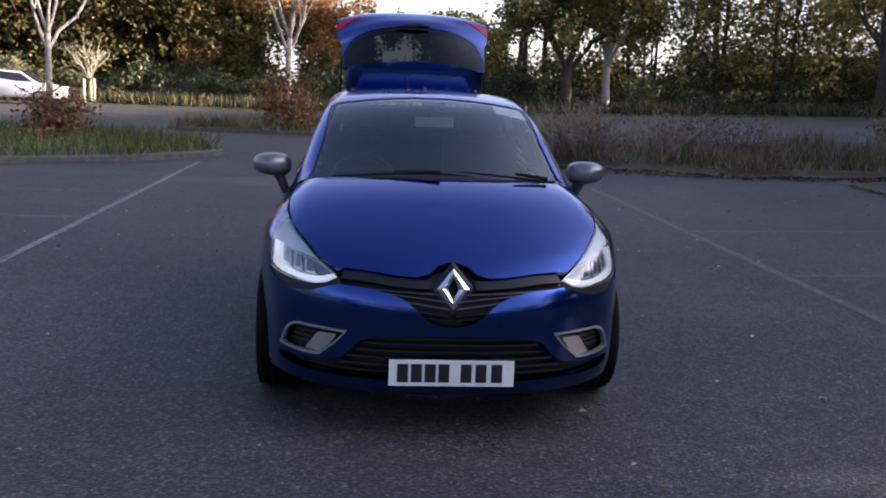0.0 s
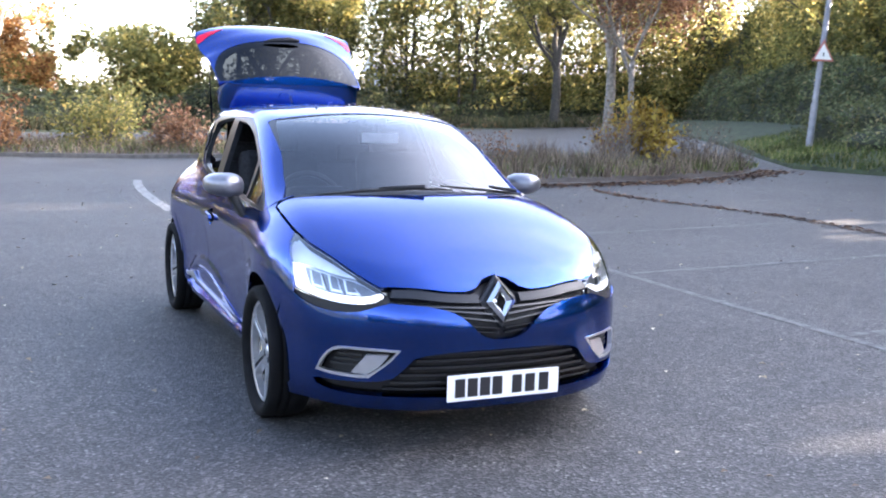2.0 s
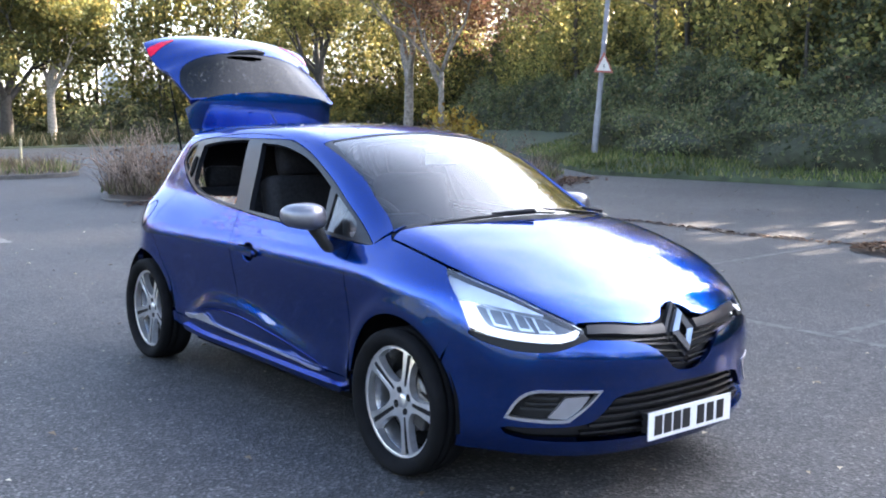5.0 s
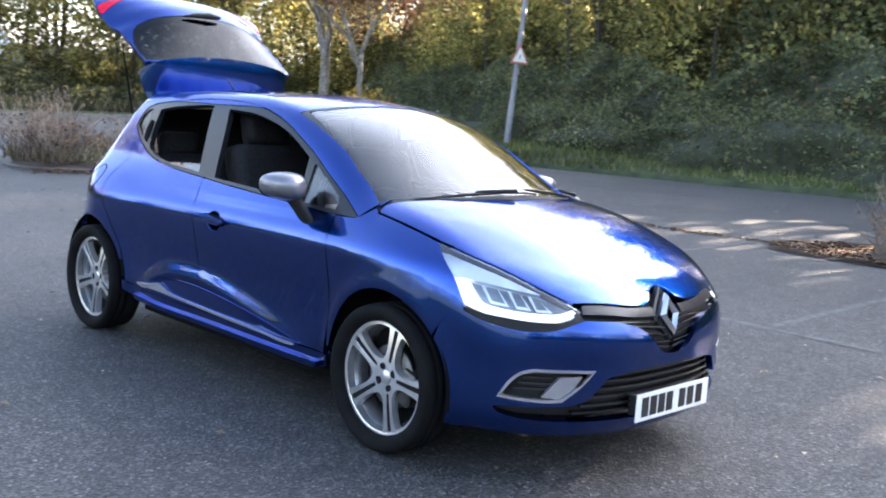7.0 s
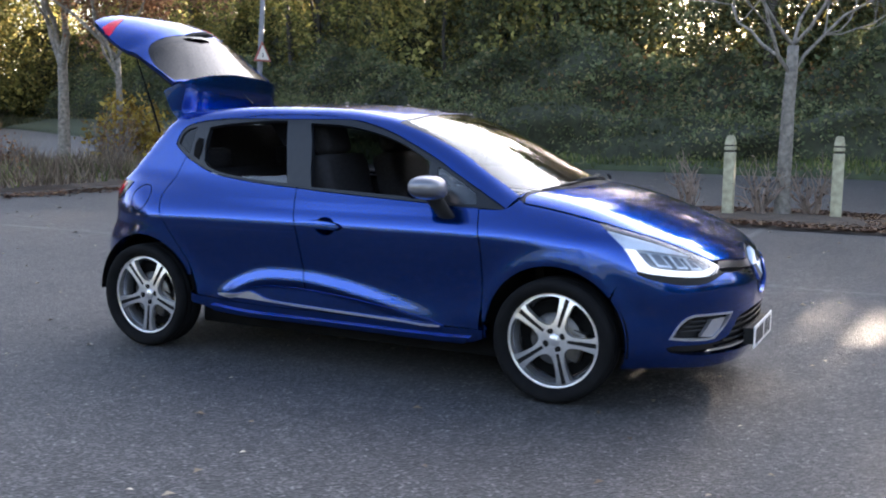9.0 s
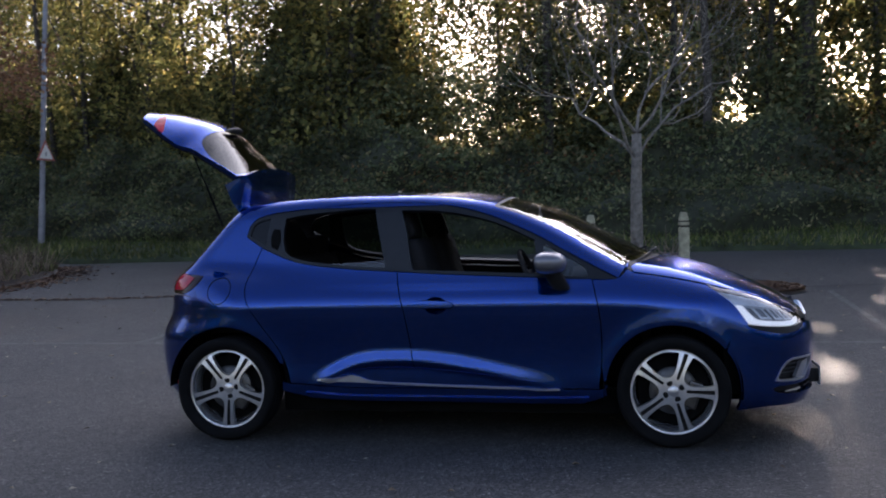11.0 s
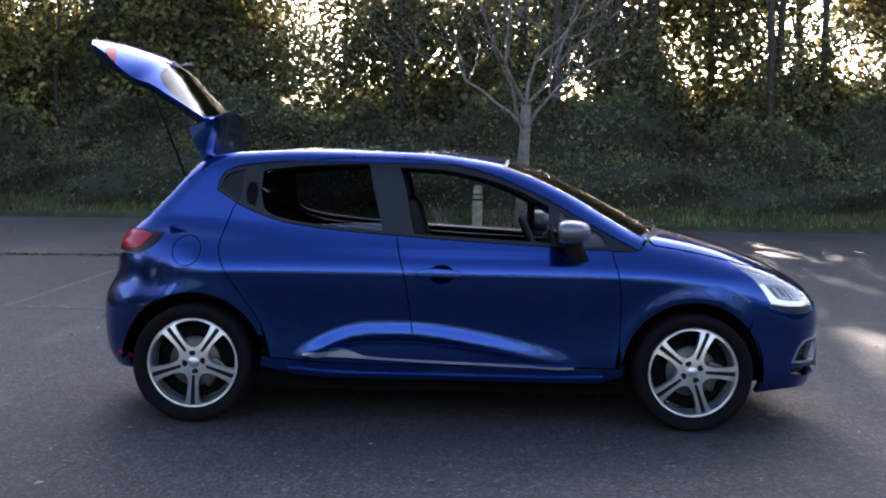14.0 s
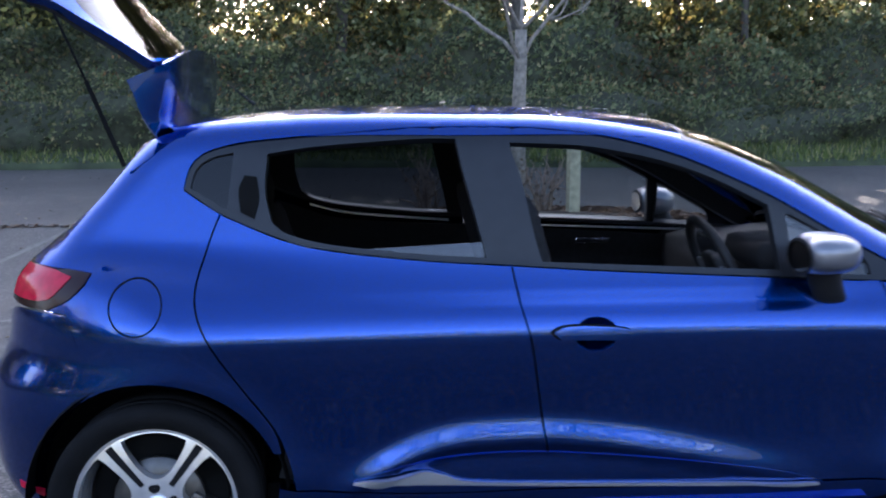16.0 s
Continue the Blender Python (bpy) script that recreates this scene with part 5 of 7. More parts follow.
M_PAPER = mat("white_paper", (0.75, 0.77, 0.80), 0.8)

car = empty("car", (0, 0, 0))
tagged(car, "metallic blue five-door hatchback with its tailgate raised, driver's window lowered", "car")

# ---- outline of the bonnet, shared with its neighbours ----
hood_side = [(-0.705, 0.20), (-0.714, 0.08), (-0.718, -0.06), (-0.714, -0.185)]
hood_lamp = [(-0.714, -0.185), (-0.690, -0.33), (-0.635, -0.47), (-0.575, -0.585), (-0.515, -0.662), (-0.49, -0.682)]
hood_front = [(-0.49, -0.682), (-0.395, -0.714), (-0.253, -0.755), (-0.155, -0.768)]
hood_notch = [(-0.155, -0.768), (-0.10, -0.757), (-0.06, -0.725), (0.0, -0.705)]
hood_back = [(0.0, 0.045), (-0.20, 0.060), (-0.40, 0.105), (-0.58, 0.17), (-0.66, 0.215), (-0.705, 0.20)]
tp = on_top(lower)
edge_side = [(p[1], p[2] - 0.004) for p in tp(np.array([(x - 0.004, y) for x, y in hood_side]))]
edge_lamp = [(math.atan2(p[0], -p[1]), p[2] - 0.003) for p in tp(np.array([(x - 0.004, y) for x, y in hood_lamp]))]
edge_front = [(math.atan2(p[0], -p[1]), p[2]) for p in tp(np.array(hood_front))]
edge_notch = [(math.atan2(p[0], -p[1]), p[2]) for p in tp(np.array(hood_notch))]

# ---- side panels ----
ARCH_F = [(0.005 + 0.362 * math.cos(a), 0.312 + 0.362 * math.sin(a)) for a in np.radians(np.linspace(-18, 187, 18))]
ARCH_R = [(2.585 + 0.368 * math.cos(a), 0.310 + 0.368 * math.sin(a)) for a in np.radians(np.linspace(-8, 196, 18))]
arch_f = lambda a0, a1, r=0.362, n=14: [(0.005 + r * math.cos(a), 0.312 + r * math.sin(a)) for a in np.radians(np.linspace(a0, a1, n))]
arch_r = lambda a0, a1, r=0.368, n=14: [(2.585 + r * math.cos(a), 0.310 + r * math.sin(a)) for a in np.radians(np.linspace(a0, a1, n))]
G = 0.003                                          # half a shut line
door_front = [(0.432, 0.925), (0.415, 0.86), (0.392, 0.74), (0.382, 0.60), (0.385, 0.45), (0.400, 0.335)]
b_gap = [(1.552, 0.985), (1.53, 0.87), (1.502, 0.768), (1.478, 0.62), (1.455, 0.47), (1.425, 0.322)]
r_gap = [(2.405, 1.135), (2.435, 1.055), (2.462, 0.95), (2.455, 0.87), (2.405, 0.767), (2.33, 0.655), (2.245, 0.53), (2.205, 0.42), (2.19, 0.345)]
belt = [(0.285, 0.925), (0.50, 0.930), (0.75, 0.942), (1.0, 0.954), (1.30, 0.969), (1.552, 0.985), (1.81, 1.002), (2.07, 1.030), (2.22, 1.062), (2.40, 1.133), (2.47, 1.175), (2.515, 1.205)]
win_top = [(2.515, 1.205), (2.50, 1.262), (2.46, 1.305), (2.36, 1.335), (2.22, 1.351), (2.08, 1.362), (1.82, 1.381), (1.55, 1.382), (1.41, 1.375), (1.28, 1.360), (1.14, 1.331), (1.0, 1.288), (0.87, 1.233), (0.73, 1.167), (0.59, 1.087), (0.45, 1.010), (0.36, 0.962), (0.285, 0.925)]
rail = [(2.66, 1.335), (2.55, 1.372), (2.40, 1.394), (2.23, 1.412), (2.05, 1.420), (1.82, 1.427), (1.55, 1.425), (1.28, 1.404), (1.14, 1.380), (1.0, 1.346), (0.86, 1.302), (0.72, 1.247), (0.59, 1.184), (0.45, 1.098), (0.30, 1.015), (0.235, 0.982)]
sd = on_side(solid)
sh = lambda pts, dy=0.0, dz=0.0: [(a + dy, b + dz) for a, b in pts]

fender = outline(sh(door_front, -G)[:-1] + [(0.374, 0.36)], arch_f(8, 141), [(-0.285, 0.560), (-0.325, 0.618), (-0.40, 0.672)],
                 [(-0.40, 0.672), (-0.335, 0.765), (-0.27, 0.822), (edge_side[-1][0], edge_side[-1][1])], edge_side[::-1],
                 [(0.235, 0.972), (0.280, 0.931), (0.33, 0.921), (0.429, 0.920)])
both("fender", fender, sd, M_BLUE, car)
fdoor = outline(sh(door_front, G), [(0.400, 0.318), (0.9, 0.316), (1.425, 0.318)], sh(b_gap[::-1], -G), [(p[0] - 0.003, p[1] - 0.006) for p in belt[1:6]][::-1])
CUP = np.array([(1.312 + 0.066 * math.cos(a), 0.789 + 0.050 * math.sin(a)) for a in np.linspace(0, 2 * math.pi, 37)[:-1]])
fdoors = both("front_door", fdoor, sd, M_BLUE, car, holes=[CUP], step=0.017)
rdoor = outline(sh(b_gap, G), [(1.43, 0.318), (1.8, 0.318), (2.19, 0.345)], sh(r_gap[::-1], -G), [(p[0], p[1] - 0.006) for p in belt[5:10]][::-1])
rdoors = both("rear_door", rdoor, sd, M_BLUE, car, step=0.017)
quarter = outline(sh(r_gap, G)[:-2] + [(2.228, 0.46)], arch_r(156, 68), [(2.735, 0.650), (2.785, 0.737), (2.835, 0.857)], [(2.835, 0.857), (2.905, 0.861)], [(2.905, 0.861), (2.83, 0.897), (2.782, 0.943), (2.768, 0.972), (2.99, 0.987)],
                  [(2.99, 0.995), (2.93, 1.045), (2.86, 1.095), (2.76, 1.190), (2.66, 1.335)], rail, [(0.232, 1.008), (0.285, 0.932)], [(a, b + 0.004) for a, b in win_top[::-1]], [(2.515, 1.20), (2.47, 1.170), (2.408, 1.133)])
both("body_side", quarter, sd, M_BLUE, car, step=0.03)
# sill with its blade, and the trim along the doors
sill = outline([(0.37, 0.345), (0.395, 0.312), (0.9, 0.308), (1.43, 0.310), (1.8, 0.312), (2.19, 0.338), (2.235, 0.36)], [(2.24, 0.30), (2.08, 0.262), (1.80, 0.246), (1.27, 0.242), (0.74, 0.236), (0.48, 0.238), (0.36, 0.28)])
both("sill", sill, sd, M_BLUE, car, off=-0.006, thick=0.06)
blade = outline([(0.46, 0.268), (0.74, 0.262), (1.27, 0.266), (1.80, 0.270), (2.10, 0.292)], [(2.08, 0.262), (1.80, 0.246), (1.27, 0.241), (0.74, 0.235), (0.48, 0.238)])
both("sill_blade", blade, sd, M_BLUE, car, off=0.014, thick=0.05)
trim_lo = [(2.035, 0.357), (1.90, 0.352), (1.71, 0.345), (1.43, 0.331), (1.01, 0.320), (0.60, 0.306)]
trim_hi = [(0.60, 0.316), (0.74, 0.352), (1.0, 0.392), (1.27, 0.420), (1.54, 0.436), (1.75, 0.428), (1.90, 0.402), (2.035, 0.362)]
trim_f = curve(*trim_hi)
both("door_trim", outline(trim_lo, trim_hi), sd, M_BLUE, car, off=0.004, thick=0.02, step=0.025, bulge=lambda q: 0.010 * np.clip((trim_f(q[:, 0]) - q[:, 1]) / 0.09, 0, 1))
chrome_hi = [(0.62, 0.317), (1.01, 0.330), (1.43, 0.344), (1.68, 0.357), (1.76, 0.380), (1.82, 0.393), (1.90, 0.384), (2.02, 0.364)]
chrome_lo = [(2.02, 0.358), (1.90, 0.355), (1.75, 0.350), (1.43, 0.334), (1.01, 0.320), (0.62, 0.309)]
both("chrome_strip", outline(chrome_lo, chrome_hi, step=0.012), sd, M_SILVER, car, off=0.024, thick=0.012, step=0.02, label="bright silver moulding along the doors")

# ---- windows ----
dlo = outline([(p[0], p[1]) for p in belt], win_top)
glass_f = outline([(1.540, 1.326), (1.508, 1.22), (1.477, 1.06), (1.458, 0.992)], [(1.458, 0.992), (1.0, 0.972), (0.735, 0.960)], [(0.735, 0.960), (0.745, 1.06), (0.755, 1.150)], [(0.755, 1.150), (0.90, 1.222), (1.02, 1.268), (1.15, 1.302), (1.32, 1.330), (1.540, 1.340)])
glass_r = outline([(1.625, 1.006), (1.80, 1.016), (2.06, 1.043), (2.17, 1.065), (2.225, 1.085), (2.255, 1.110)], [(2.255, 1.110), (2.275, 1.20), (2.27, 1.30)], [(2.27, 1.308), (2.20, 1.320), (2.08, 1.334), (1.82, 1.352), (1.705, 1.352)], [(1.705, 1.350), (1.685, 1.25), (1.652, 1.12), (1.625, 1.008)])
glass_q = outline([(2.385, 1.145), (2.44, 1.176), (2.496, 1.208)], [(2.496, 1.210), (2.482, 1.262), (2.44, 1.295), (2.37, 1.312)], [(2.37, 1.305), (2.378, 1.22), (2.385, 1.155)])
glass_s = outline([(0.700, 0.955), (0.55, 0.945), (0.455, 0.942)], [(0.455, 0.945), (0.47, 0.998), (0.58, 1.062), (0.69, 1.122)], [(0.702, 1.120), (0.70, 1.04), (0.700, 0.96)])
both("window_frame", dlo, sd, M_TRIM_GLOSS, car, holes=[glass_f, glass_r, glass_q, glass_s], off=-0.004, thick=0.03, label="satin black window surrounds and door pillars")
both("quarter_glass", glass_q, sd, M_GLASS_DARK, car, off=-0.012, thick=0.004)
for g in both("quarterlight", glass_s, sd, M_GLASS, car, off=-0.012, thick=0.004):
    g.visible_shadow = False
hid = outline([(2.305, 1.120), (2.345, 1.138)], [(2.345, 1.140), (2.352, 1.20), (2.335, 1.245)], [(2.335, 1.245), (2.30, 1.240)], [(2.30, 1.238), (2.292, 1.18), (2.305, 1.122)], step=0.012)
for g, dr in zip(both("hidden_handle", hid, sd, M_UNDER, car, off=0.002, thick=0.012, step=0.02, label="black recessed handle by the rear window"), rdoors):
    g.parent = dr
panel("rear_side_glass", glass_r, sd, M_GLASS_REAR, car, off=-0.012, thick=0.004, flip=True, label="raised dark privacy glass")
pg = panel("front_side_glass", glass_f, sd, M_GLASS, car, off=-0.012, thick=0.004, flip=True, label="raised clear passenger window glass")
pg.visible_shadow = False
glass_low = outline([(1.625, 1.004), (1.80, 1.012), (2.00, 1.031)], [(2.00, 1.034), (1.86, 1.041), (1.74, 1.047), (1.637, 1.052)], [(1.637, 1.052), (1.625, 1.004)])
panel("rear_side_glass", glass_low, sd, M_GLASS, car, off=-0.016, thick=0.004, step=0.02, label="rear window glass wound nearly down")
both("pillar_lining", quarter, sd, M_DASH, car, off=-0.022, thick=0.002, step=0.06)

# ---- bonnet, screen, roof ----
hood_half = np.vstack([spline(hood_back)[:-1], spline(hood_side)[:-1], spline(hood_lamp)[:-1], spline(hood_front)[:-1], spline(hood_notch)])
panel("bonnet", mirror_outline(hood_half), tp, M_BLUE, car, f=lower, off=0.001, thick=0.025)
ws_half = np.vstack([spline([(0, 0.955), (-0.20, 0.960), (-0.40, 0.975), (-0.50, 0.99), (-0.555, 1.0)])[:-1], spline([(-0.555, 1.0), (-0.60, 0.75), (-0.650, 0.50), (-0.708, 0.25)])[:-1], spline([(-0.700, 0.22), (-0.55, 0.13), (-0.38, 0.072), (-0.2, 0.035), (0, 0.025)])])
wtop = on_top(cabin)
ws = panel("windscreen", mirror_outline(ws_half), wtop, M_GLASS_WS, car, f=cabin, off=-0.006, thick=0.005, label="laminated windscreen glass")
ws.visible_shadow = False
band_half_o = mirror_outline(ws_half)
c0 = np.array((0, 0.5))
band = panel("screen_band", band_half_o, wtop, M_TRIM, car, f=cabin, off=-0.0035, thick=0.004, holes=[c0 + (band_half_o - c0) * (0.945, 0.945)], label="black printed border of the windscreen")
roof_half = np.vstack([spline([(0, 2.63), (-0.30, 2.61), (-0.50, 2.56)])[:-1], spline([(-0.54, 2.53), (-0.575, 2.2), (-0.588, 1.7), (-0.585, 1.3), (-0.568, 1.02)])[:-1], spline([(-0.568, 1.0), (-0.50, 0.985), (-0.40, 0.970), (-0.2, 0.955), (0, 0.950)])])
panel("roof", mirror_outline(roof_half), wtop, M_BLUE, car, f=cabin, off=-0.0015, thick=0.02)
cowl_half = np.vstack([spline([(0, 0.10), (-0.25, 0.115), (-0.45, 0.17), (-0.62, 0.25), (-0.70, 0.26)])[:-1], spline([(-0.70, 0.20), (-0.62, 0.16), (-0.42, 0.08), (-0.2, 0.03), (0, 0.015)])])
panel("cowl", mirror_outline(cowl_half), on_top(lambda x, y, z: solid(x, y, z)), M_PLASTIC, car, off=-0.012, thick=0.02, label="black plastic scuttle below the windscreen")

# ---- front of the car ----
fo = on_front(lower)
HL_OUT = [(-1.314, 0.872), (-1.244, 0.811), (-1.158, 0.725), (-1.115, 0.678)]
HL_BOT = [(-1.115, 0.678), (-1.04, 0.662), (-0.949, 0.653), (-0.80, 0.644), (-0.698, 0.645), (-0.64, 0.656), (-0.592, 0.682)]
HL_TOP = [(-0.592, 0.682)] + edge_lamp[::-1][1:] + [(-1.314, 0.872)]
headlamp = outline(HL_OUT, HL_BOT, HL_TOP, step=0.03)
bowls = both("headlamp", headlamp, fo, M_LAMPBOWL, car, f=lower, off=-0.045, thick=0.02, label="clear headlamp with a bright daytime light")


def lamp_piece(name, poly, material, off, thick=0.01, step=0.03, label="", holes=()):
    """A piece inside the headlamps, on both sides, as a part of each lamp."""
    a, b = both(name, poly, fo, material, car, f=lower, off=off, thick=thick, step=step, label=label, holes=holes)
    a.parent, b.parent = bowls[0], bowls[1]
    return a, b


for g in lamp_piece("lens", headlamp, M_LENS, -0.001, 0.004, label="clear plastic lens"):
    g.visible_shadow = False
lamp_piece("upper_reflector", outline([(-1.29, 0.862), (-1.23, 0.810), (-1.19, 0.784)], [(-1.19, 0.784), (-1.07, 0.778), (-0.915, 0.762), (-0.77, 0.746)], [(-0.77, 0.748), (-0.93, 0.796), (-1.09, 0.832), (-1.25, 0.862)]), M_LAMPBOWL, -0.022, 0.02)
lamp_piece("daytime_strip", outline([(-1.178, 0.776), (-1.126, 0.694), (-1.074, 0.676), (-0.998, 0.665), (-0.857, 0.655), (-0.698, 0.654), (-0.640, 0.668), (-0.61, 0.684)], [(-0.625, 0.693), (-0.66, 0.684), (-0.71, 0.676), (-0.859, 0.677), (-0.998, 0.690), (-1.045, 0.708), (-1.105, 0.774)]), M_DRL, -0.014, 0.02, label="glowing C-shaped daytime light")
lamp_piece("dark_bezel", outline([(-1.095, 0.768), (-1.04, 0.712), (-0.998, 0.694), (-0.859, 0.680), (-0.71, 0.680), (-0.64, 0.695)], [(-0.64, 0.70), (-0.77, 0.738), (-0.915, 0.754), (-1.09, 0.771)]), M_BEZEL, -0.034, 0.01)
for led in ([(-1.044, 0.760), (-0.964, 0.756), (-0.905, 0.690), (-0.990, 0.697)], [(-0.925, 0.752), (-0.865, 0.745), (-0.808, 0.684), (-0.875, 0.687)], [(-0.832, 0.740), (-0.775, 0.722), (-0.715, 0.681), (-0.790, 0.682)]):
    lamp_piece("projector", outline(*[[led[i], led[(i + 1) % 4]] for i in range(4)]), M_BEZEL, -0.020, 0.02, label="square projector lens")
    c = np.mean(led, 0)
    ring_o, ring_i = [outline(*[[tuple(q[i]), tuple(q[(i + 1) % 4])] for i in range(4)]) for q in (c + (np.array(led) - c) * 0.96, c + (np.array(led) - c) * (0.70, 0.80) + (0, 0.004))]
    lamp_piece("led_surround", ring_o, M_LAMPBOWL, -0.014, 0.006, holes=[ring_i], label="pale frame of a projector")

GR_TOP = [(a, b + 0.004) for a, b in edge_notch[::-1]] + [(a, b + 0.004) for a, b in edge_front[::-1][1:]] + [(-0.600, 0.712)]
GR_BOT = [(-0.570, 0.655), (-0.526, 0.649), (-0.386, 0.638), (-0.262, 0.611), (-0.183, 0.567), (-0.124, 0.520), (-0.058, 0.498), (0, 0.494)]
CHIN = [(-1.100, 0.657), (-1.044, 0.638), (-0.945, 0.618), (-0.854, 0.608), (-0.765, 0.609), (-0.698, 0.617), (-0.628, 0.638), (-0.570, 0.652)]
grille_half = np.vstack([spline(GR_TOP, 0.03)[:-1], spline([GR_TOP[-1], (-0.592, 0.66)], 0.03)[:-1], spline([(a, b - 0.012) for a, b in GR_BOT], 0.03)])
grille = panel("grille", mirror_outline(grille_half), fo, M_PLASTIC, car, f=lower, off=-0.045, thick=0.02, step=0.05, label="black upper grille with a gloss bar")
for sgn in (1, -1):
    bar = outline([(-0.575, 0.706), (-0.45, 0.706), (-0.323, 0.692), (-0.20, 0.685), (-0.12, 0.684)], [(-0.12, 0.650), (-0.20, 0.652), (-0.323, 0.660), (-0.45, 0.672), (-0.578, 0.676)], step=0.03)
    panel("grille_bar", bar * (sgn, 1) if sgn > 0 else (bar * (-1, 1))[::-1], fo, M_TRIM_GLOSS, grille, f=lower, off=-0.008, thick=0.03)
    for k, (z0, z1, x0) in enumerate(((0.634, 0.655, -0.56), (0.606, 0.640, -0.40), (0.575, 0.606, -0.27), (0.545, 0.560, -0.19), (0.522, 0.532, -0.14))):
        slat = outline([(-0.02, z0), (x0, z1)], [(x0, z1 - 0.006), (-0.02, z0 - 0.008)], step=0.03)
        panel("slat", slat if sgn > 0 else (slat * (-1, 1))[::-1], fo, M_SLAT, grille, f=lower, off=-0.020, thick=0.02, step=0.04)
chin_poly = outline([(-1.110, 0.672)] + HL_BOT[1:], [(-0.592, 0.680), (-0.570, 0.655)], CHIN[::-1], step=0.03)
both("lamp_underline", chin_poly, fo, M_PLASTIC, car, f=lower, off=-0.012, thick=0.02, label="black strip below the headlamp")

FOG = outline([(-0.93, 0.352), (-0.885, 0.419), (-0.838, 0.455), (-0.785, 0.468)], [(-0.785, 0.468), (-0.64, 0.467), (-0.512, 0.462)], [(-0.512, 0.462), (-0.573, 0.402), (-0.655, 0.345)], [(-0.655, 0.343), (-0.733, 0.340), (-0.85, 0.345), (-0.93, 0.352)], step=0.025)
FOG_IN = FOG.mean(0) + (FOG - FOG.mean(0)) * (0.915, 0.83)
LOW_TOP = [(0, 0.453), (-0.227, 0.452), (-0.40, 0.438), (-0.452, 0.425)]
LOW_SIDE = [(-0.452, 0.425), (-0.50, 0.380), (-0.545, 0.345)]
LOW_EXT = [(-0.545, 0.345), (-0.617, 0.329), (-0.755, 0.322), (-0.914, 0.320), (-0.945, 0.312)]
LOW_BOT = [(-0.945, 0.312), (-0.925, 0.292), (-0.844, 0.277), (-0.753, 0.270), (-0.564, 0.264), (-0.30, 0.258), (0, 0.256)]
low_half = np.vstack([spline(LOW_TOP, 0.03)[:-1], spline(LOW_SIDE, 0.03)[:-1], spline(LOW_EXT, 0.03)[:-1], spline(LOW_BOT, 0.03)])
LOWER = mirror_outline(low_half)
arch_b = bearing_yz([p for p in arch_f(143, 192)])
bump_half = np.vstack([spline(GR_BOT[::-1], 0.03)[:-1], spline(CHIN[::-1], 0.03)[:-1], spline([CHIN[0], (-1.113, 0.672)], 0.03)[:-1],
                       spline(bearing_yz([(-0.395, 0.668), (-0.325, 0.618), (-0.29, 0.562)]), 0.03)[:-1], spline(arch_b, 0.03)[:-1],
                       spline([arch_b[-1], (-1.17, 0.205), (-0.95, 0.214), (-0.6, 0.202), (-0.3, 0.196), (0, 0.196)], 0.03)])
bumper = panel("front_bumper", mirror_outline(bump_half), fo, M_BLUE, car, holes=[FOG, (FOG * (-1, 1))[::-1], LOWER], f=lower, thick=0.03, step=0.032)
low_back = panel("lower_grille", mirror_outline(low_half * (1.02, 1)), fo, M_PLASTIC, car, f=lower, off=-0.05, thick=0.02, step=0.05, label="black lower grille with horizontal slats")
for k, (z, x0) in enumerate(((0.292, 0.60), (0.322, 0.56), (0.352, 0.52), (0.382, 0.47), (0.412, 0.44), (0.440, 0.36))):
    sl = outline([(-x0, z + 0.005), (0, z + 0.005), (x0, z + 0.005)], [(x0, z - 0.005), (0, z - 0.005), (-x0, z - 0.005)], step=0.05)
    panel("slat", sl, fo, M_SLAT, low_back, f=lower, off=-0.018, thick=0.03, step=0.05)
fogs = both("fog_recess", FOG, fo, M_PLASTIC, car, f=lower, off=-0.045, thick=0.01, label="black fog recess with a silver surround")
for nm, poly, m, off, holes in (("surround", FOG, M_SILVER, 0.003, [FOG_IN]), ("wedge", outline([(-0.672, 0.436), (-0.568, 0.440)], [(-0.568, 0.440), (-0.605, 0.395), (-0.668, 0.354)], [(-0.668, 0.354), (-0.745, 0.358)], [(-0.745, 0.360), (-0.672, 0.436)], step=0.025), M_SILVER, -0.006, [])):
    a, b = both(nm, poly, fo, m, car, f=lower, off=off, thick=0.02, holes=holes, step=0.025)
    a.parent, b.parent = fogs
for k in range(3):
    z = 0.385 + 0.022 * k
    a, b = both("slat", outline([(-0.865 + 0.02 * k, z + 0.004), (-0.70, z + 0.004)], [(-0.70, z - 0.004), (-0.865 + 0.02 * k, z - 0.004)], step=0.03), fo, M_TRIM, car, f=lower, off=-0.025, thick=0.015)
    a.parent, b.parent = fogs

# lozenge badge, as a plain bright shape
def lozenge(w, h, hole_w, hole_h, depth):
    b = bmesh.new()
    out = [(0, h), (w, 0), (0, -h), (-w, 0)]
    inn = [(0, hole_h), (hole_w, 0), (0, -hole_h), (-hole_w, 0)]
    mid = [((a[0] + c[0]) / 2, (a[1] + c[1]) / 2) for a, c in zip(out, inn)]
    rings = [[b.verts.new((x, 0.0, z)) for x, z in out], [b.verts.new((x, -depth, z)) for x, z in mid], [b.verts.new((x, 0.0, z)) for x, z in inn]]
    for r in range(2):
        for i in range(4):
            b.faces.new((rings[r][i], rings[r][(i + 1) % 4], rings[r + 1][(i + 1) % 4], rings[r + 1][i]))
    back = [b.verts.new((x, 0.02, z)) for x, z in out]
    for i in range(4):
        b.faces.new((rings[0][i], back[i], back[(i + 1) % 4], rings[0][(i + 1) % 4]))
    return b


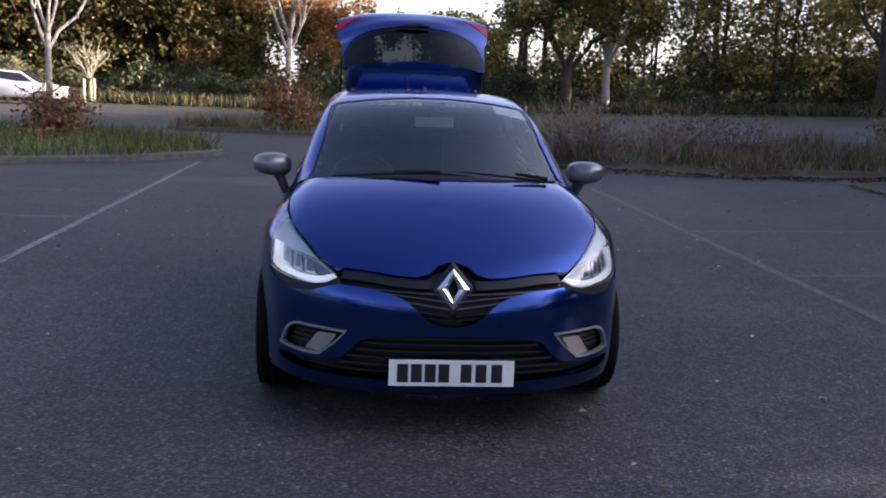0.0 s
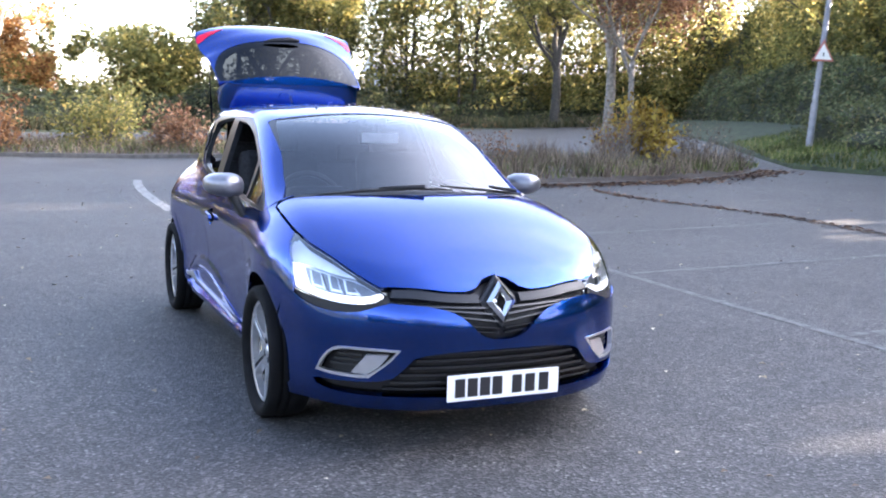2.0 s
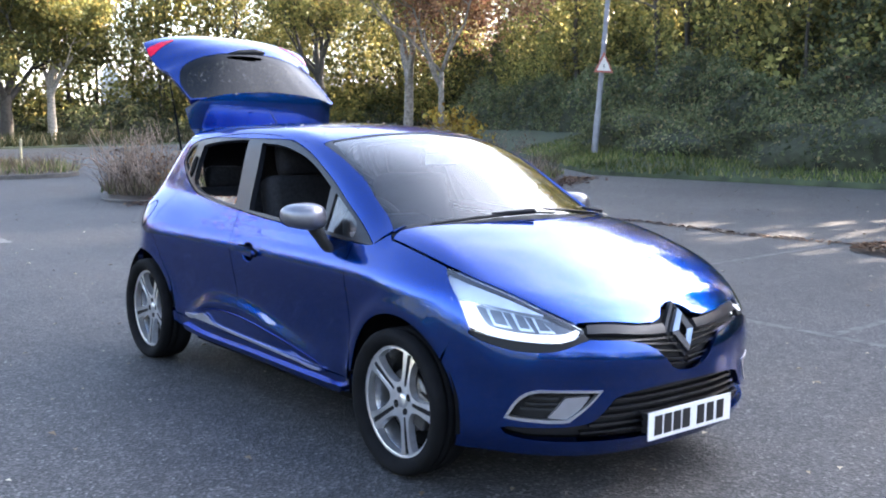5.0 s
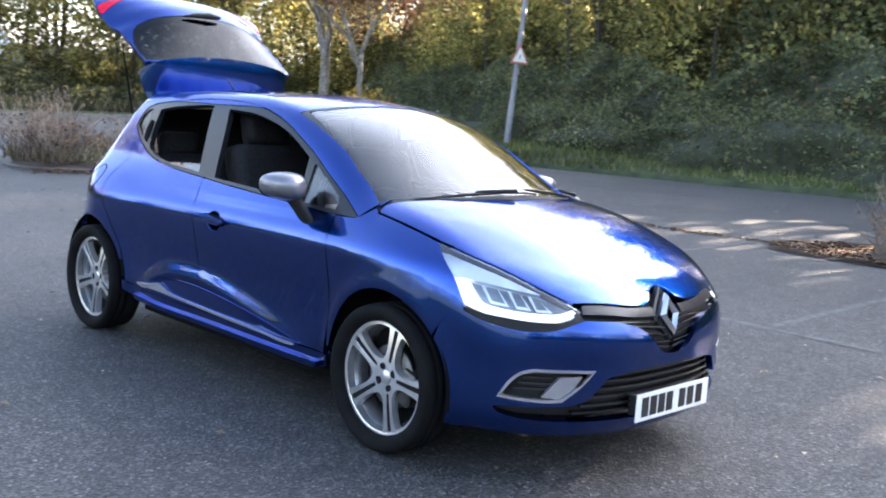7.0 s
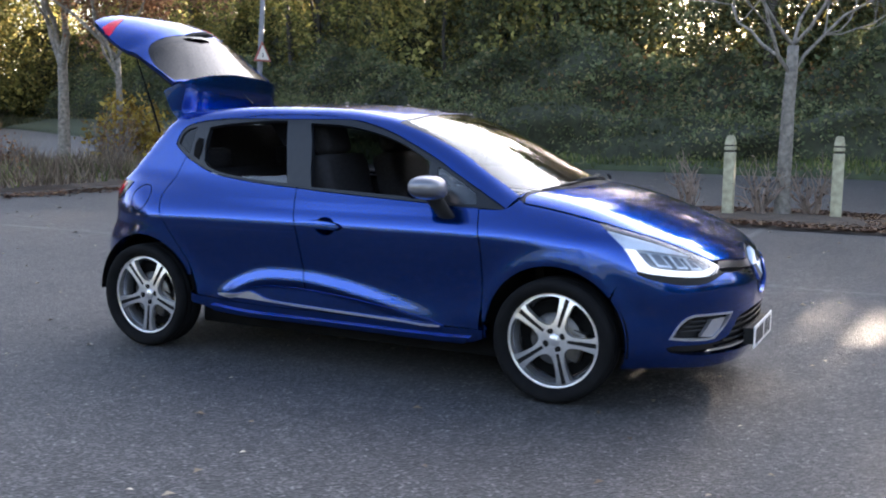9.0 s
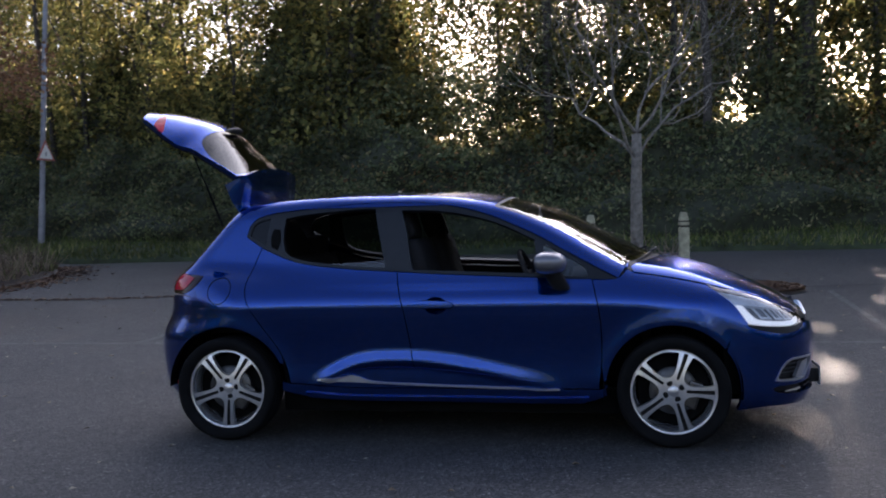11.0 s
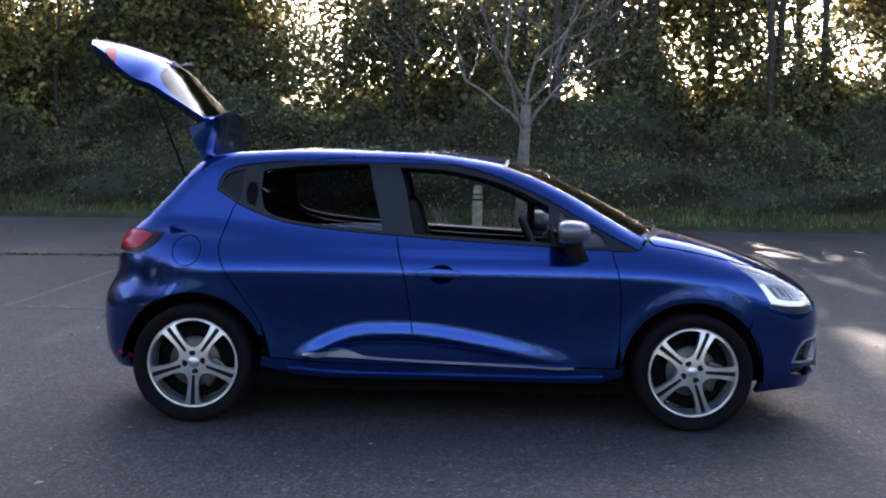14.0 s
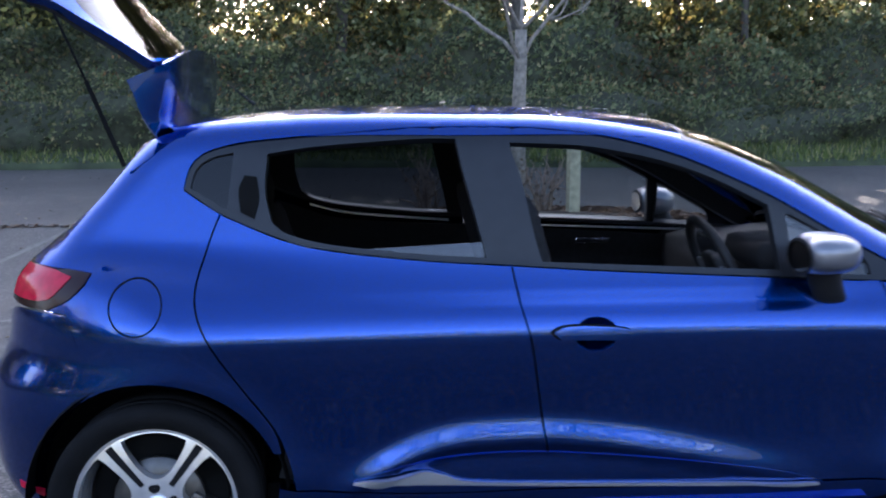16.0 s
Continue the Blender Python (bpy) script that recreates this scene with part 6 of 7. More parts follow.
badge_turn = Matrix.Translation((0, -0.797, 0.648)) @ Matrix.Rotation(radians(-21), 4, 'X')
bm = lozenge(0.068, 0.088, 0.023, 0.044, 0.014)
bmesh.ops.transform(bm, matrix=badge_turn, verts=bm.verts)
part("badge", bm, M_CHROME, car, "bright chrome lozenge badge")
bm = lozenge(0.092, 0.114, 0.060, 0.080, 0.004)
bmesh.ops.transform(bm, matrix=Matrix.Translation((0, 0.026, 0.0)) @ badge_turn, verts=bm.verts)
part("badge_surround", bm, M_TRIM_GLOSS, car)

# number plate with plain bars for its characters
plate = part("number_plate", box_bm((0.520, 0.006, 0.111), (0, -0.851, 0.306), 0.002), M_PLATE, car, "white number plate with black bars")
part("plate_holder", box_bm((0.46, 0.055, 0.08), (0, -0.8205, 0.306), 0.002), M_PLASTIC, car)
for x in (-0.203, -0.146, -0.089, -0.032, 0.060, 0.122, 0.188):
    part("bar", box_bm((0.046, 0.003, 0.078), (x, -0.8545, 0.306), 0.001), M_INK, plate)

# hidden inner structure
inner = [(-1.25, 0.20), (-1.25, 0.72), (-1.0, 0.70), (-0.5, 0.70), (0.5, 0.70), (1.0, 0.70), (1.25, 0.72), (1.25, 0.20)]
panel("inner_front", outline(*[[inner[i], inner[(i + 1) % 8]] for i in range(8)], step=0.06), fo, M_UNDER, car, f=lower, off=-0.10, thick=0.01, step=0.08)
part("underbody", box_bm((1.30, 2.0, 0.16), (0, 1.30, 0.225), 0.02), M_UNDER, car)
part("underbody_front", box_bm((1.05, 1.0, 0.10), (0, -0.12, 0.26), 0.02), M_UNDER, car)
part("underbody_rear", box_bm((1.05, 0.75, 0.14), (0, 2.68, 0.32), 0.02), M_UNDER, car)
part("bulkhead", box_bm((1.30, 0.05, 0.62), (0, 0.14, 0.62), 0.01), M_UNDER, car)
part("engine_cover", box_bm((0.95, 0.75, 0.25), (0, -0.25, 0.62), 0.05), M_UNDER, car)


# ---- wheels ----
def rim_face():
    """Five double spokes, cut from a dished disc."""
    circ = lambda r, n, a0=0.0: np.array([(r * math.cos(a0 + 2 * math.pi * i / n), r * math.sin(a0 + 2 * math.pi * i / n)) for i in range(n)])
    wins, slots = [], []
    for k in range(5):
        c = radians(90 + 36 + 72 * k)
        ctrl = [(0.217, -24), (0.2205, -12), (0.2215, 0), (0.2205, 12), (0.217, 24), (0.208, 25.5), (0.19, 26), (0.14, 25), (0.108, 21.5), (0.086, 13.5), (0.078, 0), (0.086, -13.5), (0.108, -21.5), (0.14, -25), (0.19, -26), (0.208, -25.5)]
        wins.append(rounded([(r * math.cos(c + radians(a)), r * math.sin(c + radians(a))) for r, a in ctrl], 3))
        d = radians(90 + 72 * k)
        u, v = np.array((math.cos(d), math.sin(d))), np.array((-math.sin(d), math.cos(d)))
        slots.append(np.array([u * 0.068 + v * 0.008, u * 0.068 - v * 0.008, u * 0.220 - v * 0.012, u * 0.220 + v * 0.012]))
    return circ(0.226, 60), wins, slots


RIM_O, RIM_W, RIM_S = rim_face()
dish = lambda q: -0.062 + 0.030 * np.clip(1 - np.hypot(q[:, 0], q[:, 1]) / 0.2, 0, 1) ** 1.5
wheel_meshes = {}


def disc_bm(r, x0, x1, n=24, cy=0.0, cz=0.0):
    b = lathe([(0.0005, x0), (r * 0.93, x0), (r, x0 + (x1 - x0) * 0.15), (r, x1), (0.0005, x1)], 'X', n)
    bmesh.ops.translate(b, vec=(0, cy, cz), verts=b.verts)
    return b


def wheel(x, y, turn, spin):
    if not wheel_meshes:
        hub = part("wheel", lathe([(0.226, -0.058), (0.234, -0.066), (0.240, -0.060), (0.240, -0.045), (0.226, -0.035), (0.205, 0.0), (0.200, 0.08), (0.215, 0.09)], 'X', 64), M_BARREL, None, smooth=True)
        face = panel("spokes", RIM_O, lambda q: np.column_stack([dish(q), q[:, 0], q[:, 1]]), M_ALLOY, hub, holes=RIM_W + RIM_S, thick=0.034, step=0.02, nrm=lambda q: np.tile((-1.0, 0, 0), (len(q), 1)), shade=lambda q: np.column_stack([-np.ones(len(q)), q * 1.1]) / np.sqrt(1 + 1.21 * (q * q).sum(1))[:, None])
        lip = part("rim_lip", lathe([(0.224, -0.0615), (0.234, -0.0675), (0.2395, -0.061)], 'X', 64), M_ALLOY, hub, smooth=True)
        back = panel("spoke_recess", np.array([(0.218 * math.cos(a), 0.218 * math.sin(a)) for a in np.linspace(0, 2 * math.pi, 60)[:-1]]), lambda q: np.column_stack([dish(q) + 0.004, q[:, 0], q[:, 1]]), M_ALLOY_DARK, hub, holes=[w.mean(0) + (w - w.mean(0)) * 1.03 for w in RIM_W], thick=0.006, step=0.03, nrm=lambda q: np.tile((-1.0, 0, 0), (len(q), 1)))
        tyre = part("tyre", lathe([(0.226, -0.050), (0.238, -0.078), (0.252, -0.094), (0.275, -0.1015), (0.292, -0.098), (0.302, -0.085), (0.3055, -0.060), (0.3055, -0.044), (0.300, -0.042), (0.300, -0.036), (0.306, -0.034), (0.306, -0.004), (0.300, -0.002), (0.300, 0.004), (0.306, 0.006), (0.306, 0.05), (0.302, 0.085), (0.28, 0.10), (0.235, 0.085)], 'X', 72), M_RUBBER, hub, "low-profile black tyre", smooth=True)
        disc = part("brake_disc", lathe([(0.06, -0.012), (0.130, -0.012), (0.132, -0.006), (0.130, 0.008), (0.06, 0.008)], 'X', 48), M_DISC, hub, smooth=True)
        cal = part("caliper", box_bm((0.06, 0.075, 0.15), (0.0, -0.105, 0.01), 0.012), M_DISC, hub)
        cap = part("centre_cap", disc_bm(0.029, -0.046, -0.03), M_ALLOY, hub, smooth=True)
        bolts = []
        for k in range(4):
            a = radians(45 + 90 * k)
            bolts.append(part("wheel_bolt", disc_bm(0.0175, -0.0445, -0.03, 12, 0.05 * math.cos(a), 0.05 * math.sin(a)), M_ALLOY_DARK, hub))
        backing = part("drum_shield", disc_bm(0.195, 0.03, 0.04), M_UNDER, hub)
        wheel_meshes["hub"] = hub
        w = hub
    else:
        src = wheel_meshes["hub"]
        w = src.copy()
        scene.collection.objects.link(w)
        for ch in src.children:
            c2 = ch.copy()
            scene.collection.objects.link(c2)
            c2.parent = w
    w.parent = car
    w.matrix_basis = pose(x, y, R_TYRE, 0, 0, turn) @ pose(0, 0, 0, spin, 0, 0)
    return w


W_FR = wheel(-0.757, 0.0, 0, 19)
wheel(-0.757, AXLE_R, 0, 36)
wheel(0.757, 0.0, 180, 10)
wheel(0.757, AXLE_R, 180, 50)
for yc in (0.005, 2.585):
    for sx in (-1, 1):
        b = lathe([(0.372, 0.0), (0.378, 0.02), (0.375, 0.36), (0.02, 0.365)], 'X', 40)
        bmesh.ops.scale(b, vec=(-sx, 1, 1), verts=b.verts)
        bmesh.ops.translate(b, vec=(sx * 0.815, yc, 0.315), verts=b.verts)
        bmesh.ops.delete(b, geom=[v for v in b.verts if v.co.z < (0.22 if yc < 1 else 0.30)], context='VERTS')
        part("wheel_liner", b, M_UNDER, car, smooth=True)

# ---- mirrors, handles, flap ----
def mirror_shell(sx):
    """Door mirror: a rounded housing, flat towards the driver, on a slanting foot."""
    b = bmesh.new()
    bmesh.ops.create_uvsphere(b, u_segments=36, v_segments=24, radius=1.0)
    for v in b.verts:
        x, y, z = v.co
        p = 2.6
        r = (abs(x) ** p + abs(y) ** p + abs(z) ** p) ** (1 / p)
        x, y, z = x / r, y / r, z / r
        taper = 1.0 - 0.22 * (x * sx)
        yy = y * 0.105 if y < 0 else y * 0.070
        v.co = (sx * 0.868 + x * 0.103, 0.665 + yy + 0.02 * abs(x), 1.022 + z * 0.064 * (1 + 0.12 * (x * -sx)) * (0.92 if z < 0 else 1.0) + 0.006 * x * sx)
    top = b.copy()
    bmesh.ops.bisect_plane(top, geom=top.verts[:] + top.edges[:] + top.faces[:], plane_co=(0, 0, 1.000), plane_no=(0, 0.10, 1), clear_inner=True)
    bmesh.ops.bisect_plane(b, geom=b.verts[:] + b.edges[:] + b.faces[:], plane_co=(0, 0, 1.000), plane_no=(0, 0.10, 1), clear_outer=True)
    m = part("door_mirror", top, M_MIRRORGREY, car, "metallic grey door mirror on a black foot", smooth=True)
    part("mirror_base", b, M_PLASTIC, m, smooth=True)
    g = bmesh.new()
    bmesh.ops.create_circle(g, cap_ends=True, radius=1.0, segments=28)
    for v in g.verts:
        v.co = (sx * 0.868 + v.co.x * 0.088, 0.738, 1.018 + v.co.y * 0.053)
    part("mirror_rim", g, M_PLASTIC, m)
    g = bmesh.new()
    bmesh.ops.create_circle(g, cap_ends=True, radius=1.0, segments=28)
    for v in g.verts:
        v.co = (sx * 0.868 + v.co.x * 0.076, 0.741, 1.018 + v.co.y * 0.043)
    part("mirror_glass", g, M_CHROME, m)
    f = bmesh.new()
    rings = []
    for t, (x, y, z, w, d) in enumerate(((0.765, 0.585, 0.848, 0.020, 0.045), (0.785, 0.60, 0.880, 0.024, 0.050), (0.805, 0.625, 0.925, 0.026, 0.052), (0.83, 0.65, 0.975, 0.032, 0.055))):
        rings.append([f.verts.new((sx * x + w * math.cos(a), y + d * math.sin(a), z)) for a in np.linspace(0, 2 * math.pi, 17)[:-1]])
    for p, q in zip(rings[:-1], rings[1:]):
        for i in range(16):
            f.faces.new((p[i], p[(i + 1) % 16], q[(i + 1) % 16], q[i]))
    f.faces.new(rings[0])
    part("foot", f, M_PLASTIC, m, smooth=True)


mirror_shell(-1)
mirror_shell(1)
HANDLE = outline([(1.206, 0.790), (1.225, 0.803), (1.30, 0.810), (1.37, 0.812), (1.42, 0.808), (1.444, 0.797)], [(1.444, 0.797), (1.425, 0.783), (1.37, 0.780), (1.30, 0.779), (1.225, 0.778), (1.206, 0.788)], step=0.012)
cup_r = lambda q: -0.030 * np.clip(1 - (np.hypot(q[:, 0] - 1.312, (q[:, 1] - 0.789) * 1.32) / 0.066) ** 2, 0, 1)


def cup_n(q):
    e = 0.002
    n = np.column_stack([-np.ones(len(q)), -(cup_r(q + (e, 0)) - cup_r(q - (e, 0))) / (2 * e), -(cup_r(q + (0, e)) - cup_r(q - (0, e))) / (2 * e)])
    return n / np.linalg.norm(n, axis=1)[:, None]


# the black outline under the handle stands for its shadow on the door
for i, (nm, poly, m, kw) in enumerate((("handle_cup", CUP, M_BLUE, dict(off=-0.003, thick=0.004, step=0.009, bulge=cup_r, shade=cup_n)), ("handle_gasket", HANDLE.mean(0) + (HANDLE - HANDLE.mean(0)) * (1.05, 1.45), M_UNDER, dict(off=0.002, thick=0.006, step=0.02)), ("door_handle", HANDLE, M_BLUE, dict(off=0.030, thick=0.020, step=0.012)))):
    a, b = both(nm, poly, sd, m, car, **kw)
    a.parent, b.parent = fdoors
RING = lambda c, r: np.array([(c[0] + r * math.cos(a), c[1] + r * math.sin(a)) for a in np.linspace(0, 2 * math.pi, 41)[:-1]])
FL = (2.628, 0.886)
panel("fuel_flap_gap", RING(FL, 0.0775), sd, M_UNDER, car, holes=[RING(FL, 0.0735)], off=0.0012, thick=0.002, step=0.03)

# ---- rear end ----
def on_rear(f, yc=2.40):
    def go(q):
        d = np.column_stack([-np.sin(q[:, 0]), -np.cos(q[:, 0]), np.zeros(len(q))])
        o = np.column_stack([np.zeros(len(q)), np.full(len(q), yc), q[:, 1]]) - d * 1.35
        return cast(f, o, d, 1.3)
    return go


def rear_yz(pts):
    p = on_side(lower)(np.array(pts, float))
    return [(math.atan2(a, b - 2.40), c) for a, b, c in p]


ro = on_rear(lower)
seam = rear_yz([(2.735, 0.650), (2.785, 0.737), (2.835, 0.853)])
arch_e = rear_yz(arch_r(66, -6))
rb_half = np.vstack([spline([(0, 0.72), (-0.40, 0.74), (-0.62, 0.82), (-0.75, 0.853), seam[-1]], 0.04)[:-1], spline(seam[::-1], 0.03)[:-1], spline(arch_e, 0.03)[:-1], spline([arch_e[-1], (-1.05, 0.262), (-0.6, 0.24), (0, 0.235)], 0.04)])
panel("rear_bumper", mirror_outline(rb_half), ro, M_BLUE, car, f=lower, thick=0.03, step=0.04)
tl = rear_yz([(2.768, 0.971), (2.782, 0.943), (2.83, 0.897), (2.905, 0.862)])
tail_poly = outline(tl, [tl[-1], (-0.80, 0.862), (-0.66, 0.870)], [(-0.66, 0.870), (-0.66, 0.985)], [(-0.66, 0.985), (-0.85, 0.983), tl[0]], step=0.03)
tails = both("tail_lamp", tail_poly, ro, M_SMOKE, car, f=lower, off=0.004, thick=0.03, label="smoked red tail lamp")
a, b = both("red_lens", outline([(-0.68, 0.975), (-0.90, 0.973), (-1.02, 0.958)], [(-1.02, 0.955), (-0.97, 0.905), (-0.90, 0.885), (-0.68, 0.885)], step=0.03), ro, M_RED, car, f=lower, off=0.0065, thick=0.006)
a.parent, b.parent = tails
both("rear_reflector", outline(rear_yz([(2.93, 0.335), (3.02, 0.340)]), rear_yz([(3.02, 0.318), (2.93, 0.312)]), step=0.03), ro, M_RED, car, f=lower, off=0.003, thick=0.006)
part("load_floor", box_bm((1.0, 0.8, 0.04), (0, 2.65, 0.62), 0.01), M_CLOTH, car)

# raised tailgate: (across, along) on a curved sheet
hy = curve((0, 2.56), (0.10, 2.63), (0.25, 2.735), (0.40, 2.835), (0.50, 2.915), (0.62, 3.03), (0.75, 3.155), (0.84, 3.245))
hz = curve((0, 1.60), (0.10, 1.672), (0.25, 1.782), (0.40, 1.888), (0.50, 1.943), (0.62, 1.985), (0.75, 2.018), (0.84, 2.032))
hd = curve((0, 0.050), (0.15, 0.085), (0.3, 0.125), (0.45, 0.16), (0.58, 0.13), (0.7, 0.075), (0.84, 0.05))


def gate(q):
    X, s = q[:, 0], q[:, 1]
    ty, tz = hy(s + 0.01) - hy(s - 0.01), hz(s + 0.01) - hz(s - 0.01)
    L = np.hypot(ty, tz)
    iy, iz = tz / L, -ty / L
    d = hd(s) * (np.abs(X) / 0.55) ** 2.6
    return np.column_stack([X, hy(s) + iy * d, hz(s) + iz * d])


def gate_n(q, fn=None):
    fn = fn or gate
    e = 0.004
    n = np.cross(fn(q + (e, 0)) - fn(q - (e, 0)), fn(q + (0, e)) - fn(q - (0, e)))
    n /= np.linalg.norm(n, axis=1)[:, None]
    return n * np.where(n[:, 2] < 0, -1, 1)[:, None]


g_half = np.vstack([spline([(0, 0.84), (-0.25, 0.835), (-0.45, 0.815), (-0.575, 0.775)], 0.03)[:-1], spline([(-0.575, 0.775), (-0.592, 0.70), (-0.575, 0.55), (-0.55, 0.40), (-0.535, 0.22), (-0.52, 0.05)], 0.03)[:-1], spline([(-0.52, 0.02), (-0.3, 0.0), (0, 0.0)], 0.04)])
GATE = mirror_outline(g_half)
gl_half = np.vstack([spline([(0, 0.425), (-0.22, 0.420), (-0.37, 0.402), (-0.45, 0.355), (-0.497, 0.27), (-0.522, 0.17), (-0.515, 0.06)], 0.03)[:-1], spline([(-0.51, 0.03), (-0.3, 0.015), (0, 0.01)], 0.04)])
GLASS = mirror_outline(gl_half)
tg = panel("tailgate", GATE, gate, M_BLUE, car, holes=[GLASS], thick=0.028, step=0.035, nrm=gate_n, label="raised blue tailgate with a dark rear window")
panel("rear_window", GLASS, gate, M_GLASS_DARK, tg, off=-0.003, thick=0.004, step=0.04, nrm=gate_n, label="tinted rear window glass")
panel("tailgate_lining", GATE * 0.985 + (0, 0.005), gate, M_DASH, tg, holes=[GLASS * (0.93, 0.93) + (0, 0.012)], off=-0.031, thick=0.015, step=0.05, nrm=gate_n)
for sgn in (1, -1):
    lamp = outline([(-0.586, 0.672), (-0.580, 0.618), (-0.50, 0.655), (-0.40, 0.705)], [(-0.39, 0.722), (-0.50, 0.708), (-0.586, 0.684)], step=0.02)
    panel("tailgate_lamp", lamp if sgn > 0 else (lamp * (-1, 1))[::-1], gate, M_RED, tg, off=0.003, thick=0.01, step=0.02, nrm=gate_n, label="red lamp at the tailgate corner")
wb = np.array([(-0.15, 0.398), (-0.08, 0.402), (0.03, 0.405), (0.11, 0.408)])
wp = gate(wb) + gate_n(wb) * np.array([[0.012], [0.022], [0.030], [0.026]])
V, Fc = tubes([(wp, [0.006, 0.015, 0.021, 0.012])], 10)
mesh_obj("rear_wiper", V, Fc, M_PLASTIC, tg, smooth=True)

# spoiler, standing up at the hinge; (round, up), its ends turn back beside the glass
sp_x = curve((-0.66, -0.525), (-0.58, -0.507), (-0.51, -0.477), (-0.44, -0.428), (-0.30, -0.30), (0, 0), (0.30, 0.30), (0.44, 0.428), (0.51, 0.477), (0.58, 0.507), (0.66, 0.525))
sp_y = curve((0, 0), (0.30, 0.006), (0.44, 0.018), (0.51, 0.042), (0.58, 0.090), (0.66, 0.165))
sp_l = curve((0, 2.562), (0.08, 2.547), (0.16, 2.540), (0.24, 2.540))


def spoil(q):
    X, s = q[:, 0], q[:, 1]
    return np.column_stack([sp_x(X), sp_l(s) + sp_y(np.abs(X)), 1.408 + s * 1.03])


def spoil_n(q):
    e = 0.006
    n = np.cross(spoil(q + (e, 0)) - spoil(q - (e, 0)), spoil(q + (0, e)) - spoil(q - (0, e)))
    n /= np.linalg.norm(n, axis=1)[:, None]
    return n * np.where(n[:, 1] > 0, -1, 1)[:, None]


s_half = np.vstack([spline([(0, 0.228), (-0.22, 0.216), (-0.40, 0.190), (-0.52, 0.162), (-0.640, 0.118)], 0.03)[:-1], spline([(-0.640, 0.115), (-0.58, 0.010), (-0.52, -0.058)], 0.03)[:-1], spline([(-0.51, -0.062), (-0.25, -0.045), (0, -0.040)], 0.04)])
panel("spoiler", mirror_outline(s_half), spoil, M_BLUE, tg, thick=0.018, step=0.03, nrm=spoil_n, label="blue roof spoiler at the tailgate hinge")
for sx in (-1, 1):
    V, Fc = tubes([([(sx * 0.545, 2.70, 1.27), (sx * 0.54, 2.80, 1.52)], [0.007, 0.007]), ([(sx * 0.54, 2.80, 1.52), (sx * 0.535, 2.885, 1.72)], [0.004, 0.004])], 8)
    mesh_obj("gas_strut", V, Fc, M_UNDER, tg, smooth=True)

# ---- screen details ----
def on_screen(pts, up):
    q = np.array(pts, float)
    return wtop(q) + gradient(cabin, wtop(q)) * up


for pts in ([(-0.52, 0.19), (-0.30, 0.125), (-0.05, 0.095), (0.16, 0.095)], [(0.10, 0.12), (0.30, 0.135), (0.50, 0.19), (0.62, 0.25)]):
    P = on_screen(pts, 0.016)
    V, Fc = tubes([(P, [0.005, 0.008, 0.008, 0.005]), (np.array([P[2] + (0.05, -0.02, 0.01), P[1] + (0.08, -0.005, 0.012)]), [0.012, 0.007])], 6)
    mesh_obj("wiper", V, Fc, M_PLASTIC, car, smooth=True, label="black windscreen wiper")
st = outline([(0.362, 0.985), (0.372, 0.81)], [(0.372, 0.81), (0.560, 0.835)], [(0.560, 0.835), (0.535, 1.0)], [(0.535, 1.0), (0.362, 0.985)], step=0.05)
panel("screen_notice", st, wtop, M_PAPER, car, f=cabin, off=-0.009, thick=0.001, step=0.06, label="white paper notice behind the windscreen")
V, Fc = tubes([([(-0.06, 2.36, 1.455), (-0.06, 2.44, 1.52)], [0.006, 0.002])], 6)
mesh_obj("aerial", V, Fc, M_PLASTIC, car)

# ---- inside ----
def seat(x, y):
    """A front seat of dark cloth: cushion, backrest and headrest on its post."""
    s = part("front_seat", box_bm((0.50, 0.52, 0.20), (x, y, 0.52), 0.06), M_CLOTH, car, smooth=True)
    t = Matrix.Rotation(radians(-16), 4, 'X')
    part("backrest", box_bm((0.48, 0.16, 0.62), (x, y + 0.33, 0.86), 0.06, turn=t), M_CLOTH, s, smooth=True)
    part("headrest", box_bm((0.26, 0.11, 0.19), (x, y + 0.44, 1.25), 0.045, turn=t), M_CLOTH, s, smooth=True)
    part("headrest_post", box_bm((0.12, 0.015, 0.12), (x, y + 0.43, 1.14), 0.004), M_CHROME, s)


seat(-0.37, 1.12)
seat(0.37, 1.12)
rs = part("rear_seat", box_bm((1.22, 0.48, 0.20), (0, 2.02, 0.52), 0.06), M_CLOTH, car, smooth=True)
part("backrest", box_bm((1.22, 0.15, 0.52), (0, 2.32, 0.80), 0.05, turn=Matrix.Rotation(radians(-18), 4, 'X')), M_CLOTH, rs, smooth=True)
for x in (-0.4, 0.4):
    part("headrest", box_bm((0.24, 0.10, 0.14), (x, 2.40, 1.11), 0.04), M_CLOTH, rs, smooth=True)
# slanted dark panel, added to keep bright ground from showing through the hatch
blocker = bmesh.new()
sv = [blocker.verts.new(p) for p in ((-0.50, 2.42, 1.02), (0.50, 2.42, 1.02), (0.46, 2.60, 1.32), (-0.46, 2.60, 1.32), (-0.50, 2.44, 1.01), (0.50, 2.44, 1.01), (0.46, 2.62, 1.31), (-0.46, 2.62, 1.31))]
for f_ in ((0, 1, 2, 3), (7, 6, 5, 4), (0, 4, 5, 1), (1, 5, 6, 2), (2, 6, 7, 3), (3, 7, 4, 0)):
    blocker.faces.new([sv[i] for i in f_])
part("parcel_shelf", blocker, M_CLOTH, car, "dark panel added to block the view through the open hatch")
dash_b = box_bm((1.34, 0.55, 0.30), (0, 0.42, 0.80), 0.08)
for v in dash_b.verts:
    if v.co.y > 0.5 and v.co.z > 0.85:
        v.co.z -= 0.03
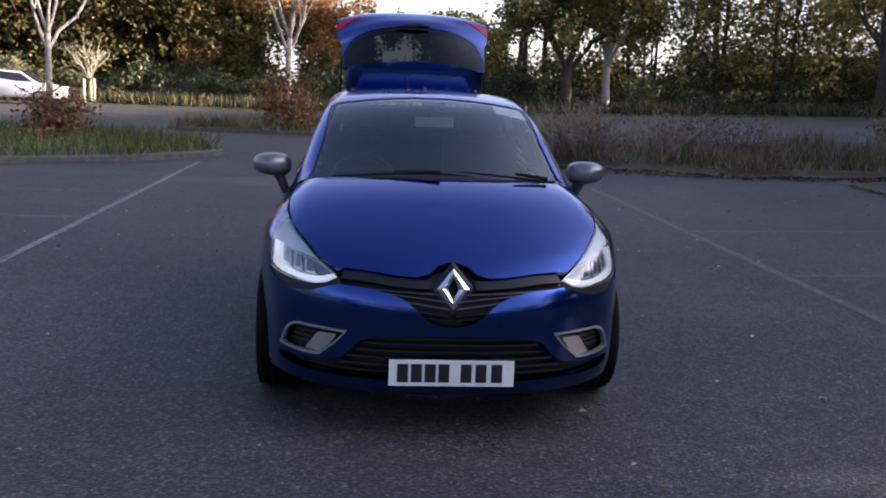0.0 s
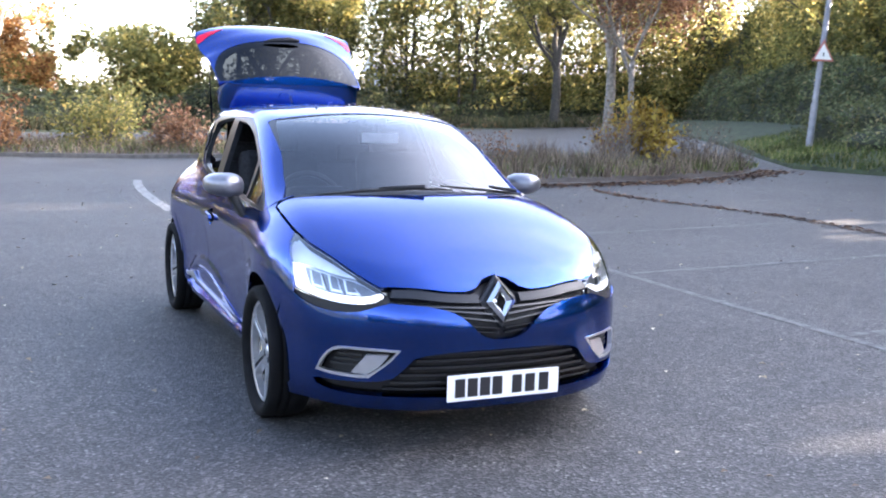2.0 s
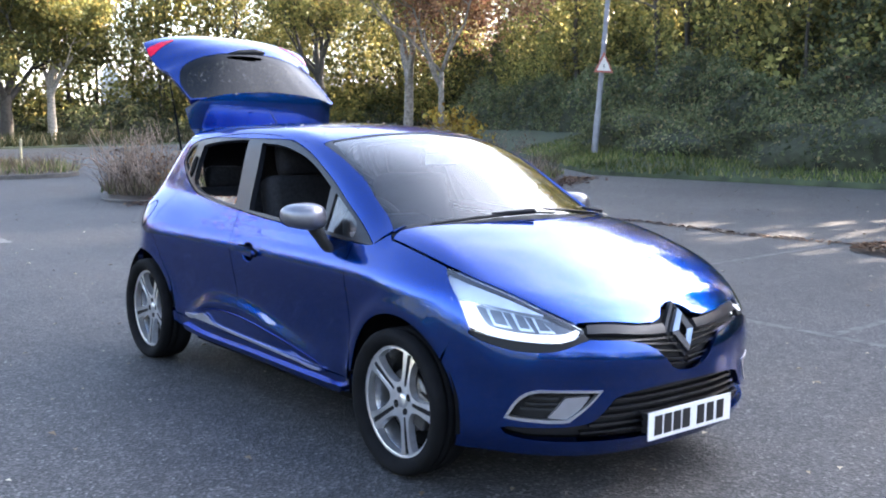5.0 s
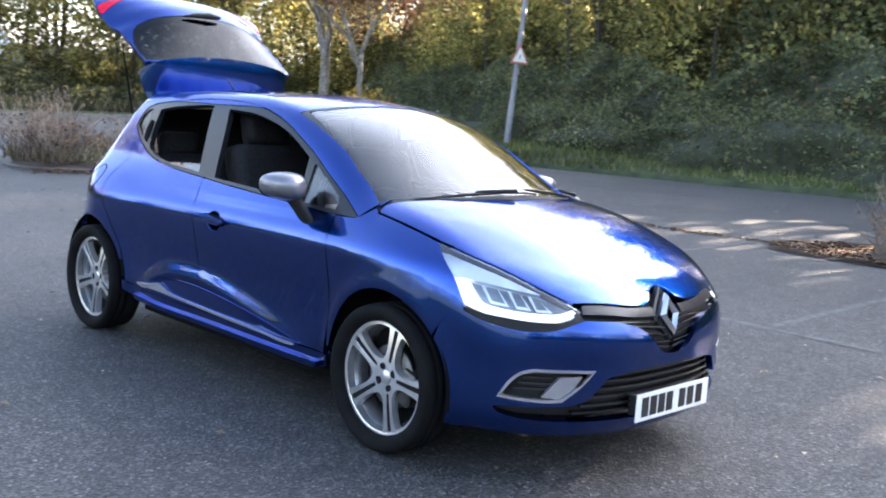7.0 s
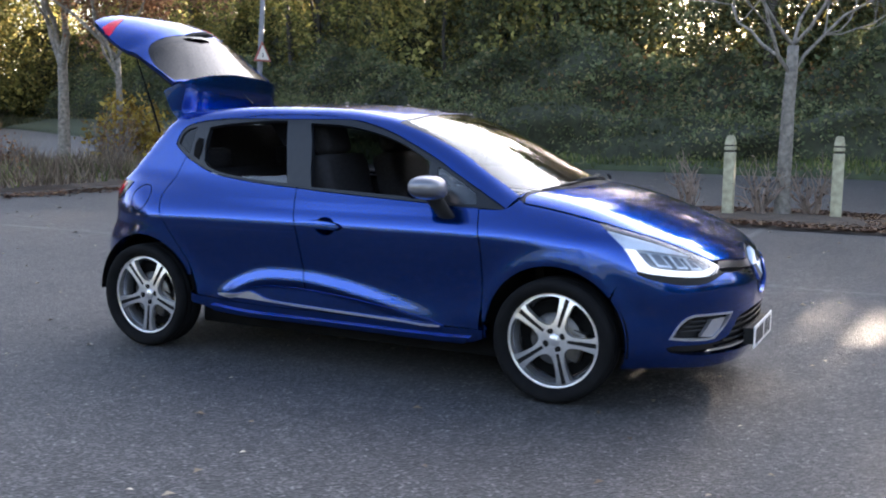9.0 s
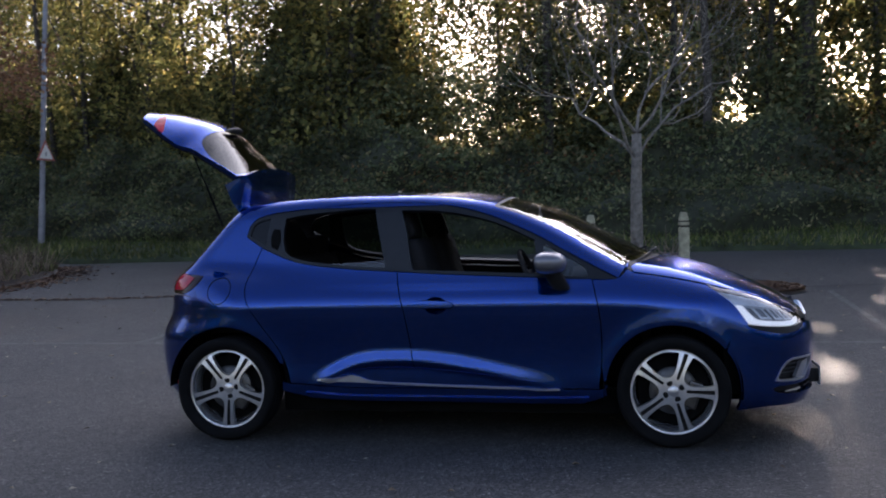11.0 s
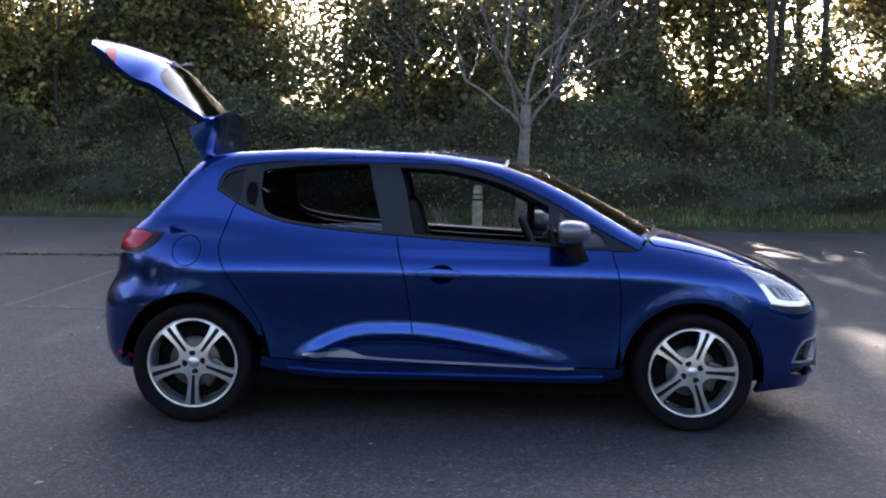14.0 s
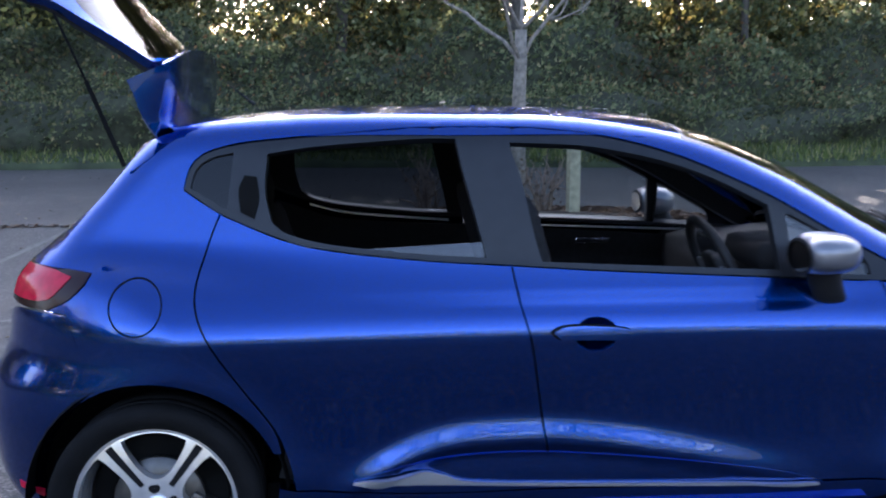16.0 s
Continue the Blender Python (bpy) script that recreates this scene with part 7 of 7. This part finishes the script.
dash = part("dashboard", dash_b, M_DASH, car, smooth=True)
part("binnacle", box_bm((0.34, 0.16, 0.10), (-0.37, 0.64, 0.965), 0.04), M_DASH, dash, smooth=True)
part("screen", box_bm((0.20, 0.03, 0.15), (0, 0.70, 0.90), 0.01), M_DARKWIN, dash)
part("console", box_bm((0.22, 0.9, 0.30), (0, 1.05, 0.42), 0.04), M_DASH, car, smooth=True)
tilt = Matrix.Translation((-0.37, 0.80, 0.905)) @ Matrix.Rotation(radians(-24), 4, 'X') @ Matrix.Rotation(radians(90), 4, 'X')
ring = bmesh.new()
rows = []
for i in range(40):
    a = 2 * math.pi * i / 40
    rows.append([ring.verts.new(((0.18 + 0.016 * math.cos(c)) * math.cos(a), (0.18 + 0.016 * math.cos(c)) * math.sin(a), 0.016 * math.sin(c))) for c in np.linspace(0, 2 * math.pi, 11)[:-1]])
for i in range(40):
    p, q = rows[i], rows[(i + 1) % 40]
    for k in range(10):
        ring.faces.new((p[k], q[k], q[(k + 1) % 10], p[(k + 1) % 10]))
bmesh.ops.transform(ring, matrix=tilt, verts=ring.verts)
sw = part("steering_wheel", ring, M_PLASTIC, car, "black steering wheel with silver inserts", smooth=True)
for ang, m in ((0, M_SILVER), (180, M_SILVER), (270, M_PLASTIC)):
    b = box_bm((0.13, 0.035, 0.014), (0.11, 0, 0), 0.005)
    bmesh.ops.transform(b, matrix=tilt @ Matrix.Rotation(radians(ang), 4, 'Z'), verts=b.verts)
    part("spoke", b, m, sw)
b = box_bm((0.13, 0.12, 0.04), (0, 0, 0), 0.02)
bmesh.ops.transform(b, matrix=tilt, verts=b.verts)
part("hub", b, M_PLASTIC, sw, smooth=True)
rv = part("rear_view_mirror", box_bm((0.235, 0.03, 0.072), (0.02, 0.80, 1.272), 0.014), M_PLASTIC, car, "rear-view mirror behind the windscreen", smooth=True)
part("mirror_glass", box_bm((0.215, 0.004, 0.055), (0.02, 0.782, 1.272), 0.001), M_LAMPBOWL, rv)
part("stalk", box_bm((0.03, 0.10, 0.05), (0.02, 0.84, 1.325), 0.008), M_PLASTIC, rv)
part("sensor_pod", box_bm((0.13, 0.12, 0.05), (0.02, 0.90, 1.355), 0.015), M_PLASTIC, car)
lin = outline([(0.44, 0.90), (1.0, 0.935), (1.552, 0.965), (2.07, 1.00), (2.36, 1.08)], [(2.40, 0.9), (2.2, 0.5), (2.1, 0.33), (0.45, 0.33)], step=0.06)
linings = both("door_lining", lin, sd, M_DASH, car, off=-0.055, thick=0.004, step=0.10)
sillr = outline([(0.55, 0.934), (1.0, 0.948), (1.30, 0.960), (1.50, 0.972)], [(1.50, 0.966), (1.30, 0.954), (1.0, 0.942), (0.55, 0.928)], step=0.05)
sillr2 = outline([(1.62, 0.985), (1.85, 1.004), (2.07, 1.026), (2.22, 1.060)], [(2.22, 1.052), (2.07, 1.018), (1.85, 0.997), (1.62, 0.978)], step=0.05)
for s_ in (sillr, sillr2):
    a, b = both("window_seal", s_, sd, M_SILVER, car, off=-0.045, thick=0.006, step=0.06)
    a.parent, b.parent = linings
part("inner_handle", box_bm((0.02, 0.16, 0.026), (0.69, 0.98, 0.865), 0.008), M_CHROME, linings[1])
head_half = np.vstack([spline([(0, 2.5), (-0.45, 2.45)], 0.06)[:-1], spline([(-0.45, 2.45), (-0.55, 2.0), (-0.56, 1.4), (-0.54, 1.05)], 0.06)[:-1], spline([(-0.53, 1.03), (0, 1.0)], 0.06)])
panel("headlining", mirror_outline(head_half), wtop, M_CLOTH, car, f=cabin, off=-0.035, thick=0.004, step=0.12)


# ---- fallen leaves on the car ----
rng = np.random.default_rng(5)
for nm, xy, f_, lab in (("fallen_leaves", np.column_stack([rng.uniform(-0.5, 0.5, 26), rng.uniform(1.0, 1.8, 26)]), on_top(cabin), "small pale leaves and debris on the roof"), ("fallen_leaves", np.column_stack([rng.uniform(0.42, 0.62, 14), rng.uniform(0.17, 0.22, 14)]), on_top(solid), "dry leaves caught below the windscreen")):
    P = f_(xy) + (0, 0, 0.008)
    n = len(P)
    ang = rng.uniform(0, 6.28, n)
    s_ = rng.uniform(0.008, 0.022, n)[:, None]
    a = np.column_stack([np.cos(ang), np.sin(ang), rng.uniform(-0.2, 0.4, n)]) * s_
    b = np.column_stack([-np.sin(ang), np.cos(ang), rng.uniform(-0.2, 0.4, n)]) * s_ * 0.6
    V = np.stack([P - a, P + b, P + a, P - b], 1).reshape(-1, 3)
    ob = mesh_obj(nm, V, [(4 * i, 4 * i + 1, 4 * i + 2, 4 * i + 3) for i in range(n)], M_PALE_LEAF)
    tagged(ob, lab, "leaves", kind="stuff")


# ---- white car by the far road ----
M_WHITE = mat("white_car_paint", (0.56, 0.57, 0.60), 0.3, coat=0.8, noise_scale=3, noise_amt=0.05)
far = empty("parked_car", (-15.5, 41.0, 0.0))
prof = [(-2.05, 0.30), (-2.10, 0.55), (-1.95, 0.80), (-1.15, 0.96), (-0.45, 1.40), (0.55, 1.47), (1.45, 1.35), (1.95, 0.98), (2.08, 0.70), (2.02, 0.32)]
b = bmesh.new()
rows = []
for t in (-0.86, -0.84, -0.70, 0.0, 0.70, 0.84, 0.86):
    k = 1.0 if abs(t) < 0.75 else (0.985 if abs(t) < 0.85 else 0.96)
    rows.append([b.verts.new((-x * k, t * (1.0 if z < 1.0 else 0.80), 0.3 + (z - 0.3) * k)) for x, z in prof])
for p, q in zip(rows[:-1], rows[1:]):
    for i in range(len(prof)):
        b.faces.new((p[i], p[(i + 1) % len(prof)], q[(i + 1) % len(prof)], q[i]))
b.faces.new(rows[0])
b.faces.new(rows[-1])
part("body", b, M_WHITE, far, smooth=True)
for s in (-1, 1):
    w = bmesh.new()
    pts = [(1.05, 0.98), (0.48, 1.34), (-0.5, 1.40), (-1.35, 1.30), (-1.6, 1.02)]
    w.faces.new([w.verts.new((x, s * (0.86 - 0.17 * (z - 0.9) / 0.5) + s * 0.012, z)) for x, z in pts])
    part("side_window", w, M_DARKWIN, far)
    for xw in (-1.28, 1.28):
        wl = lathe([(0.02, -0.10), (0.19, -0.10), (0.22, -0.09), (0.30, -0.085), (0.315, -0.05), (0.315, 0.08), (0.02, 0.09)], 'Y', 24)
        bmesh.ops.scale(wl, vec=(1, -s, 1), verts=wl.verts)
        bmesh.ops.translate(wl, vec=(xw, s * 0.78, 0.315), verts=wl.verts)
        t = part("wheel", wl, M_RUBBER, far, smooth=True)
        hb = lathe([(0.01, 0), (0.20, 0.0), (0.21, 0.02)], 'Y', 20)
        bmesh.ops.translate(hb, vec=(xw, s * 0.885, 0.315), verts=hb.verts)
        part("wheel_trim", hb, M_SILVER, t)
part("windscreen", box_bm((0.95, 1.15, 0.02), (0.83, 0, 1.19), 0.004, turn=Matrix.Rotation(radians(33), 4, 'Y')), M_DARKWIN, far)
part("headlamp", box_bm((0.25, 0.30, 0.12), (1.95, 0.62, 0.74), 0.03), M_PLATE, far)
part("headlamp", box_bm((0.25, 0.30, 0.12), (1.95, -0.62, 0.74), 0.03), M_PLATE, far)
tagged(far, "white hatchback parked beside the far road", "car")
